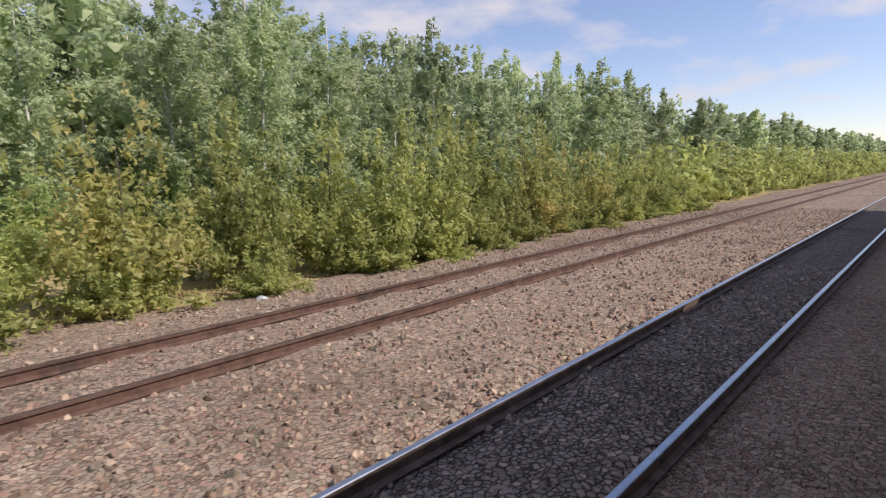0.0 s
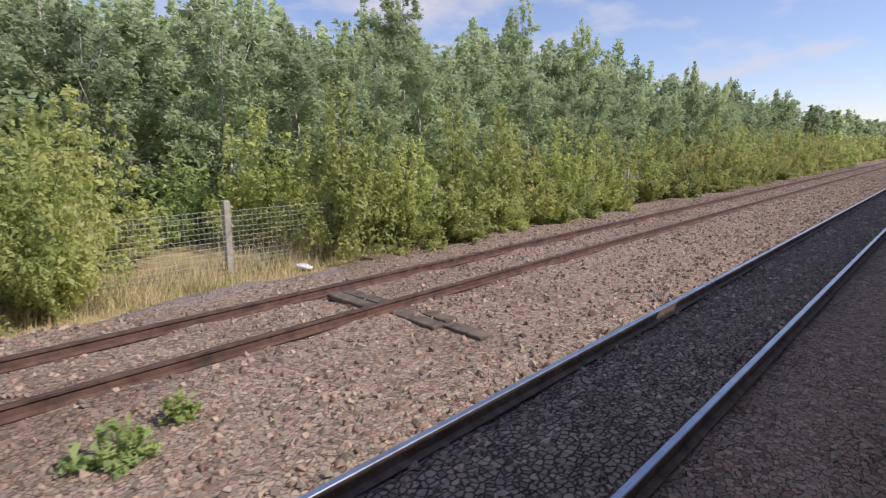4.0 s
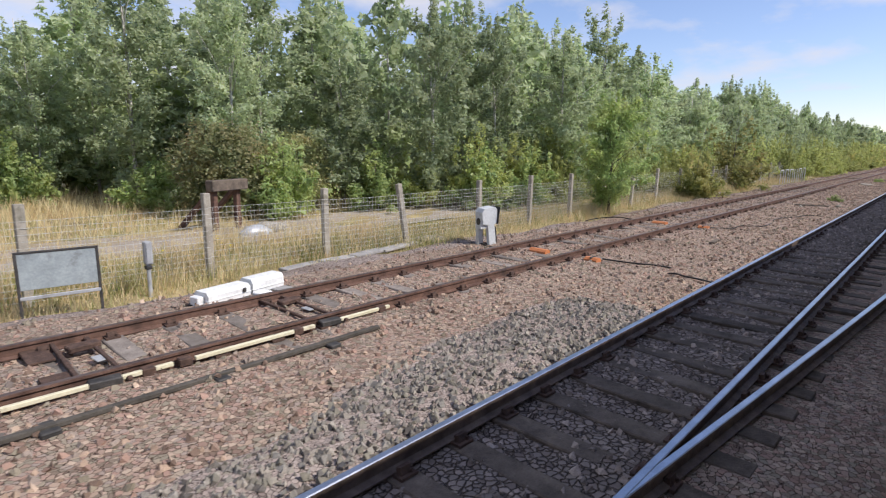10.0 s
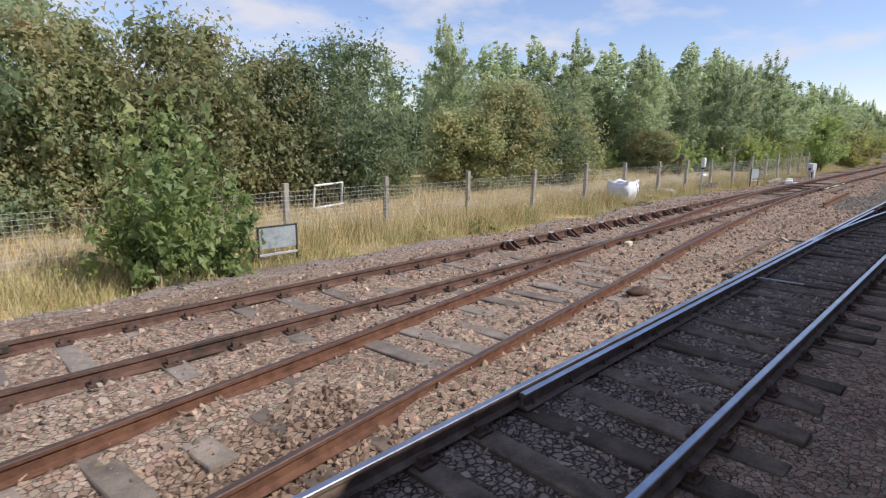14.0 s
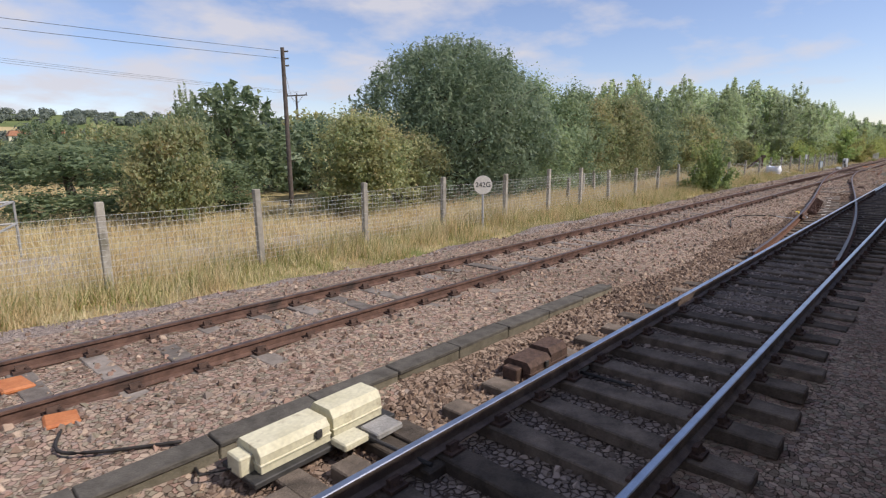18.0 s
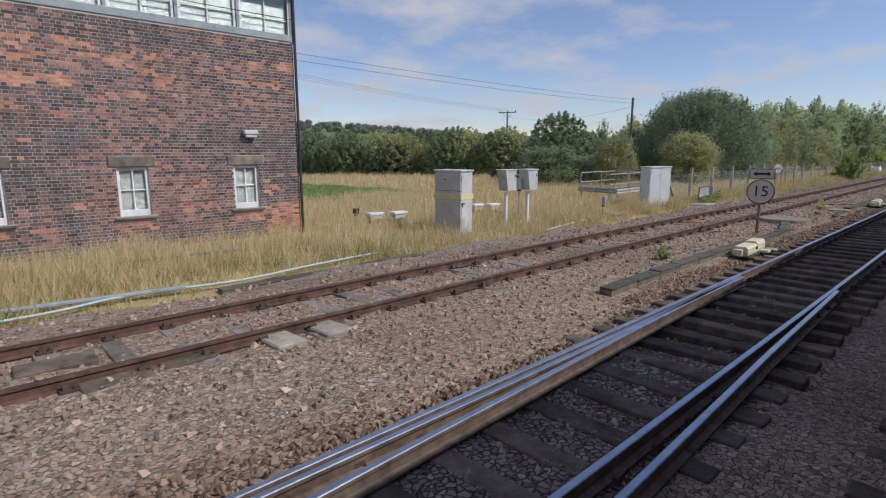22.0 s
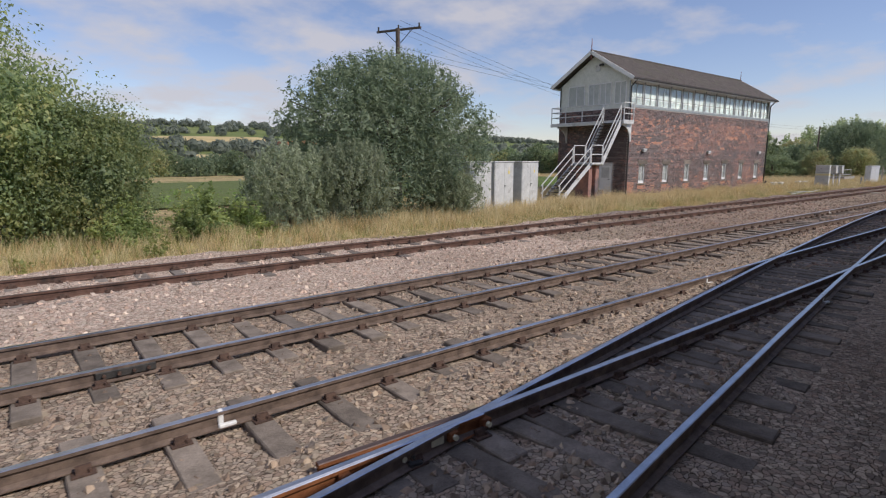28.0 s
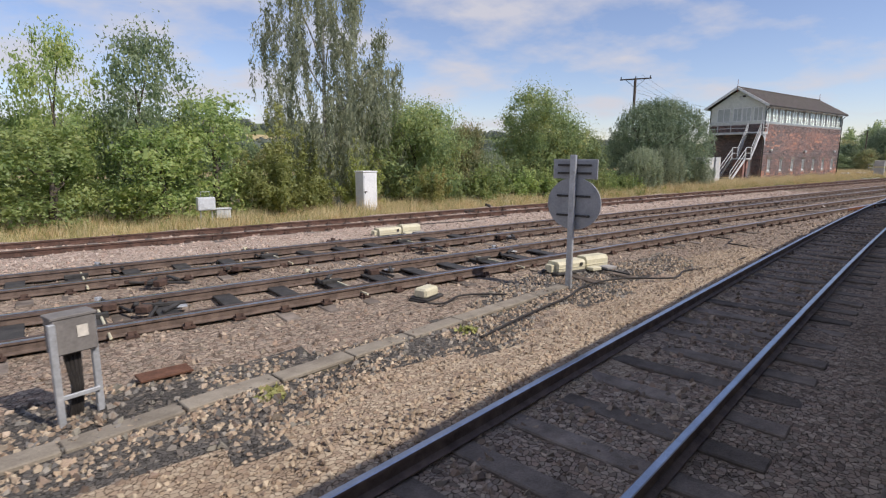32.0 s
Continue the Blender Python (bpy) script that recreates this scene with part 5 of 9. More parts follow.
for x, y, h, w in ((24.0, 13.6, 0.75, 0.9), (28.0, 13.4, 0.8, 0.9), (31.6, 13.8, 0.8, 0.9), (20.0, 13.9, 0.7, 0.9), (26.0, 15.2, 1.0, 1.1), (15.5, 14.8, 0.7, 1.0), (11.5, 16.6, 0.6, 0.9), (36.0, 14.2, 0.8, 0.9), (17.6, 13.4, 0.45, 0.7), (13.0, 14.9, 0.8, 0.8), (18.2, 15.0, 1.0, 0.9)):
    stand(SHRUB[random.randrange(3)], x, y, h, w)
# Shrub belt along the ballast, with the gaps that show the fence.
x = 58.3
while x < 124:
    if not 71.2 < x < 75.2:
        kind = RUSSET[random.randrange(2)] if random.random() < 0.25 else SHRUB[random.randrange(3)]
        stand(kind, x, 11.0 + random.uniform(-0.3, 0.5), random.uniform(0.78, 1.02), random.uniform(0.74, 0.95))
    x += random.uniform(1.9, 2.6)
y = x
while y > 58.5:
    if not 71.0 < y < 75.4:
        stand(BACK_SHRUB, y, random.uniform(9.9, 10.4), random.uniform(0.25, 0.45), random.uniform(0.4, 0.6), label="low leafy growth spilling onto the ballast")
    y -= random.uniform(1.6, 3.0)
while x < 320:
    stand(FAR_SHRUB, x, 12.2 + random.uniform(-0.5, 0.5), random.uniform(0.85, 1.1), random.uniform(0.9, 1.15))
    x += random.uniform(2.4, 3.6)
for x, y, h, w in ((52.2, 10.5, 0.80, 0.62), (49.2, 10.9, 0.88, 0.62), (51.6, 11.9, 0.92, 0.85), (49.0, 12.2, 0.98, 0.9), (46.2, 12.3, 0.95, 0.9), (43.4, 12.2, 0.85, 0.8), (40.2, 11.9, 0.72, 0.7), (57.8, 13.8, 0.9, 0.9), (53.5, 14.2, 0.9, 0.9)):
    stand(SHRUB[random.randrange(3)], x, y, h, w)
stand(RUSSET[0], 34.3, 10.9, 1.03, 1.30)
stand(RUSSET[1], 31.4, 13.2, 0.9, 0.9)
stand(RUSSET[1], 25.0, 9.95, 0.76, 0.84)
stand(SHRUB[2], 27.6, 10.6, 0.72, 0.36)
stand(YOUNG, 15.6, 10.15)
# Hawthorns and field trees behind the lane.
for kind, x, y, h, w in ((HAW[1], -8.9, 18.4, 1.05, 1.0), (OAK[0], -11.2, 18.6, 0.86, 0.86), (HAW[0], -14.4, 18.4, 0.98, 0.86), (HAW[1], -17.0, 19.0, 0.92, 0.8), (BIRCH[3], -13.2, 23.5, 1.12, 0.9), (BIRCH[1], -12.0, 25.0, 1.05, 0.9),
                        (BIRCH[3], -18.8, 25.0, 0.72, 0.7), (HAW[1], -20.5, 27.0, 0.75, 1.1), (OAK[0], -24.6, 18.2, 1.02, 0.84), (HAW[0], -27.0, 18.6, 1.03, 0.72), (HAW[1], -22.6, 18.8, 0.65, 0.6),
                        (HAW[0], -30.6, 18.0, 1.10, 0.80), (HAW[0], -33.6, 18.4, 1.06, 0.74), (OAK[0], -36.2, 18.0, 1.0, 0.72), (OAK[0], -39.2, 18.2, 1.05, 0.80), (OAK[2], -41.6, 17.2, 0.95, 0.9), (OAK[0], -34.6, 24.0, 1.3, 1.1), (OAK[0], -38.5, 24.5, 1.3, 1.1),
                         (OAK[0], -42.2, 20.5, 1.14, 1.0), (HAW[0], -53.2, 17.4, 0.74, 0.66), (HAW[1], -50.4, 17.6, 0.75, 0.6), (HAW[1], -59.6, 20.0, 0.86, 0.56), (BIRCH[3], -58.2, 22.0, 0.62, 0.42), (OAK[2], -56.8, 24.0, 0.44, 1.0), (OAK[2], -61.5, 24.5, 0.6, 1.2)):
    stand(kind, x, y, h, w * (1.22 if x < -10 and kind not in BIRCH else 1.0))
stand(WILLOW[0], -45.6, 19.6, 1.10, 1.10, label="broad dark green tree with a rounded crown")
stand(LOW, -33.3, 10.3, 0.96, 0.74, label="bushy green hawthorn in front of the wire fence")
stand(BIRCH[2], 98.1, 27.3, 1.16, 1.35, label="taller dark birch standing over the wood")
stand(OAK[2], -21.6, 20.5, 0.55, 1.1)
stand(HAW[0], 4.0, 18.9, 0.60, 0.72)
stand(HAW[1], 7.0, 19.4, 0.7, 0.7)
# Hedge and field trees beyond the dry grass.
random.seed(23)
for ax, ay, bx, by, step in ((-46, 36, -58, 92, 2.2), (-190, 117, -58, 104, 3.6), (-40, 50, -46, 92, 4.0)):
    L, d = math.hypot(bx - ax, by - ay), 0.0
    while d < L:
        f = d / L
        stand(HEDGE[random.randrange(3)], ax + (bx - ax) * f + random.uniform(-1.5, 1.5), ay + (by - ay) * f + random.uniform(-2.5, 2.5), random.uniform(0.75, 1.1), random.uniform(0.9, 1.25))
        d += step * random.uniform(0.75, 1.3)
for x, y, h in ((-52.5, 30.0, 1.0), (-46.0, 31.0, 1.05), (-40.0, 29.0, 1.1), (-34.0, 31.0, 1.1)):
    stand(HEDGE[random.randrange(3)], x, y, h, h * 1.15)
# By the signal box and on to the junction.
stand(WILLOW[0], -127.9, 16.3).matrix_basis = pose(-127.9, 16.3, land(-127.9, 16.3), 0, 0, 8) @ Matrix.Diagonal((1.12, 0.86, 0.99, 1))
stand(WILLOW[1], -131.6, 13.4, 1.05, 0.82)
stand(WILLOW[1], -134.0, 13.8, 0.98, 0.80)
stand(WILLOW[1], -126.4, 13.4, 0.66, 0.62, label="small willow shrub growing against a steel cabinet")
stand(LOW, -136.4, 15.4, 0.50, 0.75)
stand(LOW, -135.9, 13.6, 0.36, 0.6)
stand(THORN[0], -143.1, 16.0, 1.06, 0.94)
stand(THORN[1], -140.2, 15.4, 0.84, 0.72)
stand(LOW, -139.6, 12.6, 0.42, 0.5)
stand(LOW, -137.6, 12.9, 0.36, 0.5)
stand(LOW, -146.6, 13.6, 0.55, 0.75)
stand(LOW, -148.2, 14.2, 0.66, 0.80)
stand(THORN[1], -153.6, 15.5, 1.04, 0.92)
stand(HAW[1], -150.2, 15.2, 1.02, 0.62)
stand(WILLOW[1], -147.6, 15.8, 0.82, 0.62)
stand(WEEP, -159.0, 15.8, 0.9, 0.9).matrix_basis = pose(-159.0, 15.8, land(-159.0, 15.8) + 0.02, 0, 0, 6) @ Matrix.Diagonal((0.9, 0.9, 0.92, 1))
for kind, x, y, h, w in ((SHRUB[1], -160.6, 13.9, 0.9, 0.8), (SHRUB[0], -158.0, 14.2, 0.85, 0.75), (SHRUB[2], -162.4, 13.2, 1.06, 1.05), (ROUND[2], -164.8, 14.2, 0.98, 1.0), (OAK[0], -167.2, 15.0, 1.20, 0.72), (ROUND[0], -170.0, 15.2, 1.12, 0.60), (ROUND[0], -173.4, 15.0, 0.95, 0.8), (ROUND[2], -167.0, 13.2, 0.72, 0.95),
                         (ROUND[2], -170.6, 13.1, 0.70, 0.95), (ROUND[2], -175.0, 13.8, 0.95, 1.05), (ROUND[2], -153.8, 16.6, 0.86, 0.95), (LOW, -150.6, 13.2, 0.62, 0.75), (LOW, -145.4, 13.2, 0.5, 0.7), (RUSSET[1], -154.2, 13.0, 0.6, 0.7)):
    stand(kind, x, y, h, w)
for kind in BACK_BIRCH + [FAR_BIRCH, DEEP_BIRCH, FAR_SHRUB, SCRUB, BACK_SHRUB, LOW] + HEDGE + [YOUNG] + BIRCH + SHRUB + RUSSET + HAW + THORN + OAK + ROUND + WILLOW + [WEEP]:
    for o in (kind, *kind.children_recursive):
        bpy.data.objects.remove(o)

# Woods on the far hills: countless crowns of coarse leaf sprays.
rng = np.random.default_rng(31)
pts = []
for x0, x1, y0, y1, n in ((-260, 520, 150, 185, 430), (-300, 500, 205, 268, 90), (-300, 620, 275, 345, 560), (-300, 700, 440, 640, 640)):
    p = np.stack([rng.uniform(x0, x1, n), rng.uniform(y0, y1, n)], 1)
    if y0 == 150:
        p = p[(p[:, 0] < -104) | (p[:, 0] > -22) | (rng.uniform(0, 1, len(p)) < 0.16)]
    pts.append(p)
pts = np.concatenate(pts)
q = []
for x, y in pts:
    r = rng.uniform(2.4, 5.0)
    d = rng.normal(size=(110, 3))
    d /= np.linalg.norm(d, axis=1, keepdims=True)
    c = d * rng.uniform(0.55, 1.08, (110, 1)) * (r, r, r * rng.uniform(0.75, 1.05)) + (x, y, land(x, y) + r * 0.6)
    t = np.cross(d, rng.normal(size=(110, 3)))
    t /= np.linalg.norm(t, axis=1, keepdims=True)
    u = np.cross(d, t)
    w = r * rng.uniform(0.16, 0.32, (110, 1))
    q.append(np.stack([c - t * w, c + t * w * 0.7 + u * w * 0.9, c + t * w * 0.4 - u * w], 1).reshape(-1, 3))
q = np.concatenate(q)
far = part("far_woods", mesh_of("far_woods", q, np.arange(len(q)).reshape(-1, 3), M_FAR_WOOD_HAZED), None, None)
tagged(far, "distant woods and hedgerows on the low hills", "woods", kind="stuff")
# A few farm roofs among the far trees.
for x, y, w in ((-19, 290, 8), (-6, 300, 7), (2, 304, 6)):
    hs = thing("far_farmhouse", (x, y, land(x, y) + 2.4), "distant pale farmhouse with a brown roof", "house", "far farmhouses")
    part("wall", box((w, 5, 3.6), (0, 0, 0), bevel=0.1), M_CREAM, hs)
    part("roof", prism([(-w / 2 - 0.3, 1.8), (w / 2 + 0.3, 1.8), (w / 2 - 1, 4.0), (-w / 2 + 1, 4.0)], 5.6, m=pose(0, -2.8, 0)), M_TILE, hs)

# ---- grass and weeds ----
rng = np.random.default_rng(3)


def blades(name, areas, material, label, lean=0.30):
    """areas: x0, x1, y0, y1, how many, height, blade width; the height follows soft drifts and small tufts."""
    vs = []
    for x0, x1, y0, y1, n, h, w in areas:
        k = max(1, n // 9)
        cx, cy = rng.uniform(x0, x1, k), rng.uniform(y0, y1, k)
        # Drifts of tall stems, thin places between them and single tufts, ragged towards the ballast.
        drift = np.array([noise.noise((float(a) * 0.55, float(b) * 0.8, 4.0)) + 0.6 * noise.noise((float(a) * 1.7, float(b) * 2.1, 9.0)) for a, b in zip(cx, cy)])
        ch = np.clip(0.70 + 0.62 * drift + rng.normal(0, 0.16, k), 0.22, 1.35)
        c = rng.choice(k, n, p=(0.25 + ch) / (0.25 + ch).sum())
        x, y = cx[c] + rng.normal(0, 0.15, n), np.clip(cy[c] + rng.normal(0, 0.15, n), y0 - 0.2, y1 + 0.2)
        z = np.array([max(land(float(a), float(b)), bed(float(a), float(b)) if b < 10 else -9) for a, b in zip(x, y)]) - 0.03
        edge = np.clip((y - y0 - 0.35 * np.sin(x * 0.8) - 0.25 * np.sin(x * 2.3)) / 1.5 + 0.25, 0.16, 1.0)
        hh = h * ch[c] * rng.uniform(0.4, 1.25, n) * edge
        a = rng.uniform(0, 2 * math.pi, n)
        ln = (rng.normal(0, lean, (n, 2)) + np.array([0.10, 0.03])) * hh[:, None]
        dx, dy = np.cos(a) * w, np.sin(a) * w
        v = np.stack([np.stack([x - dx, y - dy, z], 1), np.stack([x + dx, y + dy, z], 1), np.stack([x + ln[:, 0], y + ln[:, 1], z + hh], 1)], 1)
        vs.append(v.reshape(-1, 3))
    v = np.concatenate(vs)
    n = len(v) // 3
    f = np.array([0, 1, 2])[None] + 3 * np.arange(n)[:, None]
    return tagged(part(name, mesh_of(name, v, f, material), None, None), label, "grass", kind="stuff")


blades("dry_grass", [(-112, -88, 9.75, 10.5, 9000, 0.34, 0.008), (-134, -88, 10.15, 15.2, 80000, 0.62, 0.008), (-88, -62, 9.6, 14, 46000, 0.60, 0.008), (-88, -60, 14, 26.5, 40000, 0.62, 0.010), (-72, -52, 26, 80, 22000, 0.7, 0.022), (-62, 6, 9.6, 13.2, 64000, 0.62, 0.008), (-64, -14, 12.9, 17.2, 52000, 0.50, 0.010), (-14, 6, 13.0, 17.0, 5000, 0.30, 0.010), (-62, 10, 16.4, 22, 24000, 0.60, 0.011), (-9, 6, 21, 32, 9000, 0.65, 0.012), (6, 60, 9.5, 11.8, 36000, 0.62, 0.008), (60, 120, 10.0, 11.6, 6000, 0.25, 0.008), (-180, -134, 9.6, 14.5, 50000, 0.52, 0.008), (-130, -88, 21.5, 25, 9000, 0.36, 0.011), (-118, -108, 14.4, 24, 18000, 0.65, 0.009)], M_GRASS_DRY, "tall dry golden grass along the fence and embankment")
blades("green_grass", [(-62, 8, 9.5, 12.4, 36000, 0.50, 0.008), (8, 60, 9.5, 12.0, 18000, 0.40, 0.008), (-72, -60, 9.9, 11.4, 6000, 0.55, 0.008), (-134, -88, 9.6, 13, 18000, 0.42, 0.008), (-180, -134, 9.6, 15, 20000, 0.5, 0.008), (-88, -72, 9.6, 12, 5000, 0.40, 0.008), (-36, 20, 16.8, 20, 9000, 0.5, 0.009)], M_GRASS_GREEN, "green weeds and grass at the ballast edge")
blades("crop_plants", [(-104, -73.5, 27.5, 50, 15000, 0.30, 0.05), (-150, -104, 25, 45, 7000, 0.30, 0.05)], M_CROP_LEAF, "leafy green crop standing in rows", 0.6)
vs, fs = [], []
for x0, x1, n in ((-72, -66, 90), (-108, -92, 150), (-88, -76, 60), (-10, 6, 60), (-60, -20, 90)):
    for k in range(n):
        x, y, z, r = random.uniform(x0, x1), random.uniform(9.9, 12.5), random.uniform(0.0, 0.35), random.uniform(0.012, 0.022)
        b = len(vs)
        vs += [(x - r, y - r, z), (x + r, y - r, z + r * 0.4), (x + r, y + r, z + r), (x - r, y + r, z + r * 0.5)]
        fs.append((b, b + 1, b + 2, b + 3))
tagged(part("yellow_flowers", mesh_of("yellow_flowers", vs, fs, M_FLOWER), None, None), "small yellow ragwort heads in the grass", "flowers", kind="stuff")


def weed(x, y, h, w, leaves, label, leaf=None, seed=1):
    t = thing("weed_clump", (x, y, bed(x, y)), label, "weed", "weeds on the ballast")
    cl = shrub_clumps(h, w, seed, 12)
    part("leaves", crown_mesh("leaves", cl, leaves, 0.035, leaf or M_LEAF_DARK, seed), None, t)
    stems = [tube([(0, 0, -0.03), (c[0] * 0.5, c[1] * 0.5, c[2] * 0.6), (c[0], c[1], c[2])], [0.006, 0.005, 0.003], 4) for c in cl[:8]]
    part("stems", mesh_of("stems", *joined(stems), M_LEAF_DARK), None, t)
    return t


for k, (xk, yk, h, w) in enumerate(((-25.6, 9.9, 0.7, 1.1), (-24.8, 10.1, 0.75, 1.2), (-23.4, 10.6, 0.7, 1.0), (-27.4, 10.3, 0.6, 1.0), (-18.6, 10.8, 0.75, 0.7), (-20.5, 11.2, 0.6, 0.8), (-22.1, 10.9, 0.6, 0.8), (-31.0, 10.4, 0.6, 0.9))):
    weed(xk, yk, h, w, 420, "loose green weeds standing in dry grass", M_GRASS_GREEN, 110 + k)
g = random.Random(77)
for k in range(22):
    weed(-157.0 + 1.0 * k + g.uniform(-0.4, 0.4), g.uniform(10.2, 12.0), g.uniform(0.45, 0.95), g.uniform(0.6, 1.1), 460, "loose green weeds standing in dry grass", M_GRASS_GREEN if k % 3 else M_LEAF_SHRUB, 130 + k)
weed(51.4, 4.65, 0.30, 0.75, 700, "low green weed clump growing in ballast", seed=91)
weed(52.05, 4.95, 0.24, 0.4, 350, "low green weed clump growing in ballast", seed=92)
weed(27.75, 4.3, 0.28, 0.7, 600, "low green weed clump growing in ballast", seed=93)
weed(-68.9, 5.1, 0.55, 0.45, 160, "tall dry weed beside a round cover", M_LEAF_RUSSET, 94)
weed(-84.6, 4.9, 0.35, 0.45, 260, "low green weed beside the cable trough", seed=95)
weed(-74.5, 4.4, 0.12, 0.3, 160, "tiny green weed growing in ballast", seed=96)
weed(-79.0, 10.2, 0.55, 0.6, 300, "broad-leaved dock weed at the ballast edge", seed=97)
weed(-67.9, 10.15, 0.6, 0.9, 420, "tall green weeds before a low board", M_GRASS_GREEN, 101)
for k, xk in enumerate((-69.0, -68.5, -67.5, -66.7)):
    weed(xk, 10.15, 0.62, 0.7, 520, "tall green weeds before a low board", M_GRASS_GREEN, 160 + k)
weed(-67.1, 10.1, 0.55, 0.8, 380, "tall green weeds before a low board", M_GRASS_GREEN, 102)
weed(-145.5, 9.9, 0.5, 0.6, 300, "broad-leaved dock weed at the ballast edge", seed=98)
weed(-169.3, -4.95, 0.035, 0.4, 110, "flat green moss patch beside the cable trough", M_GRASS_GREEN, 99)
weed(-166.4, -4.6, 0.035, 0.4, 110, "flat green moss patch beside the cable trough", M_GRASS_GREEN, 100)
# ---- wire fence ----
def fence_line(x):
    return float(np.interp(x, (-72, -58, -36.6, -26.5, -16, -9, -3, 4.7, 22, 31, 95), (11.4, 11.45, 12.1, 12.3, 11.45, 11.1, 10.6, 10.42, 10.9, 10.95, 11.0)))


post_bm = box((0.14, 0.13, 1.75), (0, 0, 0.55), bevel=0.012)
POST = bpy.data.meshes.new("post"); post_bm.to_mesh(POST); POST.materials.append(M_CONCRETE); post_bm.free()
BAY = 3.0


def strip(a, b, r):
    """A thin four-sided wire."""
    a, b = Vector(a), Vector(b)
    d = (b - a).normalized()
    s = d.orthogonal().normalized() * r
    t = d.cross(s)
    v = [tuple(p + o) for p in (a, b) for o in (s, t, -s, -t)]
    return v, [(0, 1, 5, 4), (1, 2, 6, 5), (2, 3, 7, 6), (3, 0, 4, 7)]


def net(seed):
    g = random.Random(seed)
    sag = [g.uniform(-0.03, 0.01) for _ in range(13)]
    w = []
    for k in range(13):
        z = -0.18 + k * 0.108
        p = [(BAY * j / 4, g.uniform(-0.015, 0.015), z + sag[k] * math.sin(math.pi * j / 4)) for j in range(5)]
        w += [strip(p[j], p[j + 1], 0.0042) for j in range(4)]
    for k in range(1, 28):
        x = BAY * k / 28
        w.append(strip((x, 0, -0.18), (x + g.uniform(-0.02, 0.02), 0, 1.11), 0.0026))
    return mesh_of("wire_net", *joined(w), M_WIRE)


NETS = [net(k) for k in range(3)]
fence = thing("wire_fence", (0, 0, 0), "concrete posts strung with square galvanised wire netting", "fence", kind="structure")
random.seed(4)
posts = [-70.3, -67.24, -64.22, -61.1, -58.04, -54.86, -51.5, -48.5, -45.8, -42.96, -39.78, -36.6, -33.4, -30.2, -27.0, -23.8, -20.6, -17.45, -14.6, -11.56, -8.8, -6.05, -3.35, -0.44, 2.24, 4.7, 7.8, 10.6, 13.4, 16.2, 19.08, 22.05, 25.1, 27.8, 30.5]
posts += [30.5 + 2.754 * k for k in range(1, 10)] + [55.29 + 3.07 * k for k in range(1, 13)]
for k, x in enumerate(posts):
    p = part("post", POST, None, fence)
    low = 0.0 if x < -45 else -0.22 if x < -18 else -0.12
    lean = (9 if abs(x - 4.7) < 0.5 else 0) + random.uniform(-1.2, 1.2)
    p.matrix_local = pose(x, fence_line(x), low + random.uniform(-0.04, 0.04), random.uniform(-1.5, 1.5), -lean, random.uniform(-4, 4))
    if k + 1 < len(posts):
        n = part("wire_net", NETS[k % 3], None, fence)
        dy, gap = fence_line(posts[k + 1]) - fence_line(x), posts[k + 1] - x
        n.matrix_local = pose(x, fence_line(x) - 0.06, low + 0.06 + random.uniform(-0.03, 0.03), 0, 0, math.degrees(math.atan2(dy, gap))) @ Matrix.Diagonal((gap / BAY, 1, 1, 1))
part("brace_post", box((0.09, 0.09, 1.7), (-69.75, fence_line(-69.3) - 0.12, 0.35), (0, -38, 0), 0.01), M_CONCRETE, fence, "leaning concrete strut")
# Older fence behind, at the lane's far side.
old = thing("wire_fence", (0, 0, 0), "older line of short concrete posts across the grass", "fence", kind="structure")
for k in range(4):
    p = part("post", POST, None, old)
    p.matrix_local = pose(-44.8 + 3.73 * k, 13.0 + 1.3 * k, -0.5, random.uniform(-2, 2), random.uniform(-2, 2), 0)

# ---- white pipe hoops by the shrubs ----
for k, x in enumerate((49.15, 47.6, 46.05, 44.5, 42.95, 41.4)):
    hp = thing("pipe_hoop", (x, 9.6, -0.33), "pale grey steel pipe hoop standing in gravel" if k != 2 else "pair of bare grey posts with no crossbar", "hoop", "pipe hoops")
    part("leg", rod((0, 0, -0.1), (0, 0, 1.14), 0.028), M_STEELWHITE, hp)
    part("leg", rod((0.98, 0.02, -0.1), (0.98, 0.02, 1.14), 0.028), M_STEELWHITE, hp)
    if k != 2:
        part("crossbar", rod((-0.028, 0, 1.14), (1.008, 0.02, 1.14), 0.03), M_STEELWHITE, hp)
# ---- signal box ----
BX0, BX1, BY0, BY1, BZ = -109.9, -88.1, 15.4, 21.2, 5.62
SB = thing("signal_box", (BX0, BY0, -0.35), "two-storey brick signal box with glazed upper floor and gabled roof", "building")


def sb(name, bm, mat, parent=None, label=""):
    """Parts are drawn in world metres and hung on the box."""
    p = parent or SB
    ob = part(name, bm, mat, p, label)
    base = Matrix.Translation((BX0, BY0, -0.35))
    ob.matrix_local = base.inverted() if p is SB else Matrix.Identity(4)
    return ob


WIN = [-108.45 + 3.04 * k for k in range(7)]
WW, WZ0, WZ1 = 0.76, 0.64, 1.90


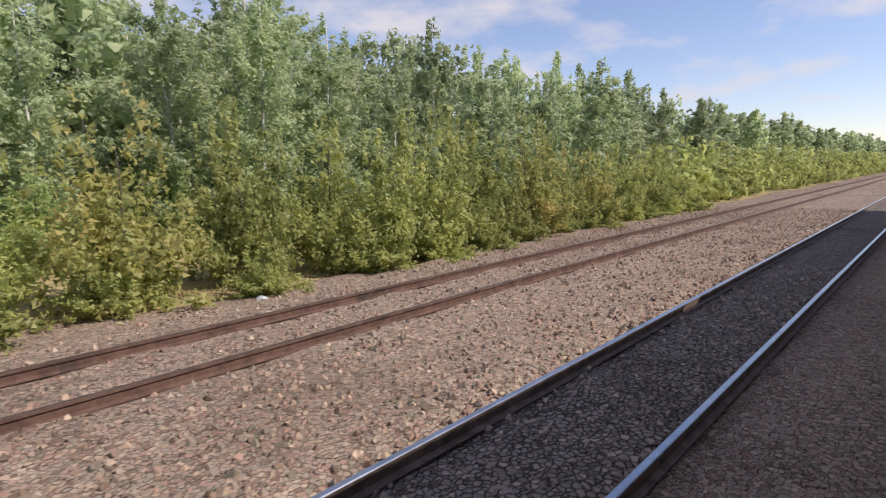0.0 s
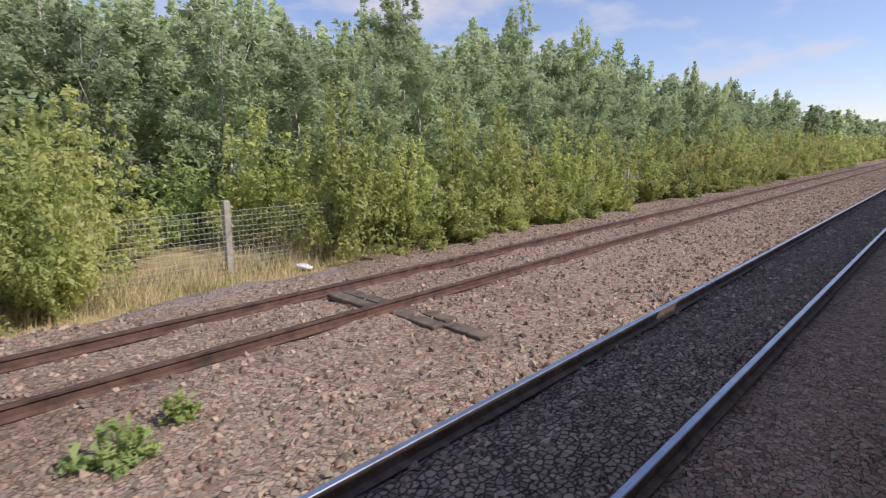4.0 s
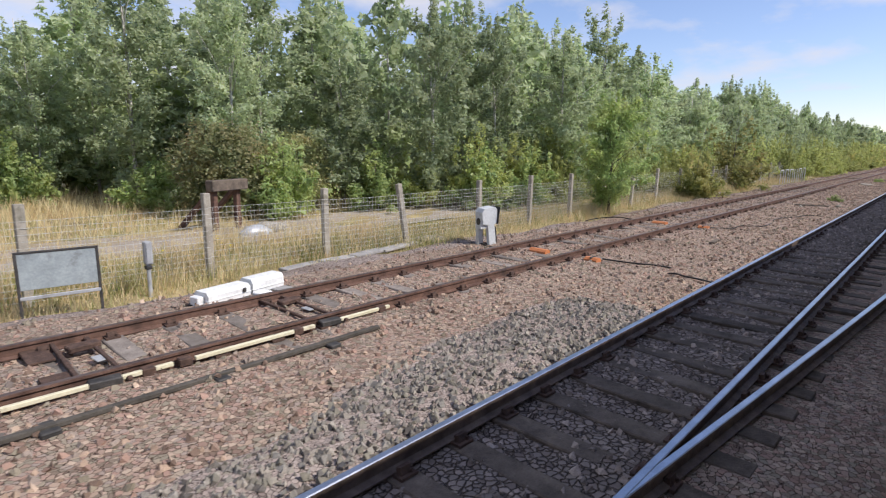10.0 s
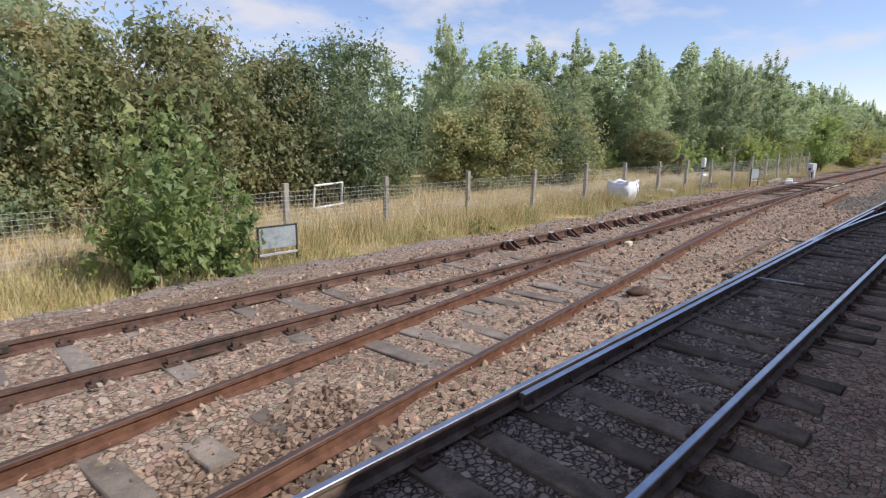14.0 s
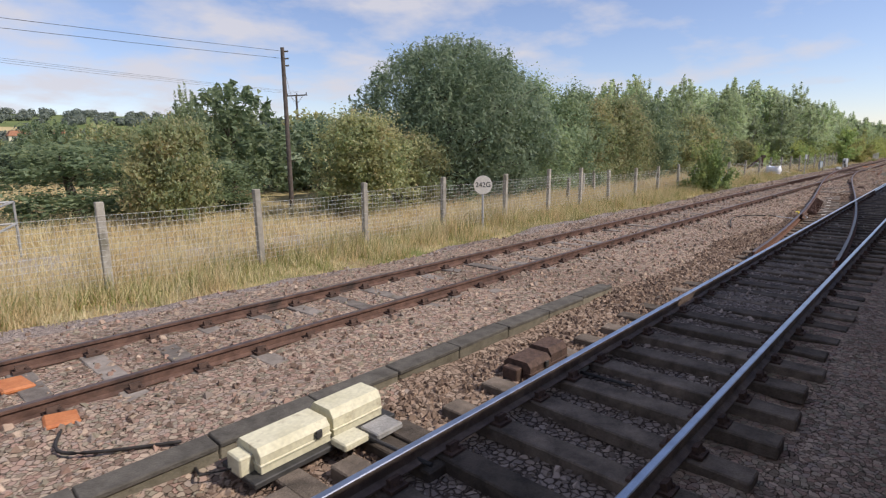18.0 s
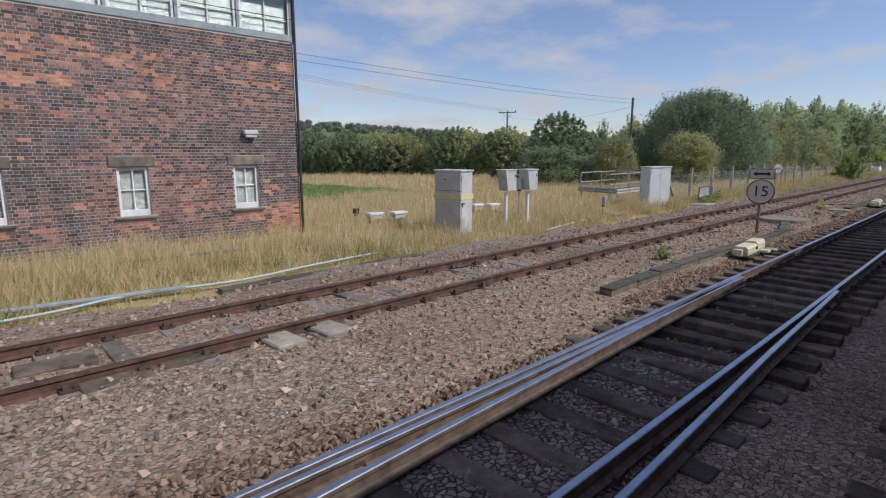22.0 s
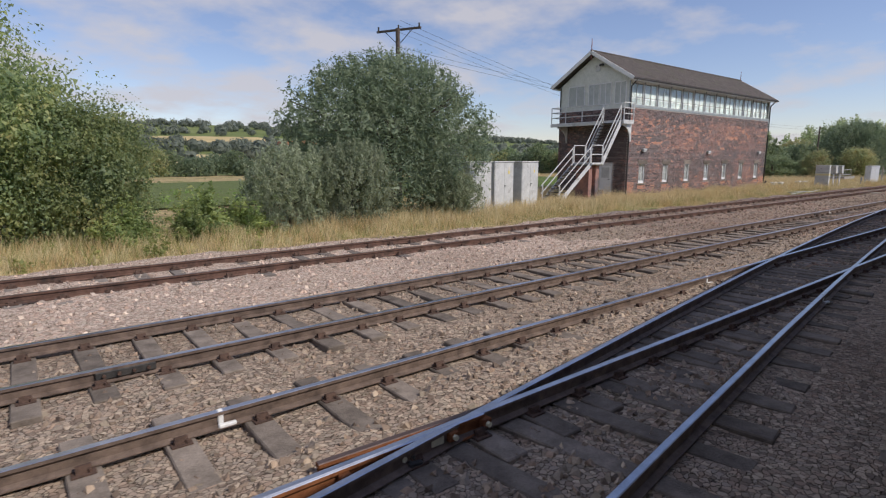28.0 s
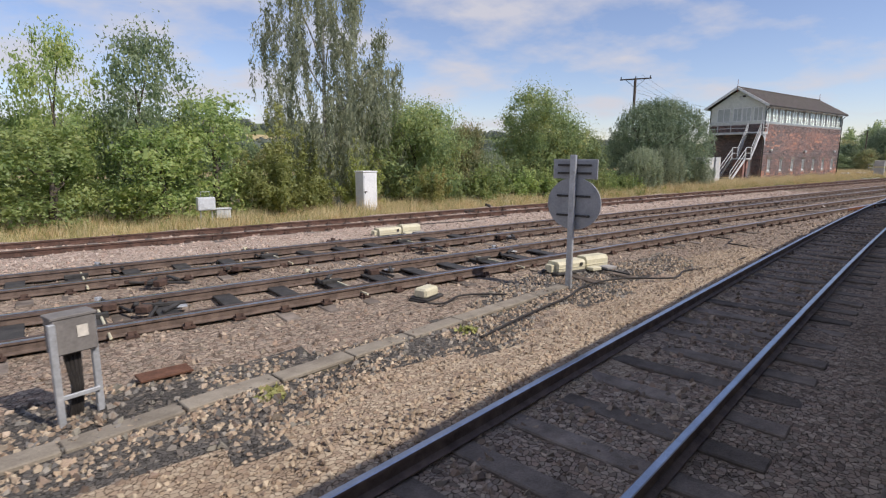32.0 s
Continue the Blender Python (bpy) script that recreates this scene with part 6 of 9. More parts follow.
def wall_with_holes():
    """Mortar body of the front wall, open at each lower window: piers, aprons and spandrels."""
    made = []
    xs = [BX0] + [v for w in WIN for v in (w, w + WW)] + [BX1]
    for k in range(len(xs) - 1):
        a, b = xs[k], xs[k + 1]
        if k % 2 == 0:
            made.append(sb("pier", box((b - a, 0.33, BZ + 0.5), ((a + b) / 2, BY0 + 0.166, BZ / 2 - 0.25)), M_MORTAR))
        else:
            sb("apron", box((b - a, 0.33, WZ0 + 0.5), ((a + b) / 2, BY0 + 0.166, WZ0 / 2 - 0.25)), M_MORTAR)
            sb("spandrel", box((b - a, 0.33, BZ - WZ1), ((a + b) / 2, BY0 + 0.166, (BZ + WZ1) / 2)), M_MORTAR)
    return made[1]


front = wall_with_holes()
end_w = sb("wall", box((0.33, BY1 - BY0 - 0.36, BZ + 0.5), (BX0 + 0.175, (BY0 + BY1) / 2 + 0.17, BZ / 2 - 0.25)), M_MORTAR)
end_e = sb("wall", box((0.33, BY1 - BY0 - 0.36, BZ + 0.5), (BX1 - 0.175, (BY0 + BY1) / 2 + 0.17, BZ / 2 - 0.25)), M_MORTAR)
sb("wall", box((BX1 - BX0 - 0.8, 0.33, BZ + 0.5), ((BX0 + BX1) / 2, BY1 - 0.17, BZ / 2 - 0.25)), M_BRICK_DARK)
sb("floor", box((BX1 - BX0 - 0.7, BY1 - BY0 - 0.7, 0.15), ((BX0 + BX1) / 2, (BY0 + BY1) / 2, BZ - 0.1)), M_OLDWOOD)

# Bricks: stretchers proud of the mortar, courses of 76 mm.
rng = np.random.default_rng(17)
BL, BH, BJ = 0.2215, 0.0695, 0.0125
near_bricks, rest = [], []
unit = box((BL, 0.05, BH), bevel=0.004)
BRICKS = []
for m in (M_BRICK, M_BRICK_NEW, M_BRICK_DARK):
    me = bpy.data.meshes.new("brick"); unit.to_mesh(me); me.materials.append(m); BRICKS.append(me)
unit.free()
vs, fs, mi = [], [], []


def lay(x, y, z, lx, ly, n, kind):
    """One brick of the joined rest: a five-sided block proud of the wall."""
    b = len(vs)
    h = BH / 2
    if n == "y":
        vs.extend([(x - lx / 2, y, z - h), (x + lx / 2, y, z - h), (x + lx / 2, y, z + h), (x - lx / 2, y, z + h), (x - lx / 2, y + 0.03, z - h), (x + lx / 2, y + 0.03, z - h), (x + lx / 2, y + 0.03, z + h), (x - lx / 2, y + 0.03, z + h)])
    else:
        s = 0.03 if n == "-x" else -0.03
        vs.extend([(x, y - ly / 2, z - h), (x, y + ly / 2, z - h), (x, y + ly / 2, z + h), (x, y - ly / 2, z + h), (x + s, y - ly / 2, z - h), (x + s, y + ly / 2, z - h), (x + s, y + ly / 2, z + h), (x + s, y - ly / 2, z + h)])
    fs.extend([(b, b + 1, b + 2, b + 3), (b + 1, b, b + 4, b + 5), (b + 3, b + 2, b + 6, b + 7), (b, b + 3, b + 7, b + 4), (b + 2, b + 1, b + 5, b + 6)])
    mi.extend([kind] * 5)


def tone(x, z, side=False):
    """Which brick: repairs in scattered runs, soot in broad bands, red low down at the ends."""
    v = 1.35 * noise.noise((x * 1.3, z * 3.4, 3.0)) + 0.5 * noise.noise((x * 0.35, z * 0.5, 6.0)) + 0.22 * rng.normal() + (0.12 if 3.0 < z < 5.0 else -0.30)
    course = noise.noise((x * 0.18, round(z / 0.082) * 1.7, 5.0))
    soot = noise.noise((x * 0.22, z * 0.5, 9.0)) + 0.9 * course + (0.45 if z > 5.0 else 0) + (0.30 if z < 2.9 else 0) + (0.6 if side else 0)
    if z < 0.75 and (x < BX0 + 0.9 or x > BX1 - 1.2):
        return 1 if rng.uniform() < 0.7 else 0
    if 0.28 < z < 0.54 and any(w - 0.1 < x < w + WW + 0.1 for w in WIN):
        return 1 if rng.uniform() < 0.7 else 0
    if v > 0.62 and not side:
        return 1
    return 2 if soot + 0.4 * rng.normal() > 0.16 else 0


rows = int((BZ + 0.35) / (BH + BJ))
# English bond: courses of stretchers and of headers in turn, cut at the windows.
for r in range(rows):
    z = -0.33 + (r + 0.5) * (BH + BJ)
    long = BL if r % 2 else BL / 2 - BJ / 2
    x = BX0 + (0 if r % 2 else -0.055)
    while x < BX1 - 0.02:
        a, b = max(x, BX0), min(x + long, BX1)
        x += long + BJ
        for w in WIN:
            m, band = (0.005, WZ0 - 0.02 < z < WZ1 + 0.02), 1.92 < z < 2.22 or 0.53 < z < 0.64
            if m[1] or band:
                lo, hi = (w - 0.172, w + WW + 0.172) if band else (w - m[0], w + WW + m[0])
                if band and z < 1:
                    lo, hi = w - 0.132, w + WW + 0.132
                if lo < b and a < hi:
                    if a < lo:
                        b = lo
                    elif b > hi:
                        a = hi
                    else:
                        a = b
        if b - a < 0.03:
            continue
        k = tone((a + b) / 2, z)
        dep = BY0 - 0.004 + rng.uniform(-0.002, 0.002)
        if -107.5 < a < -104.6 and 2.3 < z < 4.6 and b - a > 0.2 and len(near_bricks) < 290:
            near_bricks.append(((a + b) / 2, dep, z, k))
        else:
            lay((a + b) / 2, dep, z, b - a, 0, "y", k)
    y = BY0 + (0.02 if r % 2 else 0.11)
    while y < BY1 - 0.05:
        b = min(y + BL, BY1)
        if not (16.5 < y + BL and y < 17.45 and z < 2.05):
            # West end mostly dark brick: the shade of that side, put into the colour.
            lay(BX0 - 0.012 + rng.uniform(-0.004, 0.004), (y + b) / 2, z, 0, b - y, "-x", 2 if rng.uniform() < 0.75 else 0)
        lay(BX1 + 0.012, (y + b) / 2, z, 0, b - y, "+x", tone(y, z))
        y += BL + BJ
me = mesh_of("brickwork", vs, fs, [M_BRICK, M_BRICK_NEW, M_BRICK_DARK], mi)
tagged(sb("brickwork", me, None, label="weathered red brick with sooty bands, orange repairs and a shade-darkened end"), kind="stuff")
for x, y, z, k in near_bricks:
    b = part("brick", BRICKS[k], None, front)
    b.matrix_local = pose(x, y + 0.025, z)

# Lower windows: plain sashes, louvre blinds, stone lintels and sills.
for w in WIN:
    c = w + WW / 2
    wd = sb("window", box((WW, 0.05, 0.06), (c, BY0 + 0.10, WZ0 + 0.03), bevel=0.006), M_WHITE)
    for dx in (-WW / 2 + 0.035, WW / 2 - 0.035):
        sb("frame", box((0.085, 0.06, WZ1 - WZ0), (c + dx, BY0 + 0.095, (WZ0 + WZ1) / 2), bevel=0.006), M_WHITE, wd)
    sb("frame", box((WW, 0.06, 0.07), (c, BY0 + 0.092, WZ1 - 0.035), bevel=0.006), M_WHITE, wd)
    sb("frame", box((WW - 0.12, 0.055, 0.11), (c, BY0 + 0.097, WZ0 + 0.11), bevel=0.006), M_WHITE, wd)
    sb("glazing_bar", box((0.028, 0.035, WZ1 - WZ0 - 0.1), (c, BY0 + 0.105, (WZ0 + WZ1) / 2), bevel=0.004), M_WHITE, wd)
    sb("glazing_bar", box((WW - 0.1, 0.035, 0.028), (c, BY0 + 0.108, WZ0 + 0.68), bevel=0.004), M_WHITE, wd)
    lv = bmesh.new()
    for k in range(38):
        box((WW - 0.12, 0.008, 0.032), (c, BY0 + 0.16, WZ0 + 0.08 + k * 0.0302), (38, 0, 0), bm=lv)
    sb("louvre", lv, M_LOUVRE, wd, "white slatted blind")
    pane = sb("pane", box((WW - 0.1, 0.006, WZ1 - WZ0 - 0.1), (c, BY0 + 0.125, (WZ0 + WZ1) / 2)), M_GLASS, wd)
    pane.visible_shadow = False
    sb("lintel", box((WW + 0.34, 0.14, 0.27), (c, BY0 + 0.03, 2.065), bevel=0.012), M_STONE, wd, "sooty stone lintel")
    sb("sill", box((WW + 0.26, 0.2, 0.06), (c, BY0 + 0.01, 0.60), bevel=0.01), M_STONE, wd)
for x, z in ((-108.06, 2.87), (-98.95, 2.80), (-89.67, 2.84)):
    lp = sb("wall_lamp", box((0.42, 0.18, 0.13), (x, BY0 - 0.1, z + 0.04), bevel=0.02), M_CABINET, label="pale bulkhead lamp with ribbed diffuser")
    sb("diffuser", box((0.34, 0.13, 0.10), (x, BY0 - 0.1, z - 0.07), bevel=0.02), M_CABINET_GREY, lp)
    sb("bracket", box((0.12, 0.07, 0.14), (x, BY0 - 0.03, z), bevel=0.01), M_DARKSTEEL, lp)

# Upper floor: boarded band, sashes with pale blinds, boarded gable.
sb("sill_band", box((BX1 - BX0 + 0.12, 0.12, 0.2), ((BX0 + BX1) / 2, BY0 + 0.03, BZ + 0.1), bevel=0.012), M_GREYBLUE, label="blue-grey boarded band under the windows")
sb("head_band", box((BX1 - BX0 + 0.06, 0.1, 0.14), ((BX0 + BX1) / 2, BY0 + 0.06, 7.32), bevel=0.01), M_WHITE)
N = 13
step = (BX1 - BX0) / N
for k in range(N):
    a = BX0 + k * step
    c = a + step / 2
    lights = 2
    s = sb("sash_window", box((step - 0.10, 0.06, 0.07), (c, BY0 + 0.08, 5.79), bevel=0.006), M_WHITE)
    sb("frame", box((step - 0.10, 0.06, 0.07), (c, BY0 + 0.08, 7.215), bevel=0.006), M_WHITE, s)
    for dx in (-step / 2 + 0.085, step / 2 - 0.085):
        sb("frame", box((0.07, 0.06, 1.36), (c + dx, BY0 + 0.08, 6.5), bevel=0.006), M_WHITE, s)
    for j in range(1, lights):
        sb("glazing_bar", box((0.035, 0.04, 1.36), (a + 0.05 + (step - 0.1) * j / lights, BY0 + 0.085, 6.5), bevel=0.004), M_WHITE, s)
    sb("glazing_bar", box((step - 0.24, 0.035, 0.03), (c, BY0 + 0.09, 6.22), bevel=0.004), M_WHITE, s)
    p = sb("pane", box((step - 0.22, 0.006, 1.34), (c, BY0 + 0.105, 6.5)), M_GLASS, s)
    p.visible_shadow = False
    sb("blind", box((step - 0.2, 0.012, 1.34), (c, BY0 + 0.135, 6.5), (0, 0, 0)), M_BLIND, s, "pale drawn blind")
    sb("mullion", box((0.09, 0.09, 1.6), (a, BY0 + 0.05, 6.52), bevel=0.01), M_GREYBLUE)
sb("rail_bar", rod((BX0, BY0 - 0.1, 6.26), (BX1, BY0 - 0.1, 6.26), 0.012), M_DARKSTEEL, label="thin cleaning rail across the windows")
sb("corner_post", box((0.12, 0.12, 1.85), (BX1 - 0.02, BY0 + 0.04, 6.5), bevel=0.01), M_GREYBLUE)
for gx, ex in ((BX0 + 0.06, -1), (BX1 - 0.06, 1)):
    gable = [(-2.9, 5.62), (2.9, 5.62), (2.9, 7.35), (0, 9.2), (-2.9, 7.35)]
    sb("gable_wall", prism(gable, 0.12, m=pose(gx + 0.06, 18.3, 0, 0, 0, 90)), M_GABLE, label="cream-grey boarded gable")
sb("wall", box((BX1 - BX0, 0.12, 1.75), ((BX0 + BX1) / 2, BY1 - 0.06, 6.5)), M_GABLE)
for j, (y0, y1) in enumerate(((15.7, 16.6), (16.85, 17.75), (17.8, 18.7), (19.0, 20.4))):
    gw = sb("gable_window", box((0.05, y1 - y0, 0.06), (BX0 - 0.03, (y0 + y1) / 2, 5.92), bevel=0.005), M_WHITE)
    for yy in (y0 + 0.03, (y0 + y1) / 2, y1 - 0.03):
        sb("frame", box((0.05, 0.05, 1.42), (BX0 - 0.03, yy, 6.6), bevel=0.005), M_WHITE, gw)
    sb("frame", box((0.05, y1 - y0, 0.06), (BX0 - 0.03, (y0 + y1) / 2, 7.3), bevel=0.005), M_WHITE, gw)
    sb("blind", box((0.012, y1 - y0 - 0.06, 1.35), (BX0 - 0.012, (y0 + y1) / 2, 6.6)), M_BLIND, gw, "pale drawn blind")
sb("vent", box((0.05, 0.35, 0.4), (BX0 - 0.04, 18.0, 8.35), bevel=0.01), M_CABINET_GREY, label="small grey vent in the gable")
sb("flood_lamp", box((0.16, 0.3, 0.14), (BX0 - 0.22, 17.6, 8.5), (0, 20, 0), 0.02), M_DARKSTEEL, label="small floodlight under the gable")

# Roof: two slopes of felted slate courses, barge boards, gutters, finials.
RX0, RX1, RZ, RE = BX0 - 0.45, BX1 + 0.45, 9.42, 7.38
for side, y0 in ((-1, BY0 - 0.45), (1, BY1 + 0.45)):
    slope = sb("roof", prism([(0, 0), (RX1 - RX0, 0), (RX1 - RX0, 0.07), (0, 0.07)], math.hypot(18.3 - y0, RZ - RE), m=pose(RX0, y0, RE) @ pose(0, 0, 0, 0, 0, 0) @ Matrix.Rotation(math.atan2(RZ - RE, 18.3 - y0) if side < 0 else math.pi - math.atan2(RZ - RE, y0 - 18.3), 4, "X")), M_SLATE, label="brown felted slope of the roof")
    if side < 0:
        L = math.hypot(18.3 - y0, RZ - RE)
        ang = math.atan2(RZ - RE, 18.3 - y0)
        for k in range(1, 16):
            f = k / 16
            sb("slate_course", box((RX1 - RX0, 0.03, 0.012), ((RX0 + RX1) / 2, y0 + (18.3 - y0) * f - 0.07 * math.sin(ang), RE + (RZ - RE) * f + 0.07 * math.cos(ang)), (math.degrees(ang), 0, 0)), M_SLATE, slope)
    sb("gutter", box((RX1 - RX0 + 0.06, 0.11, 0.09), ((RX0 + RX1) / 2, y0 + side * 0.03, RE - 0.03), bevel=0.02), M_DARKSTEEL, label="black gutter along the eaves")
    sb("fascia", box((RX1 - RX0, 0.04, 0.17), ((RX0 + RX1) / 2, y0 - side * 0.06, RE - 0.07), bevel=0.005), M_WHITE, label="white fascia board")
sb("ridge", rod((RX0, 18.3, RZ + 0.06), (RX1, 18.3, RZ + 0.06), 0.09), M_SLATE)
for gx in (RX0, RX1 - 0.06):
    for y0 in (BY0 - 0.45, BY1 + 0.45):
        dy, dz = 18.3 - y0, RZ - RE
        L = math.hypot(dy, dz)
        a = math.degrees(math.atan2(dz, dy))
        sb("barge_board", box((0.06, L, 0.24), (gx + 0.03 - (0.04 if gx == RX0 else -0.04), (y0 + 18.3) / 2, (RE + RZ) / 2 - 0.03), (a, 0, 0), 0.008), M_WHITE, label="white barge board on the gable")
    sb("finial", rod((gx + 0.03, 18.3, RZ - 0.5), (gx + 0.03, 18.3, RZ + 0.85), 0.045, r2=0.02), M_RED, label="slim faded red finial")
for x, y in ((BX0 - 0.04, BY0 - 0.06), (BX1 + 0.04, BY0 - 0.06)):
    dp = rod((x, y, -0.3), (x, y, 6.9), 0.045)
    rod((x, y, 6.9), (x, y - 0.38, 7.3), 0.045, dp)
    sb("downpipe", dp, M_DARKSTEEL, label="black downpipe at the corner")

# Ground-floor door in the end wall.
door = sb("door", box((0.05, 0.84, 1.98), (BX0 - 0.02, 17.0, 0.85), bevel=0.006), M_WHITE, label="pale grey painted door")
for yy in (16.54, 17.46):
    sb("door_frame", box((0.10, 0.07, 2.08), (BX0 - 0.02, yy, 0.9), bevel=0.006), M_WHITE, door)
sb("door_frame", box((0.10, 0.98, 0.07), (BX0 - 0.02, 17.0, 1.93), bevel=0.006), M_WHITE, door)
sb("door_panel", box((0.02, 0.6, 0.7), (BX0 - 0.05, 17.0, 1.35), bevel=0.005), M_CABINET_GREY, door)
sb("handle", box((0.06, 0.12, 0.03), (BX0 - 0.07, 16.7, 0.9), bevel=0.006), M_DARKSTEEL, door)
sb("name_plate", box((0.02, 0.34, 0.1), (BX0 - 0.03, 17.05, 2.35), bevel=0.004), M_SIGN_WHITE, label="small white plate above the door")

# Balcony and stairs in pale painted steel.
FL = 4.74
st = thing("outside_staircase", (BX0 - 0.1, BY0, -0.35), "pale grey steel staircase with landing and handrails", "staircase")


def sp(name, bm, mat=None, label="", parent=None):
    ob = part(name, bm, mat or M_STEELWHITE, parent or st, label)
    ob.matrix_local = Matrix.Translation((BX0 - 0.1, BY0, -0.35)).inverted()
    return ob


sp("landing_floor", box((1.15, 6.0, 0.08), (BX0 - 0.62, 18.0, FL - 0.04), bevel=0.01))
sp("landing_beam", box((0.07, 6.0, 0.22), (BX0 - 1.18, 18.0, FL - 0.13), bevel=0.01))
sp("landing_beam", box((1.1, 0.07, 0.22), (BX0 - 0.62, 15.05, FL - 0.13), bevel=0.01))
for y in (15.2, 20.4):
    br = [(-1.1, -0.02), (0, -0.02), (0, -1.15), (-0.1, -1.15), (-0.18, -0.7), (-0.42, -0.36), (-0.75, -0.17), (-1.1, -0.12)]
    sp("bracket", prism(br, 0.06, m=pose(BX0 - 0.02, y, FL - 0.2)), label="curved steel bracket")
for y in (15.05, 16.7, 18.3, 19.7, 20.95):
    sp("baluster", box((0.05, 0.05, 1.08), (BX0 - 1.16, y, FL + 0.54), bevel=0.006))
for z in (0.4, 0.75, 1.08):
    sp("guard_rail", box((0.045, 4.3, 0.055), (BX0 - 1.16, 18.82, FL + z), bevel=0.008))
    sp("guard_rail", box((1.15, 0.045, 0.055), (BX0 - 0.6, 20.95, FL + z), bevel=0.008))
    sp("guard_rail", box((1.15, 0.045, 0.055), (BX0 - 0.6, 15.05, FL + z), bevel=0.008))
sp("baluster", box((0.05, 0.05, 1.08), (BX0 - 0.08, 15.05, FL + 0.54), bevel=0.006))
SW0, SW1 = 15.2, 16.5
ML = 2.05
MX0, MX1 = -114.05, -112.95
flights = ((BX0 - 1.2, FL, MX1, ML), (MX0, ML, -117.05, -0.3))
for x0, z0, x1, z1 in flights:
    L = math.hypot(x1 - x0, z1 - z0)
    a = math.degrees(math.atan2(z0 - z1, x0 - x1))
    for y in (SW0, SW1):
        sp("stringer", box((L + 0.1, 0.05, 0.26), ((x0 + x1) / 2, y, (z0 + z1) / 2 - 0.08), (0, -a, 0), 0.008))
        for h in (0.5, 0.98):
            sp("handrail", box((L, 0.05, 0.06), ((x0 + x1) / 2, y, (z0 + z1) / 2 + h), (0, -a, 0), 0.01))
        for f in (0.04, 0.96):
            sp("baluster", box((0.06, 0.05, 1.1), (x0 + (x1 - x0) * f, y, z0 + (z1 - z0) * f + 0.45), bevel=0.006))
    n = round((z0 - z1) / 0.19)
    for k in range(1, n):
        f = k / n
        sp("tread", box((0.26, SW1 - SW0 - 0.05, 0.04), (x0 + (x1 - x0) * f, (SW0 + SW1) / 2, z0 + (z1 - z0) * f), bevel=0.006), M_DARKSTEEL, "dark grey step tread")
sp("half_landing", box((MX1 - MX0 + 0.15, SW1 - SW0 + 0.2, 0.12), ((MX0 + MX1) / 2, (SW0 + SW1) / 2, ML - 0.06), bevel=0.012))
for y in (SW0, SW1):
    for x in (MX0, MX1):
        sp("baluster", box((0.06, 0.05, 1.08), (x, y, ML + 0.54), bevel=0.006))
    for z in (0.5, 1.06):
        sp("guard_rail", box((MX1 - MX0, 0.045, 0.055), ((MX0 + MX1) / 2, y, ML + z), bevel=0.008))
for x in (MX0 + 0.2, MX1 - 0.2):
    sp("brick_pier", box((0.34, 1.0, 2.3), (x, 15.85, 0.8), bevel=0.012), M_BRICK, "red brick pier under the half landing")
    sp("pier_cap", box((0.42, 1.12, 0.08), (x, 15.85, ML - 0.165), bevel=0.01), M_CONCRETE)
pal = thing("old_pallets", (-113.2, 15.1, -0.3), "broken grey timber pallets leaning on a pier", "pallet")
for k in range(5):
    part("slat", box((0.09, 0.02, 0.75), (-0.3 + 0.14 * k, 0, 0.32), (14, 0, random.uniform(-6, 6)), 0.004), M_OLDWOOD, pal)
for z in (0.12, 0.5):
    part("batten", box((0.75, 0.03, 0.07), (0, 0.02, z), (14, 0, 0), 0.004), M_OLDWOOD, pal)
# ---- things beside the line ----
def lump(name, at, size, material, label, category, seed, group="", flat=0.7):
    """A rough stone or sack: a dented ball."""
    g = np.random.default_rng(seed)
    bm = bmesh.new()
    bmesh.ops.create_icosphere(bm, subdivisions=3, radius=1.0)
    for v in bm.verts:
        k = 1 + 0.22 * noise.noise(v.co * 1.6 + Vector((seed, 0, 0))) + 0.08 * noise.noise(v.co * 5 + Vector((0, seed, 0)))
        v.co = Vector((v.co.x * size[0], v.co.y * size[1], max(v.co.z, -flat) * size[2])) * k
    ob = part(name, bm, material, None, smooth=True)
    ob.matrix_world = pose(*at, 0, 0, float(g.uniform(0, 360)))
    return tagged(ob, label, category, group)


def cable(name, points, r, label, material=None):
    """A cable lying along points, smoothed."""
    pts = []
    for k in range(len(points) - 1):
        p0, p1, p2, p3 = (Vector(points[max(0, min(len(points) - 1, k + o))]) for o in (-1, 0, 1, 2))
        for j in range(6):
            t = j / 6
            pts.append(0.5 * (2 * p1 + (p2 - p0) * t + (2 * p0 - 5 * p1 + 4 * p2 - p3) * t * t + (3 * p1 - p0 - 3 * p2 + p3) * t**3))
    pts.append(Vector(points[-1]))
    ob = part(name, mesh_of(name, *tube(pts, [r] * len(pts), 7), material or M_CABLE, smooth=True), None, None)
    return tagged(ob, label, "cable", "cables on the ballast")


def cover(x, y, r, label, z=-0.1, deep=0.14):
    t = thing("manhole_cover", (x, y, z - deep), label, "manhole cover", "round covers")
    bm = rod((0, 0, -0.15), (0, 0, deep), r, sides=40)
    bmesh.ops.bevel(bm, geom=[e for e in bm.edges if abs(e.verts[0].co.z - e.verts[1].co.z) < 1e-4 and e.verts[0].co.z > 0], offset=0.015, segments=2, affect="EDGES")
    part("ring", bm, M_TROUGH_OLD, t)
    part("lid", rod((0, 0, deep - 0.01), (0, 0, deep + 0.012), r * 0.93, sides=40), M_TROUGH_OLD, t)
    part("lifting_eye", box((0.1, 0.03, 0.012), (r * 0.5, 0, deep + 0.016), bevel=0.004), M_DARKSTEEL, t)
    return t


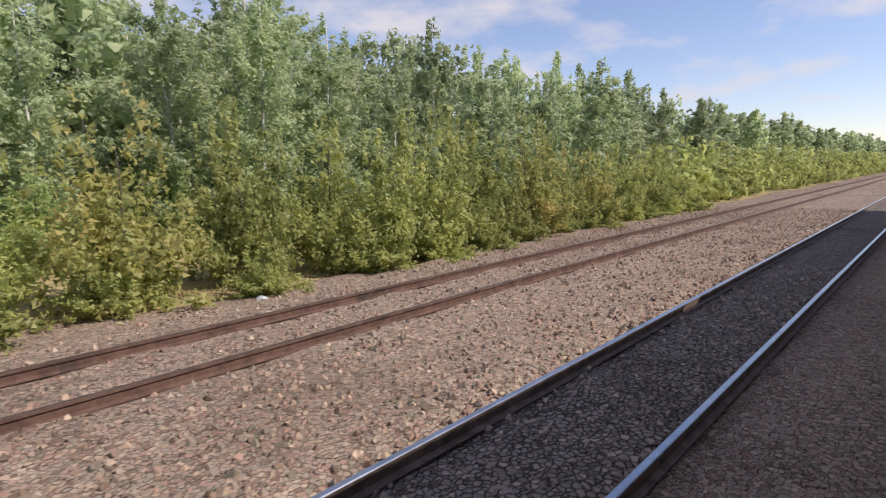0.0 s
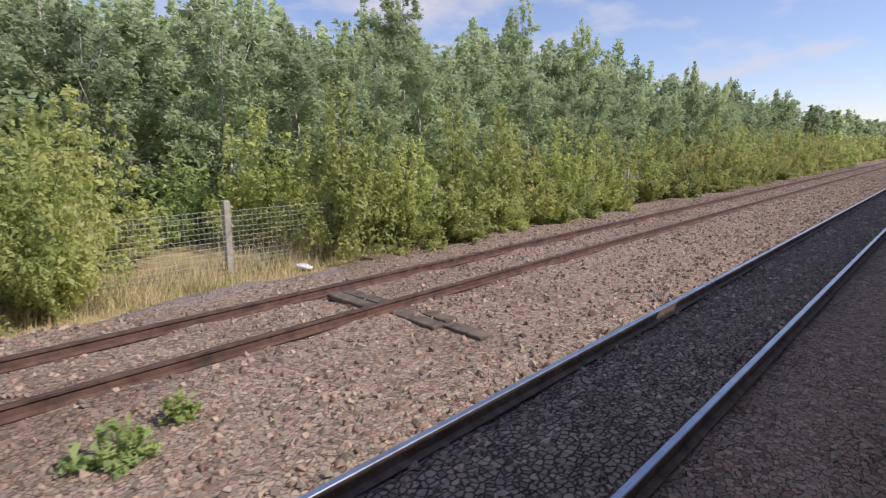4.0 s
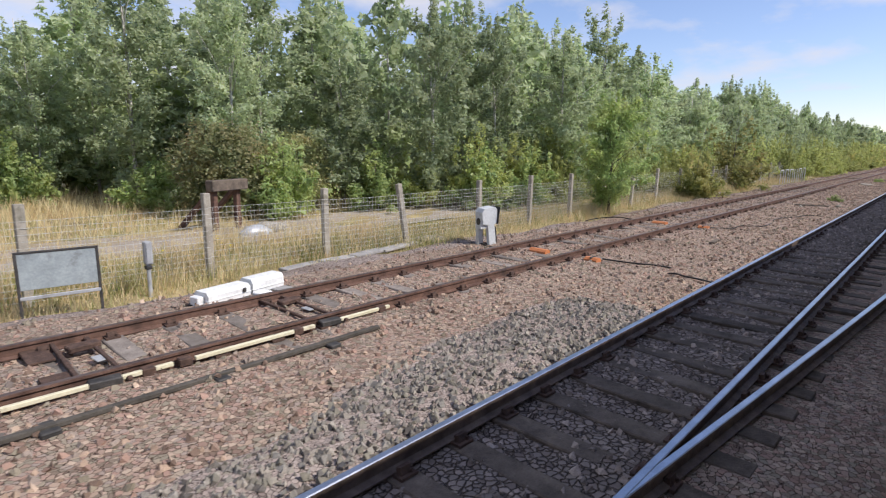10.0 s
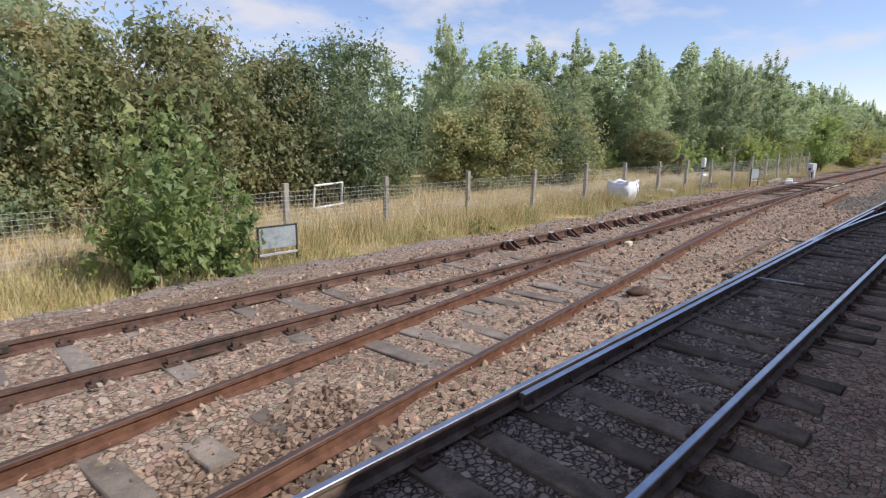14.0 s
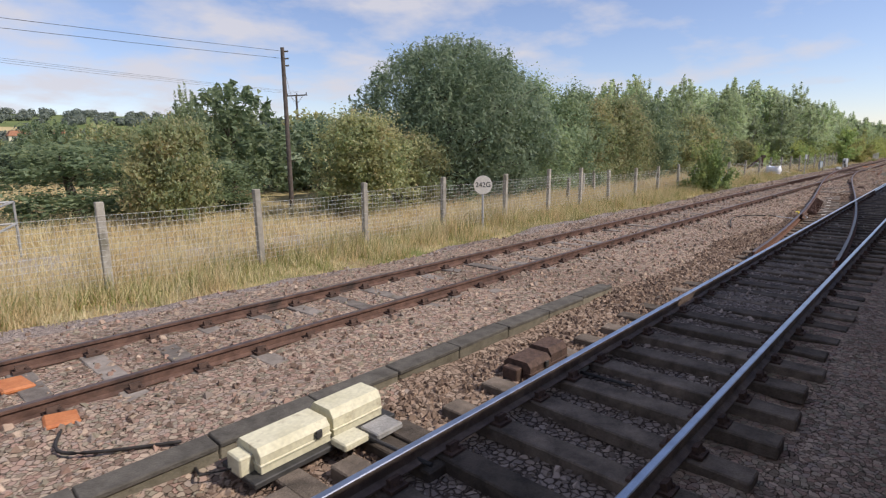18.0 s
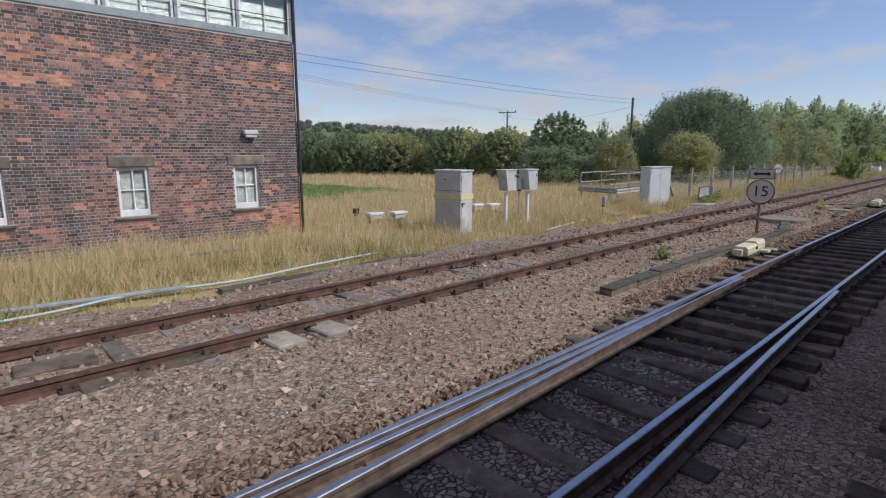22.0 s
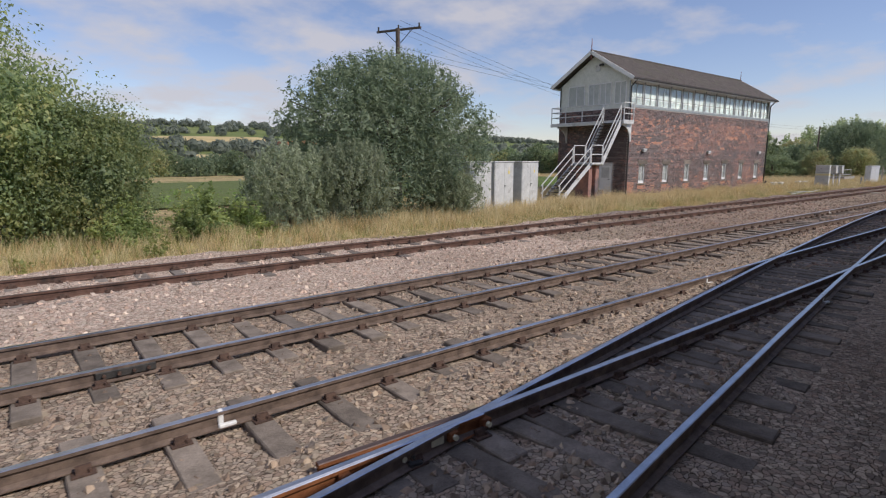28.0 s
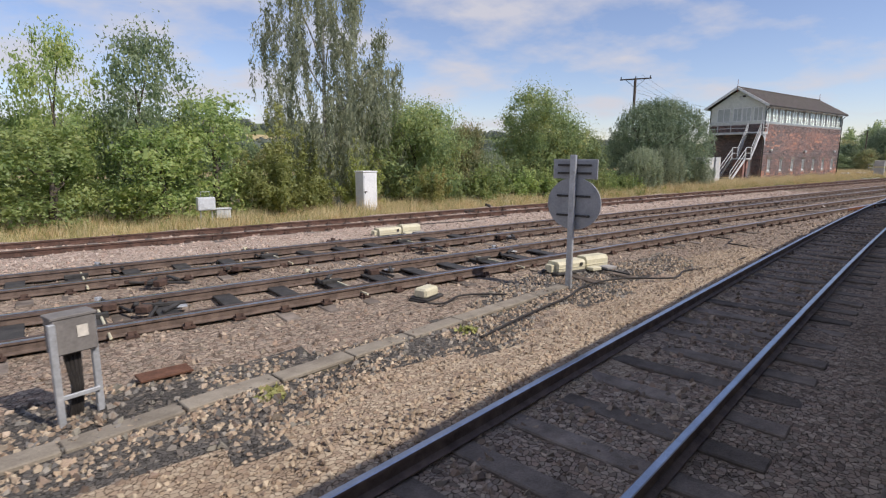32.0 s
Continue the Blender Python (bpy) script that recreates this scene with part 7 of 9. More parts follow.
def plank(x0, y0, x1, y1, z, w, h, mat, label, category="plank"):
    L = math.hypot(x1 - x0, y1 - y0)
    ob = part("timber", box((L, w, h), bevel=0.012), mat, None)
    ob.matrix_world = pose((x0 + x1) / 2, (y0 + y1) / 2, z, random.uniform(-1, 1), random.uniform(-1, 1), math.degrees(math.atan2(y1 - y0, x1 - x0)))
    return tagged(ob, label, category, "loose timbers")


random.seed(77)
# Walkway boards over the far line, and litter, near the shrubs.
for k, (x, y0, y1) in enumerate(((55.35, 6.25, 7.4), (55.62, 6.25, 7.4), (55.45, 4.95, 5.95), (55.75, 5.0, 5.95), (55.55, 4.2, 4.92))):
    plank(x, y0, x + 0.06, y1, -0.125 if y0 > 6 else -0.165, 0.24, 0.09, M_SLEEPER, "dark tarred board laid across the track")
lump("litter_bag", (56.7, 10.4, -0.27), (0.28, 0.13, 0.06), M_BAG, "crumpled white plastic litter on the verge", "litter", 2)
lump("litter_bag", (57.27, 6.33, -0.12), (0.08, 0.06, 0.04), M_BAG, "small white litter between the rails", "litter", 3)
lump("litter_bag", (100.4, 9.3, -0.22), (0.12, 0.06, 0.08), M_GALV, "crumpled silver can by the shrubs", "litter", 4)
plank(84.6, 9.5, 85.9, 9.7, -0.26, 0.16, 0.12, M_OLDWOOD, "grey fallen branch under the shrubs", "log")
slab = part("concrete_slab", box((0.9, 0.62, 0.07), bevel=0.02), M_CONCRETE, None)
slab.matrix_world = pose(45.8, 4.9, -0.13, 2, -3, 25)
tagged(slab, "cracked pale concrete slab lying on ballast", "slab")
plank(72.9, 4.55, 73.2, 4.35, -0.15, 0.14, 0.05, M_OLDWOOD, "short grey timber scrap on ballast")
cover(27.75, 9.65, 0.58, "raised round concrete manhole cover in the cess", z=-0.10, deep=0.2)
plank(23.65, 5.23, 24.17, 4.03, -0.12, 0.09, 0.07, M_SLEEPER_GREY, "weathered wooden plank lying on ballast")
lump("stone", (24.25, 3.68, -0.13), (0.16, 0.12, 0.10), M_CONCRETE, "pale broken stone on the ballast", "stone", 6)
lump("stone", (23.2, 4.9, -0.14), (0.07, 0.05, 0.05), M_SIGN_WHITE, "small white stone on the ballast", "stone", 7)
slab = part("concrete_slab", box((1.3, 0.8, 0.12), bevel=0.02), M_CONCRETE, None)
slab.matrix_world = pose(-75.9, 11.1, -0.27, 1, 1, 8)
tagged(slab, "pale concrete slab among dry grass in the cess", "slab")
cable("plastic_pipe", [(-82.2, 10.05, -0.27), (-81.0, 10.2, -0.24), (-79.8, 10.42, -0.25), (-78.7, 10.6, -0.24)], 0.032, "pale plastic pipe lying along the cess", M_PIPE)
od = thing("cable_duct", (-77.3, 6.9, -0.14), "flattened orange plastic duct between rusty rails", "duct", "orange ducts")
part("pipe", box((0.34, 0.5, 0.05), (0, 0.2, 0.0), (0, 4, 10), 0.015), M_ORANGE, od)
part("pipe", box((0.2, 0.22, 0.06), (0.1, -1.25, -0.02), (0, 4, -10), 0.015), M_ORANGE, od)
od = thing("cable_duct", (-66.3, 6.9, -0.14), "orange plastic duct ends beside rusty rails", "duct", "orange ducts")
part("pipe", box((0.3, 0.42, 0.06), (-0.05, 0.2, 0.0), (0, 4, 8), 0.02), M_ORANGE, od)
part("pipe", box((0.28, 0.3, 0.09), (0.1, -1.15, 0.0), (0, 4, -8), 0.02), M_ORANGE, od)
cable("cable", [(-66.2, 5.65, -0.12), (-66.35, 5.2, -0.14), (-66.1, 4.9, -0.14), (-65.6, 4.55, -0.13)], 0.016, "black cable running from an orange duct")
cable("cable", [(-166.5, -5.0, -0.13), (-165.2, -4.6, -0.14), (-163.94, -4.3, -0.14), (-163.0, -3.97, -0.13), (-161.94, -4.0, -0.14), (-161.1, -4.6, -0.13), (-160.2, -4.35, -0.14), (-159.3, -4.6, -0.14), (-157.6, -4.4, -0.14)], 0.018, "black cable trailing along dark ash")
# Numbers painted on the sleepers of the near line, and small plates.
for k in range(7):
    lettering(str(k + 2), 0.15, M_SIGN_WHITE, near_line, (-68.66 - 0.65 * k, 2.57, -0.178), (0, 0, -14), "painted_number")
for xk, yk in ((-71.26, 2.09), (-69.96, 2.10), (-68.66, 2.07)):
    p = part("sleeper_plate", PLATE, None, near_line, "small white numbered plate")
    p.matrix_local = pose(xk, yk, -0.176, 0, 0, 2)
# Orange ducts under the rails, with their cables.
for x in (5.8, 12.88):
    d = thing("cable_duct", (x, 6.2, -0.14), "orange plastic cable duct passing under rails", "duct", "orange ducts")
    part("pipe", prism([(-0.11, -0.05), (0.11, -0.05), (0.11, 0.03), (0.05, 0.075), (-0.05, 0.075), (-0.11, 0.03)], 0.30, m=pose(0, -0.75, 0)), M_ORANGE, d)
    part("pipe", prism([(-0.11, -0.05), (0.11, -0.05), (0.11, 0.03), (0.05, 0.075), (-0.05, 0.075), (-0.11, 0.03)], 0.45, m=pose(0, 0.55, 0)), M_ORANGE, d)
    part("tape", box((0.235, 0.05, 0.02), (0, -0.6, 0.075), bevel=0.004), M_DARKSTEEL, d)
cable("cable", [(6.05, 5.5, -0.12), (6.13, 5.02, -0.13), (6.17, 4.65, -0.12), (6.31, 4.44, -0.13), (6.34, 4.1, -0.14)], 0.018, "black cable running from an orange duct")
cable("cable", [(5.76, 3.95, -0.15), (5.7, 3.8, -0.10), (5.65, 3.58, -0.11), (5.63, 3.25, -0.12), (5.67, 3.05, -0.15)], 0.018, "loose black cable end lying on the ballast")
cable("cable", [(12.95, 5.42, -0.12), (13.25, 5.28, -0.13), (13.57, 4.94, -0.13), (14.22, 4.91, -0.12), (14.82, 4.42, -0.13), (15.82, 4.40, -0.14)], 0.016, "black cable running from an orange duct")
cable("cable", [(16.5, 4.45, -0.15), (16.6, 4.50, -0.11), (17.55, 4.54, -0.13), (18.41, 4.17, -0.12), (19.47, 4.03, -0.13), (19.74, 3.5, -0.15)], 0.016, "loose black cable lying on the ballast")
cable("cable", [(5.8, 7.7, -0.13), (5.6, 8.3, -0.18), (5.9, 8.9, -0.2), (5.5, 9.3, -0.22), (5.9, 9.6, -0.2)], 0.02, "black cable joining the equipment box")
cable("cable", [(12.9, 7.75, -0.13), (13.1, 8.5, -0.1), (12.9, 9.1, -0.17), (12.4, 9.4, -0.25)], 0.02, "black cable arching over the cess")
plank(10.05, 4.47, 10.75, 4.55, -0.14, 0.13, 0.1, M_SLEEPER, "short tarred wood block on the ballast")
cover(5.5, 10.25, 0.46, "round concrete cover beside the cable trough", z=-0.2, deep=0.12)
for k in range(5):
    tr = part("trough_lid", box((0.92, 0.3, 0.07), bevel=0.012), M_CONCRETE_GREY, None)
    tr.matrix_world = pose(1.2 + k * 0.96, 9.9 + 0.1 * k, -0.27, random.uniform(-2, 2), random.uniform(-2, 2), 6)
    tagged(tr, "grey concrete trough lid in the cess", "trough lid", "trough lids")

# Points indicator head: pale housing on a dark base.
ind = thing("points_indicator", (6.05, 8.75, -0.3), "pale grey points indicator with hooded lens and dark backplates", "signal", turn=-18)
head = [(-0.25, 0.62), (-0.28, 0.92), (-0.22, 1.02), (0.1, 1.06), (0.17, 1.0), (0.19, 0.66), (0.02, 0.58)]
part("housing", prism(head, 0.34, m=pose(0, -0.17, 0)), M_CABINET, ind)
part("leg", prism([(-0.02, 0.0), (0.18, 0.0), (0.1, 0.62), (-0.1, 0.62)], 0.12, m=pose(0, -0.16, 0)), M_CABINET, ind)
part("leg", prism([(-0.28, 0.0), (-0.12, 0.0), (-0.12, 0.6), (-0.26, 0.6)], 0.12, m=pose(0, 0.02, 0)), M_CABINET_GREY, ind)
part("hood", prism([(-0.30, 0.5), (-0.27, 0.84), (-0.08, 0.84), (-0.08, 0.52)], 0.26, m=pose(0, -0.13, 0)), M_CABINET_GREY, ind)
part("backplate", box((0.03, 0.42, 0.44), (0.20, 0, 0.84), (0, 6, 0), 0.006), M_BLACK, ind)
part("backplate", box((0.03, 0.30, 0.42), (0.17, 0, 0.34), (0, -8, 0), 0.006), M_BLACK, ind)
part("lens", rod((-0.295, 0, 0.68), (-0.27, 0, 0.68), 0.09, sides=20), M_DARKSTEEL, ind)
part("base", box((0.5, 0.42, 0.06), (0, 0, 0.0), bevel=0.01), M_DARKSTEEL, ind)


def points_machine(x, y, z, length, label, turn=0.0, mat=None, far=False):
    """Two lidded covers end to end over a dark bedplate, on timbers."""
    t = thing("points_machine", (x, y, z), label, "points machine", "points machines", turn=turn)
    m = mat or M_CREAM
    a, b = length * 0.52, length * 0.44
    part("bedplate", box((length + 0.2, 0.5, 0.05), (0, 0, 0.02), bevel=0.008), M_DARKSTEEL, t)
    for x0, w, h, d in ((-length / 2 + a / 2, a, 0.20, 0.36), (length / 2 - b / 2, b, 0.24, 0.33)):
        cv = part("cover", prism([(-d / 2, 0), (d / 2, 0), (d / 2, h * 0.72), (d / 2 - 0.05, h), (-d / 2 + 0.05, h), (-d / 2, h * 0.72)], w, m=pose(x0 + w / 2, 0, 0.05, 0, 0, 90)), m, t)
        part("lip", box((w + 0.02, d + 0.02, 0.02), (x0, 0, 0.12), bevel=0.005), m, cv)
    part("end_box", box((0.12, 0.2, 0.16), (-length / 2 - 0.06, 0.02, 0.11), bevel=0.012), m, t)
    part("foot", box((0.26, 0.2, 0.07), (length * 0.1, -0.32, 0.07), bevel=0.012), m, t)
    part("foot", box((0.3, 0.24, 0.06), (length * 0.36, -0.36, 0.06), bevel=0.012), M_CONCRETE_GREY, t)
    part("latch", box((0.06, 0.02, 0.07), (-0.1, -0.2, 0.17), bevel=0.004), M_DARKSTEEL, t)
    part("drive_rod", rod((length * 0.2, -0.25, 0.06), (length * 0.2 + 0.05, -1.1, 0.06), 0.018), M_DARKSTEEL, t)
    part("cable_tail", mesh_of("cable_tail", *tube([(-length / 2 - 0.1, 0.05, 0.06), (-length / 2 - 0.3, 0.2, 0.04), (-length / 2 - 0.25, 0.42, 0.0)], [0.014] * 3, 6), M_CABLE), None, t)
    for k in (-0.35, 0.3):
        part("bearer", box((0.22, 1.5, 0.12), (length * k, -0.35, -0.06), bevel=0.012), M_SLEEPER, t)
    return t


points_machine(-0.85, 8.4, -0.22, 1.5, "white-topped points machine beside the far line", 12, M_WHITE)
points_machine(-62.0, 3.35, -0.30, 0.8, "dark steel points machine low in ballast", 0, M_CHAIR)
points_machine(-64.75, 3.82, -0.20, 1.25, "cream points machine with two covers in ballast", 2)
points_machine(-82.15, 3.86, -0.20, 1.5, "long cream points machine beside the trough", 2)
points_machine(-161.8, -2.8, -0.18, 1.45, "long cream points machine behind a speed sign", -6)
points_machine(-162.1, 4.0, -0.18, 1.5, "cream points machine between the lines", 0)
small = thing("motor_cover", (-165.8, -2.75, -0.17), "small cream motor cover beside the rail", "point motor", turn=20)
part("cover", box((0.40, 0.26, 0.17), (0, 0, 0.10), bevel=0.035), M_CREAM, small)
part("base", box((0.52, 0.36, 0.05), (0.02, 0, 0.0), bevel=0.01), M_DARKSTEEL, small)
part("drive_rod", rod((0.24, 0.02, 0.06), (0.62, 0.34, 0.05), 0.018), M_CREAM, small)


def board(x, y, z, w, h, label, turn=0.0, low=0.45):
    """A blank sign seen from behind, in an angle-iron frame."""
    t = thing("notice_board", (x, y, z), label, "sign", "blank boards", turn=turn)
    part("panel", box((w, 0.02, h), (0, 0, low + h / 2), bevel=0.004), M_GREYBLUE, t)
    for dx in (-w / 2, w / 2):
        part("leg", box((0.04, 0.04, low + h + 0.15), (dx, 0, (low + h) / 2 - 0.06), bevel=0.005), M_DARKSTEEL, t)
    part("frame", box((w + 0.04, 0.04, 0.03), (0, 0, low + h), bevel=0.005), M_DARKSTEEL, t)
    part("crossbar", box((w, 0.03, 0.05), (0, -0.01, low - 0.12), bevel=0.005), M_GALV, t)
    return t


board(-3.1, 9.55, -0.3, 1.0, 0.55, "pale grey board on legs beside the line", -6)
board(-31.5, 10.2, -0.35, 0.85, 0.45, "pale grey board half hidden by a bush", 0, 0.4)
board(-67.7, 10.5, -0.35, 1.55, 0.50, "low grey board standing in tall weeds", 4, 0.36)


def post_box(x, y, z, top, label, w=0.16, h=0.42, mat=None, r=0.035, cap=True):
    t = thing("post_box", (x, y, z), label, "lineside box", "lineside boxes")
    part("post", rod((0, 0, -0.15), (0, 0, top - z - h), r, sides=12), M_GALV, t)
    part("case", box((w, 0.13, h), (0, -0.02, top - z - h / 2), (0, 0, 0), 0.015), mat or M_CABINET, t)
    part("door", box((w - 0.04, 0.012, h - 0.05), (0, -0.092, top - z - h / 2), bevel=0.004), mat or M_CABINET, t)
    part("clamp", box((0.1, 0.1, 0.06), (0, 0, top - z - h - 0.06), bevel=0.008), M_DARKSTEEL, t)
    return t


post_box(-10.54, 9.64, -0.3, 1.44, "white telephone box on a steel post", 0.22, 0.42, M_WHITE)
post_box(-1.75, 9.95, -0.3, 0.62, "slim grey box on a short post", 0.12, 0.40, M_BOARD_BACK)
post_box(-66.45, 10.6, -0.3, 0.52, "slim blue-grey box on a short post", 0.14, 0.40, M_BOARD_BACK)
post_box(-77.25, 10.75, -0.3, 0.55, "slim grey box on a short post", 0.13, 0.32, M_BOARD_BACK)
post_box(-81.65, 11.55, -0.3, 1.38, "slim grey box on a thin post", 0.16, 0.36, M_CABINET_GREY, 0.025)
# Two big hooded boxes on stout posts.
for x, y in ((-82.3, 11.6), (-81.35, 11.4)):
    t = thing("location_box", (x, y, -0.3), "grey hooded equipment box on a stout white post", "lineside box", "hooded boxes")
    part("post", box((0.10, 0.10, 1.35), (0, 0, 0.55), bevel=0.012), M_WHITE, t)
    part("case", prism([(-0.26, 1.98), (0.30, 1.98), (0.30, 1.28), (-0.13, 1.28)], 0.4, m=pose(0, -0.2, 0)), M_CABINET_GREY, t)
    part("lid", box((0.62, 0.46, 0.03), (0.02, 0, 1.99), bevel=0.008), M_CABINET, t)
    part("hinge", box((0.03, 0.02, 0.1), (0.24, -0.205, 1.8), bevel=0.003), M_DARKSTEEL, t)
for x, y in ((-85.0, 15.6), (-84.1, 15.3), (-79.8, 15.3), (-79.2, 14.9)):
    t = thing("low_box", (x, y, -0.35), "low white-lidded box on short legs in grass", "lineside box", "low boxes")
    part("lid", box((0.62, 0.36, 0.09), (0, 0, 0.42), bevel=0.015), M_WHITE, t)
    part("body", box((0.5, 0.28, 0.16), (0, 0, 0.30), bevel=0.012), M_CABINET_GREY, t)
    for dx in (-0.2, 0.2):
        part("leg", box((0.05, 0.05, 0.28), (dx, 0, 0.1), bevel=0.005), M_DARKSTEEL, t)
post_box(-85.4, 16.2, -0.35, 0.25, "small dark box on a short stake", 0.2, 0.2, M_DARKSTEEL)


def cabinet(x, y, z, w, d, h, label, turn=0.0, mat=None, doors=2, band=False, plinth=True, handle=True, tag=False):
    """A steel equipment cabinet: body, lid, doors with handle and hinges."""
    m = mat or M_CABINET
    t = thing("equipment_cabinet", (x, y, z), label, "cabinet", "equipment cabinets", turn=turn)
    part("body", box((w, d, h), (0, 0, h / 2), bevel=0.012), m, t)
    part("lid", box((w + 0.06, d + 0.08, 0.06), (0, 0, h + 0.02), bevel=0.015), m, t)
    if plinth:
        part("plinth", box((w + 0.1, d + 0.1, 0.12), (0, 0, 0.03), bevel=0.012), M_CONCRETE_GREY, t)
    for k in range(doors):
        dw = (w - 0.06) / doors
        cx = -w / 2 + 0.03 + dw * (k + 0.5)
        dr = part("door", box((dw - 0.012, 0.02, h - 0.14), (cx, -d / 2 - 0.008, h / 2 + 0.01), bevel=0.005), m, t)
        for zz in (0.18, h - 0.22):
            part("hinge", box((0.03, 0.03, 0.09), (cx - dw / 2 + 0.02 if k == 0 else cx + dw / 2 - 0.02, -d / 2 - 0.02, zz), bevel=0.004), M_GALV, dr)
        if handle and k == doors - 1:
            part("handle", box((0.16, 0.03, 0.035), (cx - dw / 2 + 0.08, -d / 2 - 0.03, h * 0.52), bevel=0.006), M_DARKSTEEL, dr)
            part("lock_plate", box((0.04, 0.02, 0.12), (cx - dw / 2 + 0.05, -d / 2 - 0.022, h * 0.5), bevel=0.004), M_DARKSTEEL, dr)
        if tag and k == doors - 1:
            for j, zz in enumerate((h - 0.32, h - 0.5)):
                part("warning_label", box((0.11, 0.006, 0.15), (cx - 0.02, -d / 2 - 0.022, zz)), M_YELLOW if j else M_SIGN_WHITE, dr, "small yellow and white warning label")
    if band:
        part("band", box((w + 0.02, d + 0.05, 0.17), (0, 0, h * 0.62), bevel=0.004), M_BAND, t, "faded yellow band")
        part("seam", box((w + 0.008, d + 0.008, 0.015), (0, 0, h * 0.71), bevel=0.003), M_DARKSTEEL, t)
        part("vent", box((0.012, 0.1, 0.03), (-w / 2 - 0.004, 0.1, h - 0.25), bevel=0.002), M_DARKSTEEL, t)
    return t


cabinet(-71.66, 11.28, -0.35, 1.42, 0.55, 1.92, "large pale grey steel cabinet with faint streaks", -16, M_CABINET, 2, handle=False)
cabinet(-84.69, 11.77, -0.35, 0.63, 1.02, 2.05, "tall grey steel cabinet with a yellow band", 7.6, M_CABINET_GREY, 1, True)
for k, (x, y, a) in enumerate(((-124.5, 14.15, 14), (-122.35, 14.75, 14), (-119.6, 15.5, 14))):
    cabinet(x, y, -0.35, 1.85, 0.7, 2.45, "grey double-door steel cabinet in dry grass" + (" under a willow" if k == 0 else " with warning labels"), a, M_CABINET_GREY, 2, tag=k > 0)
cabinet(-158.6, 12.2, -0.35, 0.78, 0.62, 1.85, "tall white steel cabinet among the bushes", 8, M_WHITE, 1)
# Box on a stand and low box by the far line.
t = thing("lineside_stand", (-165.95, 11.2, -0.35), "pale box on a two-legged stand with hoop", "lineside box")
part("case", box((0.62, 0.32, 0.48), (0, 0, 0.82), bevel=0.02), M_CABINET, t)
for dx in (-0.2, 0.2):
    part("leg", box((0.05, 0.05, 0.6), (dx, 0, 0.28), bevel=0.006), M_GALV, t)
part("hoop", mesh_of("hoop", *tube([(-0.16, 0, 1.05), (-0.16, 0, 1.26), (0.16, 0, 1.26), (0.16, 0, 1.05)], [0.015] * 4, 6), M_GALV), None, t)
part("door", box((0.52, 0.012, 0.4), (0, -0.165, 0.82), bevel=0.004), M_CABINET, t)
t = thing("lineside_case", (-165.1, 12.2, -0.35), "small grey louvred case on the cess", "lineside box")
part("case", box((0.55, 0.35, 0.35), (0, 0, 0.32), bevel=0.02), M_CABINET_GREY, t)
part("lid", box((0.62, 0.42, 0.05), (0, 0, 0.52), bevel=0.012), M_CABINET, t)
part("foot", box((0.4, 0.3, 0.2), (0, 0, 0.06), bevel=0.01), M_DARKSTEEL, t)
# Near equipment box on three posts.
t = thing("disconnection_box", (-170.95, -4.3, -0.3), "grey steel box on angle-iron legs with a white label", "lineside box", turn=16)
part("case", box((0.36, 0.2, 0.34), (0.03, 0, 0.93), (0, 0, 0), 0.012), M_DULLSTEEL, t)
part("label", box((0.09, 0.006, 0.11), (0.09, -0.105, 0.96)), M_SIGN_WHITE, t, "white printed label")
part("lid", box((0.38, 0.22, 0.03), (0.03, 0, 1.11), bevel=0.006), M_DULLSTEEL, t)
for dx, dy in ((-0.16, -0.12), (0.2, -0.02), (0.06, 0.16)):
    part("leg", box((0.06, 0.05, 1.25), (dx, dy, 0.45), bevel=0.006), M_GALV, t)
part("brace", box((0.36, 0.03, 0.04), (0.02, -0.06, 0.35), bevel=0.004), M_GALV, t)
for k in range(4):
    part("cable_tail", mesh_of("cable_tail", *tube([(-0.04 + 0.04 * k, 0.02, 0.78), (0.01 + 0.022 * k, 0.03, 0.4), (-0.05 + 0.035 * k, 0.08, -0.05)], [0.02, 0.02, 0.02], 6), M_CABLE), None, t)
cover_plate = part("rusty_plate", box((0.55, 0.22, 0.03), bevel=0.006), M_RUST_BROWN, None)
cover_plate.matrix_world = pose(-170.1, -3.75, -0.15, 4, 2, 8)
tagged(cover_plate, "flat rusty steel plate dropped on ballast", "plate")

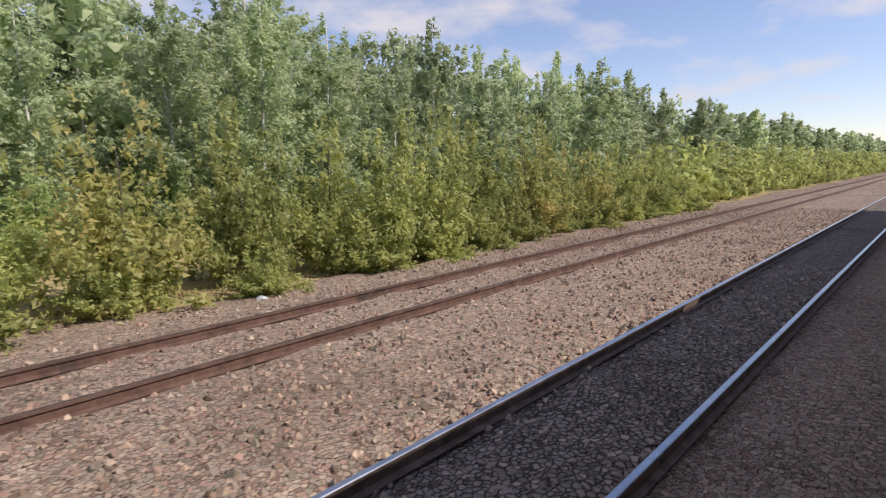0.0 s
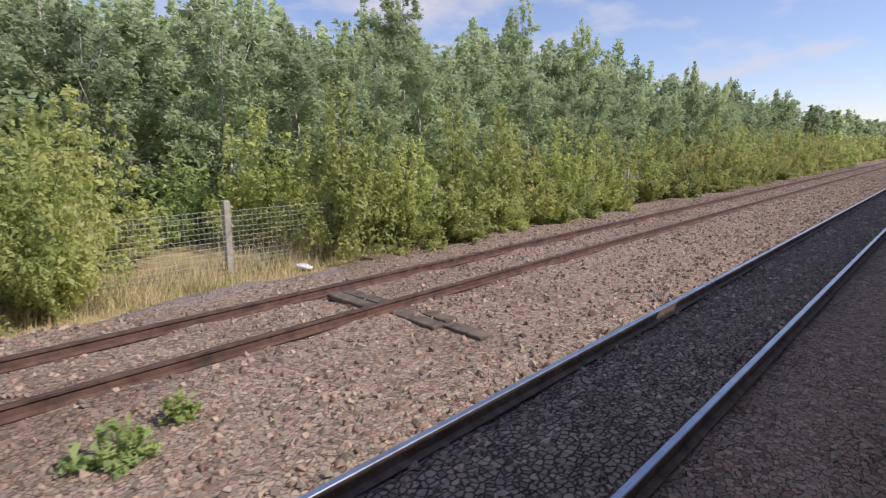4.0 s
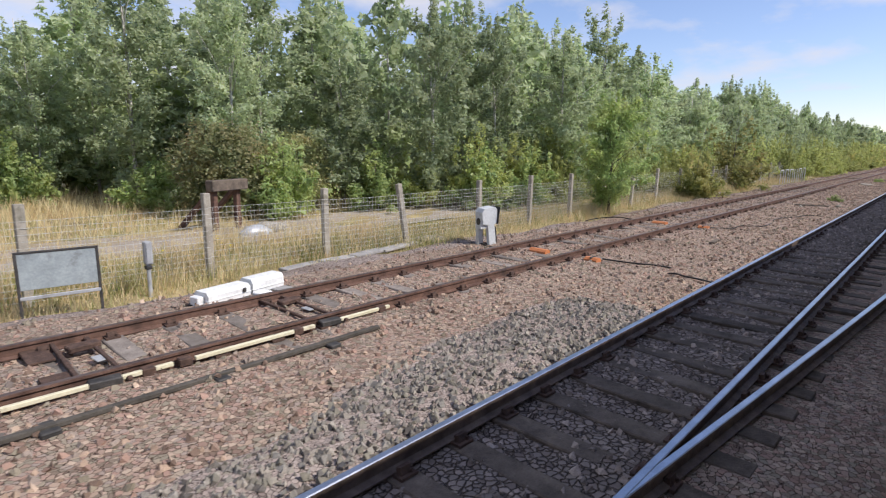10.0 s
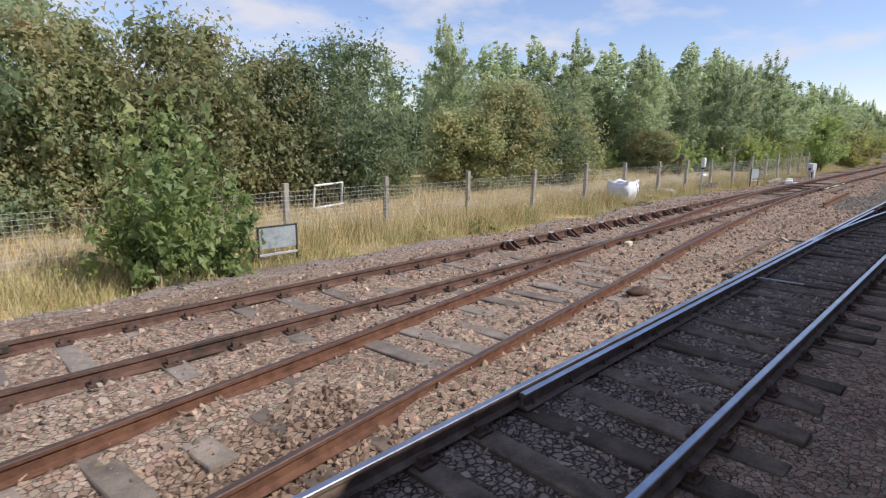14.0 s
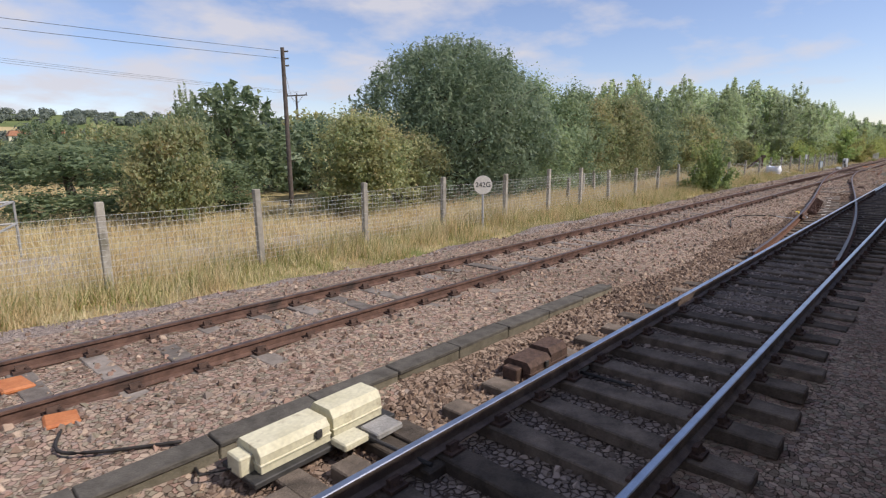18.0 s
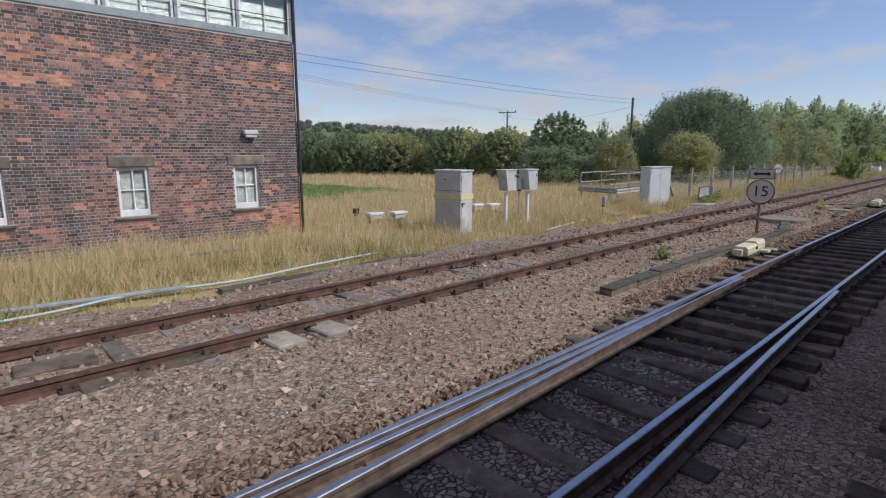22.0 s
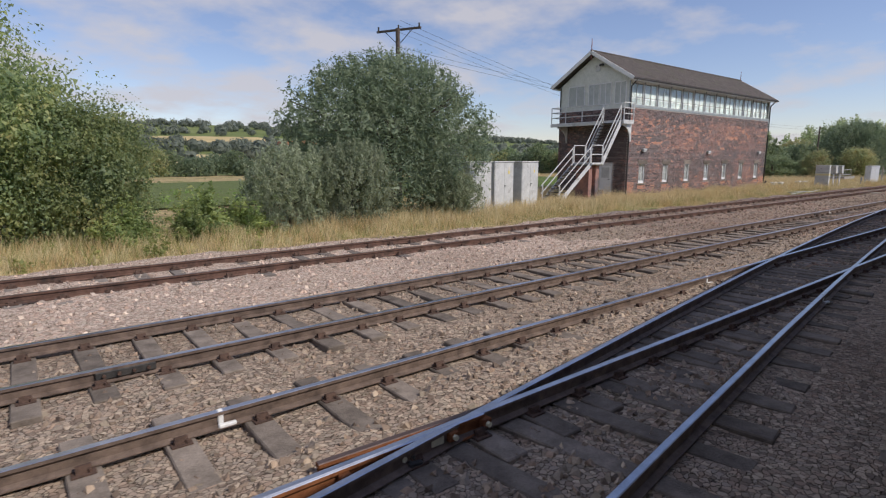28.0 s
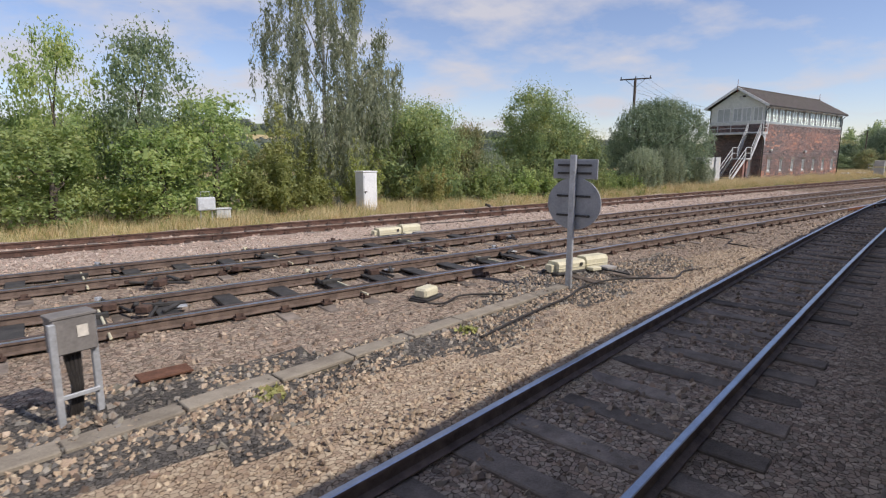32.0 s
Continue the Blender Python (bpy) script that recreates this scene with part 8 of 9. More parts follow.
# ---- signs ----
def speed_sign(x, y, z, front, turn, size=1.0):
    t = thing("speed_sign", (x, y, z), "round 15 speed sign with double-arrow plate above" if front else "back of a grey speed sign on its post", "sign", "speed signs", turn=turn)
    tall = 1.75 if front else 2.2
    part("post", box((0.085, 0.06, tall), (0, 0.04 if front else 0.075, tall / 2 - 0.125), bevel=0.008), M_GALV if not front else M_OLDWOOD, t)
    face = M_SIGN_WHITE if front else M_BOARD_BACK
    part("rim", rod((0, 0.012, 1.33), (0, -0.012, 1.33), 0.37 if front else 0.4, sides=48), M_BLACK if front else M_BOARD_BACK, t)
    part("disc", rod((0, 0.016, 1.33), (0, -0.016, 1.33), 0.342, sides=48), face, t)
    part("plate_edge", box((0.66, 0.022, 0.30), (0, 0, 1.86), bevel=0.004), M_BLACK if front else M_BOARD_BACK, t)
    part("plate", box((0.62, 0.03, 0.26), (0, 0, 1.86), bevel=0.004), face, t)
    if front:
        arrow = [(-0.24, 0), (-0.13, 0.08), (-0.15, 0.03), (0.15, 0.03), (0.13, 0.08), (0.24, 0), (0.13, -0.08), (0.15, -0.03), (-0.15, -0.03), (-0.13, -0.08)]
        part("arrow", prism(arrow, 0.004, m=pose(0, -0.021, 1.86)), M_BLACK, t)
        lettering("15", 0.44, M_BLACK, t, (0, -0.019, 1.33), (90, 0, 0))
    else:
        for zz in (1.15, 1.45, 1.80, 1.92):
            part("clip_bar", box((0.5, 0.03, 0.03), (0, 0.032, zz), bevel=0.004), M_DARKSTEEL, t)
    t.matrix_world = pose(x, y, z, 0, 0, turn) @ Matrix.Diagonal((size * (1.1 if size > 1 else 1), size, size, 1))
    return t


speed_sign(-78.75, 4.71, -0.22, True, -78)
speed_sign(-163.08, -3.66, -0.22, False, 104, 1.2)
t = thing("signal_number_sign", (-53.55, 11.0, -0.3), "round white plate numbered 242G on a post", "sign", turn=-38)
part("post", rod((0, 0.03, -0.15), (0, 0.03, 1.5), 0.03), M_GALV, t)
part("disc", rod((0, 0.012, 1.44), (0, -0.012, 1.44), 0.30, sides=40), M_SIGN_WHITE, t)
lettering("242G", 0.225, M_BLACK, t, (0, -0.016, 1.44), (90, 0, 0))

# ---- bag, pallet, timbers and barriers by the fence ----
bag = thing("bulk_bag", (-15.5, 10.95, -0.38), "full white woven bulk bag with blue sheet on top", "bag")
bm = bmesh.new()
bmesh.ops.create_cube(bm, size=1.0)
bmesh.ops.subdivide_edges(bm, edges=bm.edges[:], cuts=9, use_grid_fill=True)
for v in bm.verts:
    x, y, z = v.co
    f = z + 0.5
    wide = 0.82 + 0.28 * math.sin(min(1.0, f * 1.6) * math.pi / 2) - 0.16 * smooth((f - 0.7) / 0.3)
    n = max(abs(x), abs(y), 1e-6) / max(math.hypot(x, y), 1e-6)
    k = wide * (0.30 + 0.70 * n if f < 0.75 else 0.30 + 0.70 * n + (f - 0.75) * 1.2 * (1 - n))
    crease = 1 + 0.05 * noise.noise(v.co * 5) + 0.025 * math.sin(f * 26 + 3 * noise.noise(v.co * 3)) + 0.02 * math.sin(14 * math.atan2(y, x))
    ear = 0.10 * smooth((f - 0.8) / 0.2) * (4 * x * x) * (4 * y * y)
    hollow = 0.14 * smooth((f - 0.95) / 0.05) * (1 - 4 * x * x) * (1 - 4 * y * y)
    v.co = Vector((x * k * 1.08 * crease, y * k * 1.02 * crease, f * 0.80 * (1 + 0.05 * noise.noise(v.co * 3)) + 0.10 + ear - hollow))
part("sack", bm, M_BAG, bag, smooth=True)
part("sheet", box((0.55, 0.5, 0.10), (-0.12, 0.0, 0.84), (4, -6, 12), 0.05), M_BLUE, bag, "crumpled blue plastic sheet")
for sx, sy in ((-1, -1), (1, -1), (1, 1), (-1, 1)):
    part("lifting_loop", mesh_of("lifting_loop", *tube([(0.42 * sx, 0.40 * sy, 0.84), (0.50 * sx, 0.44 * sy, 0.98), (0.36 * sx, 0.46 * sy, 0.96), (0.3 * sx, 0.42 * sy, 0.84)], [0.025] * 4, 6), M_BAG), None, bag)
part("seam", mesh_of("seam", *tube([(0.16, -0.50, 0.2), (0.18, -0.58, 0.5), (0.14, -0.50, 0.86)], [0.016] * 3, 6), M_GREYBLUE), None, bag)
pl = thing("pallet", (-16.05, 9.95, -0.33), "broken dark wooden pallet beside the bulk bag", "pallet")
for k in range(5):
    part("slat", box((1.2, 0.12, 0.022), (0, -0.5 + 0.24 * k, 0.11), bevel=0.004), M_SLEEPER, pl)
for dx in (-0.5, 0, 0.5):
    part("bearer", box((0.1, 1.1, 0.09), (dx, 0, 0.055), bevel=0.006), M_SLEEPER, pl)
lump("boulder", (-11.45, 11.0, -0.2), (0.62, 0.42, 0.22), M_CONCRETE, "large pale grey boulder in the grass", "boulder", 21)
lump("boulder", (-10.85, 11.5, -0.2), (0.4, 0.32, 0.18), M_CONCRETE_GREY, "pale boulder half sunk in grass", "boulder", 22)
lump("stone", (-13.2, 10.9, -0.25), (0.2, 0.14, 0.1), M_SIGN_WHITE, "small pale stone in the cess", "stone", 23)
lump("stone", (-6.4, 3.22, -0.15), (0.2, 0.13, 0.07), M_CONCRETE, "flat pale stone beside the near rail", "stone", 24)
lump("stone", (-6.9, 3.1, -0.15), (0.18, 0.13, 0.06), M_CONCRETE, "flat pale stone beside the near rail", "stone", 25)
for k, (dx, dy, dz) in enumerate(((0, 0, -0.22), (0.25, 0.3, -0.22), (0.1, 0.14, -0.09))):
    plank(-8.0 + dx, 10.5 + dy, -5.4 + dx, 10.62 + dy, dz, 0.25, 0.13, M_SLEEPER, "old tarred sleeper stacked by the fence", "timber")
spare = thing("spare_rail", (0, 0, 0), "orange rusty spare rail lying on the ballast", "rail")
rail("rail_length", span(-13.1, -7.25, 1.0), lambda x: 4.36 + (x + 12.6) * 0.04, spare, M_RUST_BROWN, M_RUST_BROWN, drop=-0.03)
for k in range(2):
    for dx in (0, 0.11, 0.22):
        xk = -12.95 + 5.2 * k + dx
        part("bolt_hole", rod((xk, 4.36 + (xk + 12.6) * 0.04 - 0.018, -0.05), (xk, 4.36 + (xk + 12.6) * 0.04 + 0.018, -0.05), 0.014, sides=6), M_BLACK, spare)
spare2 = thing("timber_batten", (0, 0, 0), "long brown timber batten beside the near rail", "timber")
part("batten", box((4.5, 0.075, 0.075), (-23.9, 3.5, -0.085), (0, 0, 3.0), 0.012), M_RUST_DARK, spare2)
for xb in (-25.9, -23.7, -21.9):
    part("stool", box((0.12, 0.34, 0.09), (xb, 3.5 + (xb + 23.9) * 0.05, -0.15), (0, 0, 3), 0.012), M_DARKSTEEL, spare2)
gear = thing("point_rodding", (-21.7, 3.45, -0.15), "dark steel point rod crank beside the near rail", "point rodding")
part("crank", box((0.5, 0.05, 0.03), (0, 0, 0.05), (0, 0, 30), 0.006), M_CREAM, gear, "pale worn crank arm")
part("bracket", box((0.3, 0.2, 0.05), (0, 0, 0.0), bevel=0.01), M_DARKSTEEL, gear)
part("rod", rod((0, 0, 0.04), (0.1, -0.9, 0.05), 0.016), M_DARKSTEEL, gear)
gear2 = thing("point_rodding", (-26.3, 3.15, -0.15), "dark steel point rod crank beside the near rail", "point rodding")
part("crank", box((0.45, 0.05, 0.03), (0, 0, 0.05), (0, 0, -15), 0.006), M_DARKSTEEL, gear2)
part("bracket", box((0.35, 0.25, 0.06), (0, 0, 0.0), bevel=0.01), M_DARKSTEEL, gear2)
part("rod", rod((0, 0, 0.04), (0.05, -1.1, 0.05), 0.016), M_GALV, gear2)
# Point stretchers and soleplates of the far switch.
for k in range(9):
    xk = -9.5 + k * 0.71
    pt = thing("switch_stretcher", (xk, 6.84, -0.12), "rusty slide chairs and stretcher between the rails", "point rodding", "switch gear")
    part("plate", box((0.26, 0.5, 0.03), (0, -0.5, 0.0), bevel=0.005), M_CHAIR, pt)
    part("plate", box((0.26, 0.5, 0.03), (0, 0.5, 0.0), bevel=0.005), M_CHAIR, pt)
    if k % 3 == 0:
        part("bar", rod((0.1, -0.75, 0.02), (0.1, 0.72, 0.02), 0.02), M_CHAIR, pt)
part_rod = thing("point_rodding", (0, 0, 0), "cream guard strips bolted along the far rail", "point rodding")
for x0, x1 in ((-4.6, -2.85), (-2.62, -1.05), (-0.7, 0.25)):
    part("strip", box((x1 - x0, 0.05, 0.05), ((x0 + x1) / 2, 5.96, -0.085), (0, 0, 0.4), 0.008), M_CREAM, part_rod)
for xk in (-4.4, -3.1, -2.72, -1.3, -0.85, 0.1):
    part("clip", box((0.14, 0.12, 0.09), (xk, 5.99, -0.10), (0, 0, 0), 0.01), M_CHAIR, part_rod)
run = thing("point_rodding", (0, 0, 0), "grey channel rod running beside the far rail", "point rodding")
part("rod", box((5.6, 0.07, 0.05), (-3.2, 5.40, -0.12), (0, 0, 0.6), 0.008), M_LICHEN, run)
for xk in (-5.4, -4.1, -2.6, -1.2):
    part("stool", box((0.16, 0.26, 0.08), (xk, 5.40, -0.16), (0, 0, 4), 0.012), M_DARKSTEEL, run)
for xk in (-0.75, -3.45, -5.05):
    fp = thing("facing_point_lock", (xk, 6.84, -0.13), "oily lock bars and stretcher rods between the rails", "point rodding", "switch gear")
    for dx, y0, y1 in ((-0.2, -0.72, 0.95), (0.16, -0.95, 0.72)):
        part("bar", box((0.05, y1 - y0, 0.04), (dx, (y0 + y1) / 2, 0.035), (0, 0, random.uniform(-2, 2)), 0.008), M_CHAIR, fp)
    part("bracket", box((0.34, 0.16, 0.07), (0.05, 0.35, 0.06), (0, 0, 8), 0.012), M_CHAIR, fp)
    part("bracket", box((0.30, 0.14, 0.08), (-0.05, -0.86, 0.04), (0, 0, -6), 0.012), M_DARKSTEEL, fp)
    part("wear_plate", box((0.16, 0.2, 0.012), (0.12, -0.1, 0.03), (0, 0, 5), 0.003), M_BOARD_BACK, fp, "worn grey steel plate")
cross_pipe = part("pipe", rod((-6.95, 7.35, -0.15), (-6.40, 5.10, -0.13), 0.04, sides=10), M_RUST_RED, None)
tagged(cross_pipe, "faded orange pipe crossing under both rails", "pipe")
block = part("rail_block", box((0.22, 0.12, 0.14), bevel=0.012), M_CREAM, None)
block.matrix_world = pose(-25.2, 5.72, -0.09, 0, 0, 6)
tagged(block, "cream timber block wedged against a rail", "block")
block = part("rail_block", box((0.22, 0.12, 0.13), bevel=0.012), M_CREAM, None)
block.matrix_world = pose(-43.55, 3.76, -0.08, 0, 0, 6)
tagged(block, "cream timber block wedged against a rail", "block")
lump("stone", (-28.7, 3.75, -0.12), (0.2, 0.13, 0.1), M_CHAIR, "dark lump of clinker beside the rail", "stone", 31)
# White pipe barrier and steel crash barriers behind the fence.
br = thing("pipe_barrier", (-26.4, 16.2, -0.35), "white-painted steel pipe frame behind the fence", "barrier", turn=20)
for dx in (-0.8, 0.8):
    part("upright", rod((dx, 0.12, -0.1), (dx * 0.96, 0, 1.05), 0.035), M_WHITE, br)
for z in (0.30, 1.05):
    part("rail_bar", rod((-0.78, 0, z), (0.78, 0, z), 0.035), M_WHITE, br)
part("seat_panel", box((0.9, 0.45, 0.16), (-0.1, 0.3, 0.10), bevel=0.03), M_CABINET_GREY, br)
pen = thing("pipe_pen", (-70.0, 14.6, -0.35), "galvanised pipe railing enclosure behind the fence", "railing")
for x, y in ((0, 0), (2.2, 0.05), (4.5, 0.1), (1.3, 2.6), (3.6, 2.6), (5.4, 2.7)):
    part("upright", rod((x, y, -0.1), (x, y, 1.45), 0.03), M_GALV_DULL, pen)
for z in (0.9, 1.45):
    part("rail_bar", rod((0, 0, z), (4.5, 0.1, z), 0.03), M_GALV_DULL, pen)
    part("rail_bar", rod((1.3, 2.6, z), (5.4, 2.7, z), 0.03), M_GALV_DULL, pen)
    part("rail_bar", rod((4.5, 0.1, z), (5.4, 2.7, z), 0.03), M_GALV_DULL, pen)


def crash_barrier(x0, y0, x1, y1, label):
    t = thing("crash_barrier", (x0, y0, -0.35), label, "barrier", "crash barriers")
    L, a = math.hypot(x1 - x0, y1 - y0), math.degrees(math.atan2(y1 - y0, x1 - x0))
    w = [(0, 0.45), (0.03, 0.47), (0.08, 0.53), (0.03, 0.59), (0.03, 0.62), (0.08, 0.68), (0.03, 0.74), (0, 0.76), (0.015, 0.74), (0.06, 0.68), (0.01, 0.62), (0.01, 0.59), (0.06, 0.53), (0.015, 0.47)]
    beam = part("beam", prism([(-x, z) for x, z in w], L, m=Matrix.Rotation(radians(a), 4, "Z") @ pose(0, 0, 0, 0, 0, -90)), M_GALV_DULL, t)
    for k in range(int(L / 2) + 1):
        d = Vector((math.cos(radians(a)), math.sin(radians(a)), 0)) * (0.3 + 2 * k)
        part("post", box((0.08, 0.1, 0.85), (d.x, d.y + 0.1, 0.3), bevel=0.008), M_GALV_DULL, t)
    return t


crash_barrier(-70.2, 14.0, -65.7, 14.25, "corrugated steel crash barrier behind the fence")
crash_barrier(-70.2, 14.0, -69.8, 16.6, "corrugated steel crash barrier turning away")
# Old buffer stop beyond the lane.
bs = thing("buffer_stop", (2.5, 15.9, -0.3), "dark timber buffer stop at the wood's edge", "buffer stop", turn=20)
part("beam", box((1.4, 0.3, 0.32), (0, 0, 1.35), bevel=0.02), M_SLEEPER, bs)
for dx in (-0.45, 0.45):
    part("upright", box((0.16, 0.16, 1.5), (dx, 0.1, 0.65), bevel=0.012), M_RUST, bs)
    part("strut", box((0.14, 0.14, 1.9), (dx, 0.85, 0.6), (48, 0, 0), 0.012), M_RUST, bs)
lump("stone", (3.1, 14.6, -0.2), (0.5, 0.3, 0.22), M_CONCRETE, "pale rubble on the gravel lane", "stone", 33)
lump("stone", (2.5, 14.3, -0.2), (0.5, 0.25, 0.2), M_GALV, "heap of pale sheet scrap on the lane", "stone", 34)

# ---- cable trough, covers and small stuff of the third stretch ----
def trough(x0, x1, line, label, z=-0.16, top=None):
    """A run of lidded concrete trough units, each lid a part."""
    t = thing("cable_trough", (0, 0, 0), label, "cable trough", "cable troughs")
    x = x0
    while x < x1:
        a = math.degrees(math.atan2(line(x + 0.5) - line(x - 0.5), 1.0))
        y = line(x + 0.49)
        u = part("unit", TROUGH, None, t)
        u.matrix_local = pose(x + 0.49, y, z + random.uniform(-0.008, 0.008), 0, random.uniform(-0.6, 0.6), a)
        l2 = part("lid", TROUGH_LID_PALE if top else TROUGH_LID, None, u)
        l2.matrix_local = pose(0, random.uniform(-0.008, 0.008), 0.075, random.uniform(-1.2, 1.2), 0, random.uniform(-0.8, 0.8))
        x += 0.985
    return t


bm = box((0.975, 0.23, 0.22), (0, 0, -0.05), bevel=0.01); TROUGH = bpy.data.meshes.new("unit"); bm.to_mesh(TROUGH); TROUGH.materials.append(M_LICHEN_SIDE); bm.free()
bm = box((0.972, 0.25, 0.05), bevel=0.01); TROUGH_LID = bpy.data.meshes.new("lid"); bm.to_mesh(TROUGH_LID); TROUGH_LID.materials.append(M_LICHEN); bm.free()
TROUGH_LID_PALE = TROUGH_LID.copy(); TROUGH_LID_PALE.materials.clear(); TROUGH_LID_PALE.materials.append(M_TROUGH_OLD)
trough(-88.4, -76.0, lambda x: 4.24 + 0.05 * math.sin(x * 0.5) + 0.42 * smooth((x + 78.2) / 2.4), "weathered cable trough with lids running to a manhole")
trough(-68.4, -58.6, lambda x: 4.30 - 0.03 * (x + 68.4) * 0.3, "weathered cable trough with lids leaving a manhole")
trough(-178.0, -163.5, lambda x: -3.66 + (x + 163.5) * 0.160, "weathered cable trough half buried beside dark ash", -0.262, M_TROUGH_OLD)
trough(-93.0, -84.6, lambda x: 9.75 + 0.02 * (x + 93), "dark sunken cable trough along the cess", -0.385)
cable("plastic_pipe", [(-97.5, 9.8, -0.24), (-96.3, 9.87, -0.24), (-95.5, 9.95, -0.24), (-94.4, 10.15, -0.22), (-92.5, 10.0, -0.24), (-90.8, 10.25, -0.23), (-89.0, 10.5, -0.24), (-87.5, 10.6, -0.25)], 0.026, "pale cyan plastic pipe lying along the cess", M_PIPE)
plank(-93.7, 13.09, -91.2, 13.12, -0.15, 0.12, 0.06, M_OLDWOOD, "grey plank lying in dry grass")
for xk in (-93.73, -93.03):
    bl = part("concrete_block", box((0.42, 0.6, 0.16), bevel=0.02), M_CONCRETE, None)
    bl.matrix_world = pose(xk, 5.85, -0.17, 0, 0, 3)
    tagged(bl, "grey concrete block under the far rail", "block", "rail blocks")
cover(-68.95, 4.45, 0.46, "round concrete manhole cover on the ballast", z=-0.13)
cover(-74.85, 5.0, 0.82, "raised round concrete manhole cover beside the trough", z=-0.04, deep=0.2)
bl = part("timber_block", box((0.36, 0.2, 0.16), bevel=0.012), M_OLDWOOD, None)
bl.matrix_world = pose(-71.6, 4.6, -0.10, 0, 3, -18)
tagged(bl, "short weathered timber block on the ballast", "block")
lump("clinker", (-71.75, 4.07, -0.14), (0.14, 0.09, 0.05), M_DARKSTEEL, "dark scrap lying on the ballast", "scrap", 41)
chip = part("white_chip", box((0.16, 0.05, 0.02), bevel=0.004), M_SIGN_WHITE, None)
chip.matrix_world = pose(-73.3, 4.13, -0.135, 8, 6, 70)
tagged(chip, "white plastic strip lying on ballast", "litter")
for k, (x, s) in enumerate(((-71.89, "7"), (-71.29, "6"), (-70.63, "5"))):
    t = thing("painted_number", (x, 2.56, -0.148), "white number painted on a sleeper end", "marking", "painted numbers")
    lettering(s, 0.24, M_SIGN_WHITE, t, (0, 0, 0.004), (0, 0, -75))
for k in range(6):
    x = -69.98 + 0.66 * k
    mk = part("painted_mark", box((0.16, 0.05, 0.004), bevel=0.001), M_SIGN_WHITE, None)
    mk.matrix_world = pose(x, 2.52, -0.147, 0, 0, 20)
    tagged(mk, "worn white paint mark on a sleeper", "marking", "paint marks")
for k, x in enumerate((-71.22, -69.91, -68.58, -67.2, -65.9)):
    p = part("sleeper_plate", PLATE, None, None)
    p.matrix_world = pose(x, 2.07, -0.152, 0, 0, 8)
    tagged(p, "small white numbered plate on a sleeper", "plate", "sleeper plates")
mat_ = thing("concrete_pad", (-69.1, 9.95, -0.30), "square concrete pad in the cess", "slab")
part("pad", box((1.1, 0.9, 0.10), (0, 0, 0.03), bevel=0.02), M_CONCRETE_GREY, mat_)
sl = thing("wooden_slabs", (-95.6, 5.9, -0.2), "dark timber slabs set between the rails", "slab")
part("slab", box((0.7, 0.35, 0.08), (0, 0, 0.05), bevel=0.015), M_SLEEPER, sl)
part("slab", box((0.6, 0.3, 0.08), (0.75, 0.12, 0.05), (0, 0, 5), 0.015), M_SLEEPER, sl)
part("slab", box((0.8, 0.4, 0.08), (-0.4, 1.0, 0.06), (0, 0, -3), 0.015), M_SLEEPER, sl)
for x0, y0, x1, y1, m in ((-93.6, 13.4, -91.1, 13.5, M_CONCRETE), (-96.3, 10.3, -93.5, 10.1, M_GREYBLUE)):
    plank(x0, y0, x1, y1, -0.2, 0.12, 0.06, m, "pale pipe lying in the grass")

# ---- junction details ----
def fishplate(x, y, turn=0.0, label="dark bolted fishplate joining the rail ends"):
    t = thing("fishplate", (x, y, -0.08), label, "fishplate", "fishplates", turn=turn)
    part("bar", box((0.6, 0.03, 0.09), (0, -0.03, 0), bevel=0.008), M_DARKSTEEL, t)
    part("bar", box((0.6, 0.03, 0.09), (0, 0.03, 0), bevel=0.008), M_DARKSTEEL, t)
    for k in range(4):
        part("bolt", rod((-0.22 + 0.147 * k, -0.075, 0), (-0.22 + 0.147 * k, 0.075, 0), 0.02, sides=6), M_CHAIR, t)
    return t


for x, y in ((-151.2, RAIL_T + GAUGE), (-151.0, RAIL_T), (-141.2, RAIL_A), (-143.2, RAIL_A + GAUGE), (-156.2, RAIL_C + GAUGE), (-73.2, RAIL_C), (-73.5, RAIL_C + GAUGE), (-37.9, RAIL_C), (-36.5, RAIL_C + GAUGE), (-114.6, RAIL_A + GAUGE), (30.2, RAIL_C)):
    fishplate(x, y)
for xk, yk, a in ((-113.0, RAIL_A + GAUGE, 0), (-140.72, RAIL_T + GAUGE, 0), (-131.47, RAIL_T + GAUGE, 0), (-131.33, RAIL_A - branch(-131.33), -8)):
    ins = thing("insulated_joint", (xk, yk, -0.07), "white-painted end post of an insulated rail joint", "rail joint", "insulated joints", turn=a)
    part("end_post", box((0.05, 0.06, 0.15), (0, 0, 0), bevel=0.008), M_WHITE, ins)
    part("shoe", box((0.16, 0.05, 0.035), (0.05, -0.05, -0.065), bevel=0.008), M_WHITE, ins)
cable("cable", [(-155.06, -2.32, -0.12), (-154.92, -2.52, -0.13), (-154.93, -2.84, -0.14), (-155.36, -3.02, -0.13), (-155.77, -3.15, -0.14), (-155.89, -3.52, -0.13), (-156.01, -4.01, -0.14), (-156.18, -4.22, -0.14), (-156.58, -4.49, -0.14), (-157.3, -4.6, -0.15)], 0.018, "brown cable snaking over the ballast")
cable("cable", [(-166.3, -2.95, -0.1), (-165.9, -3.3, -0.15), (-165.3, -3.15, -0.13), (-164.6, -3.5, -0.15)], 0.018, "black cable snaking over the ballast")
cable("cable", [(-161.3, 5.4, -0.12), (-158.0, 5.25, -0.14), (-156.3, 5.6, -0.13), (-155.2, 5.5, -0.14)], 0.016, "black cable snaking over the ballast")
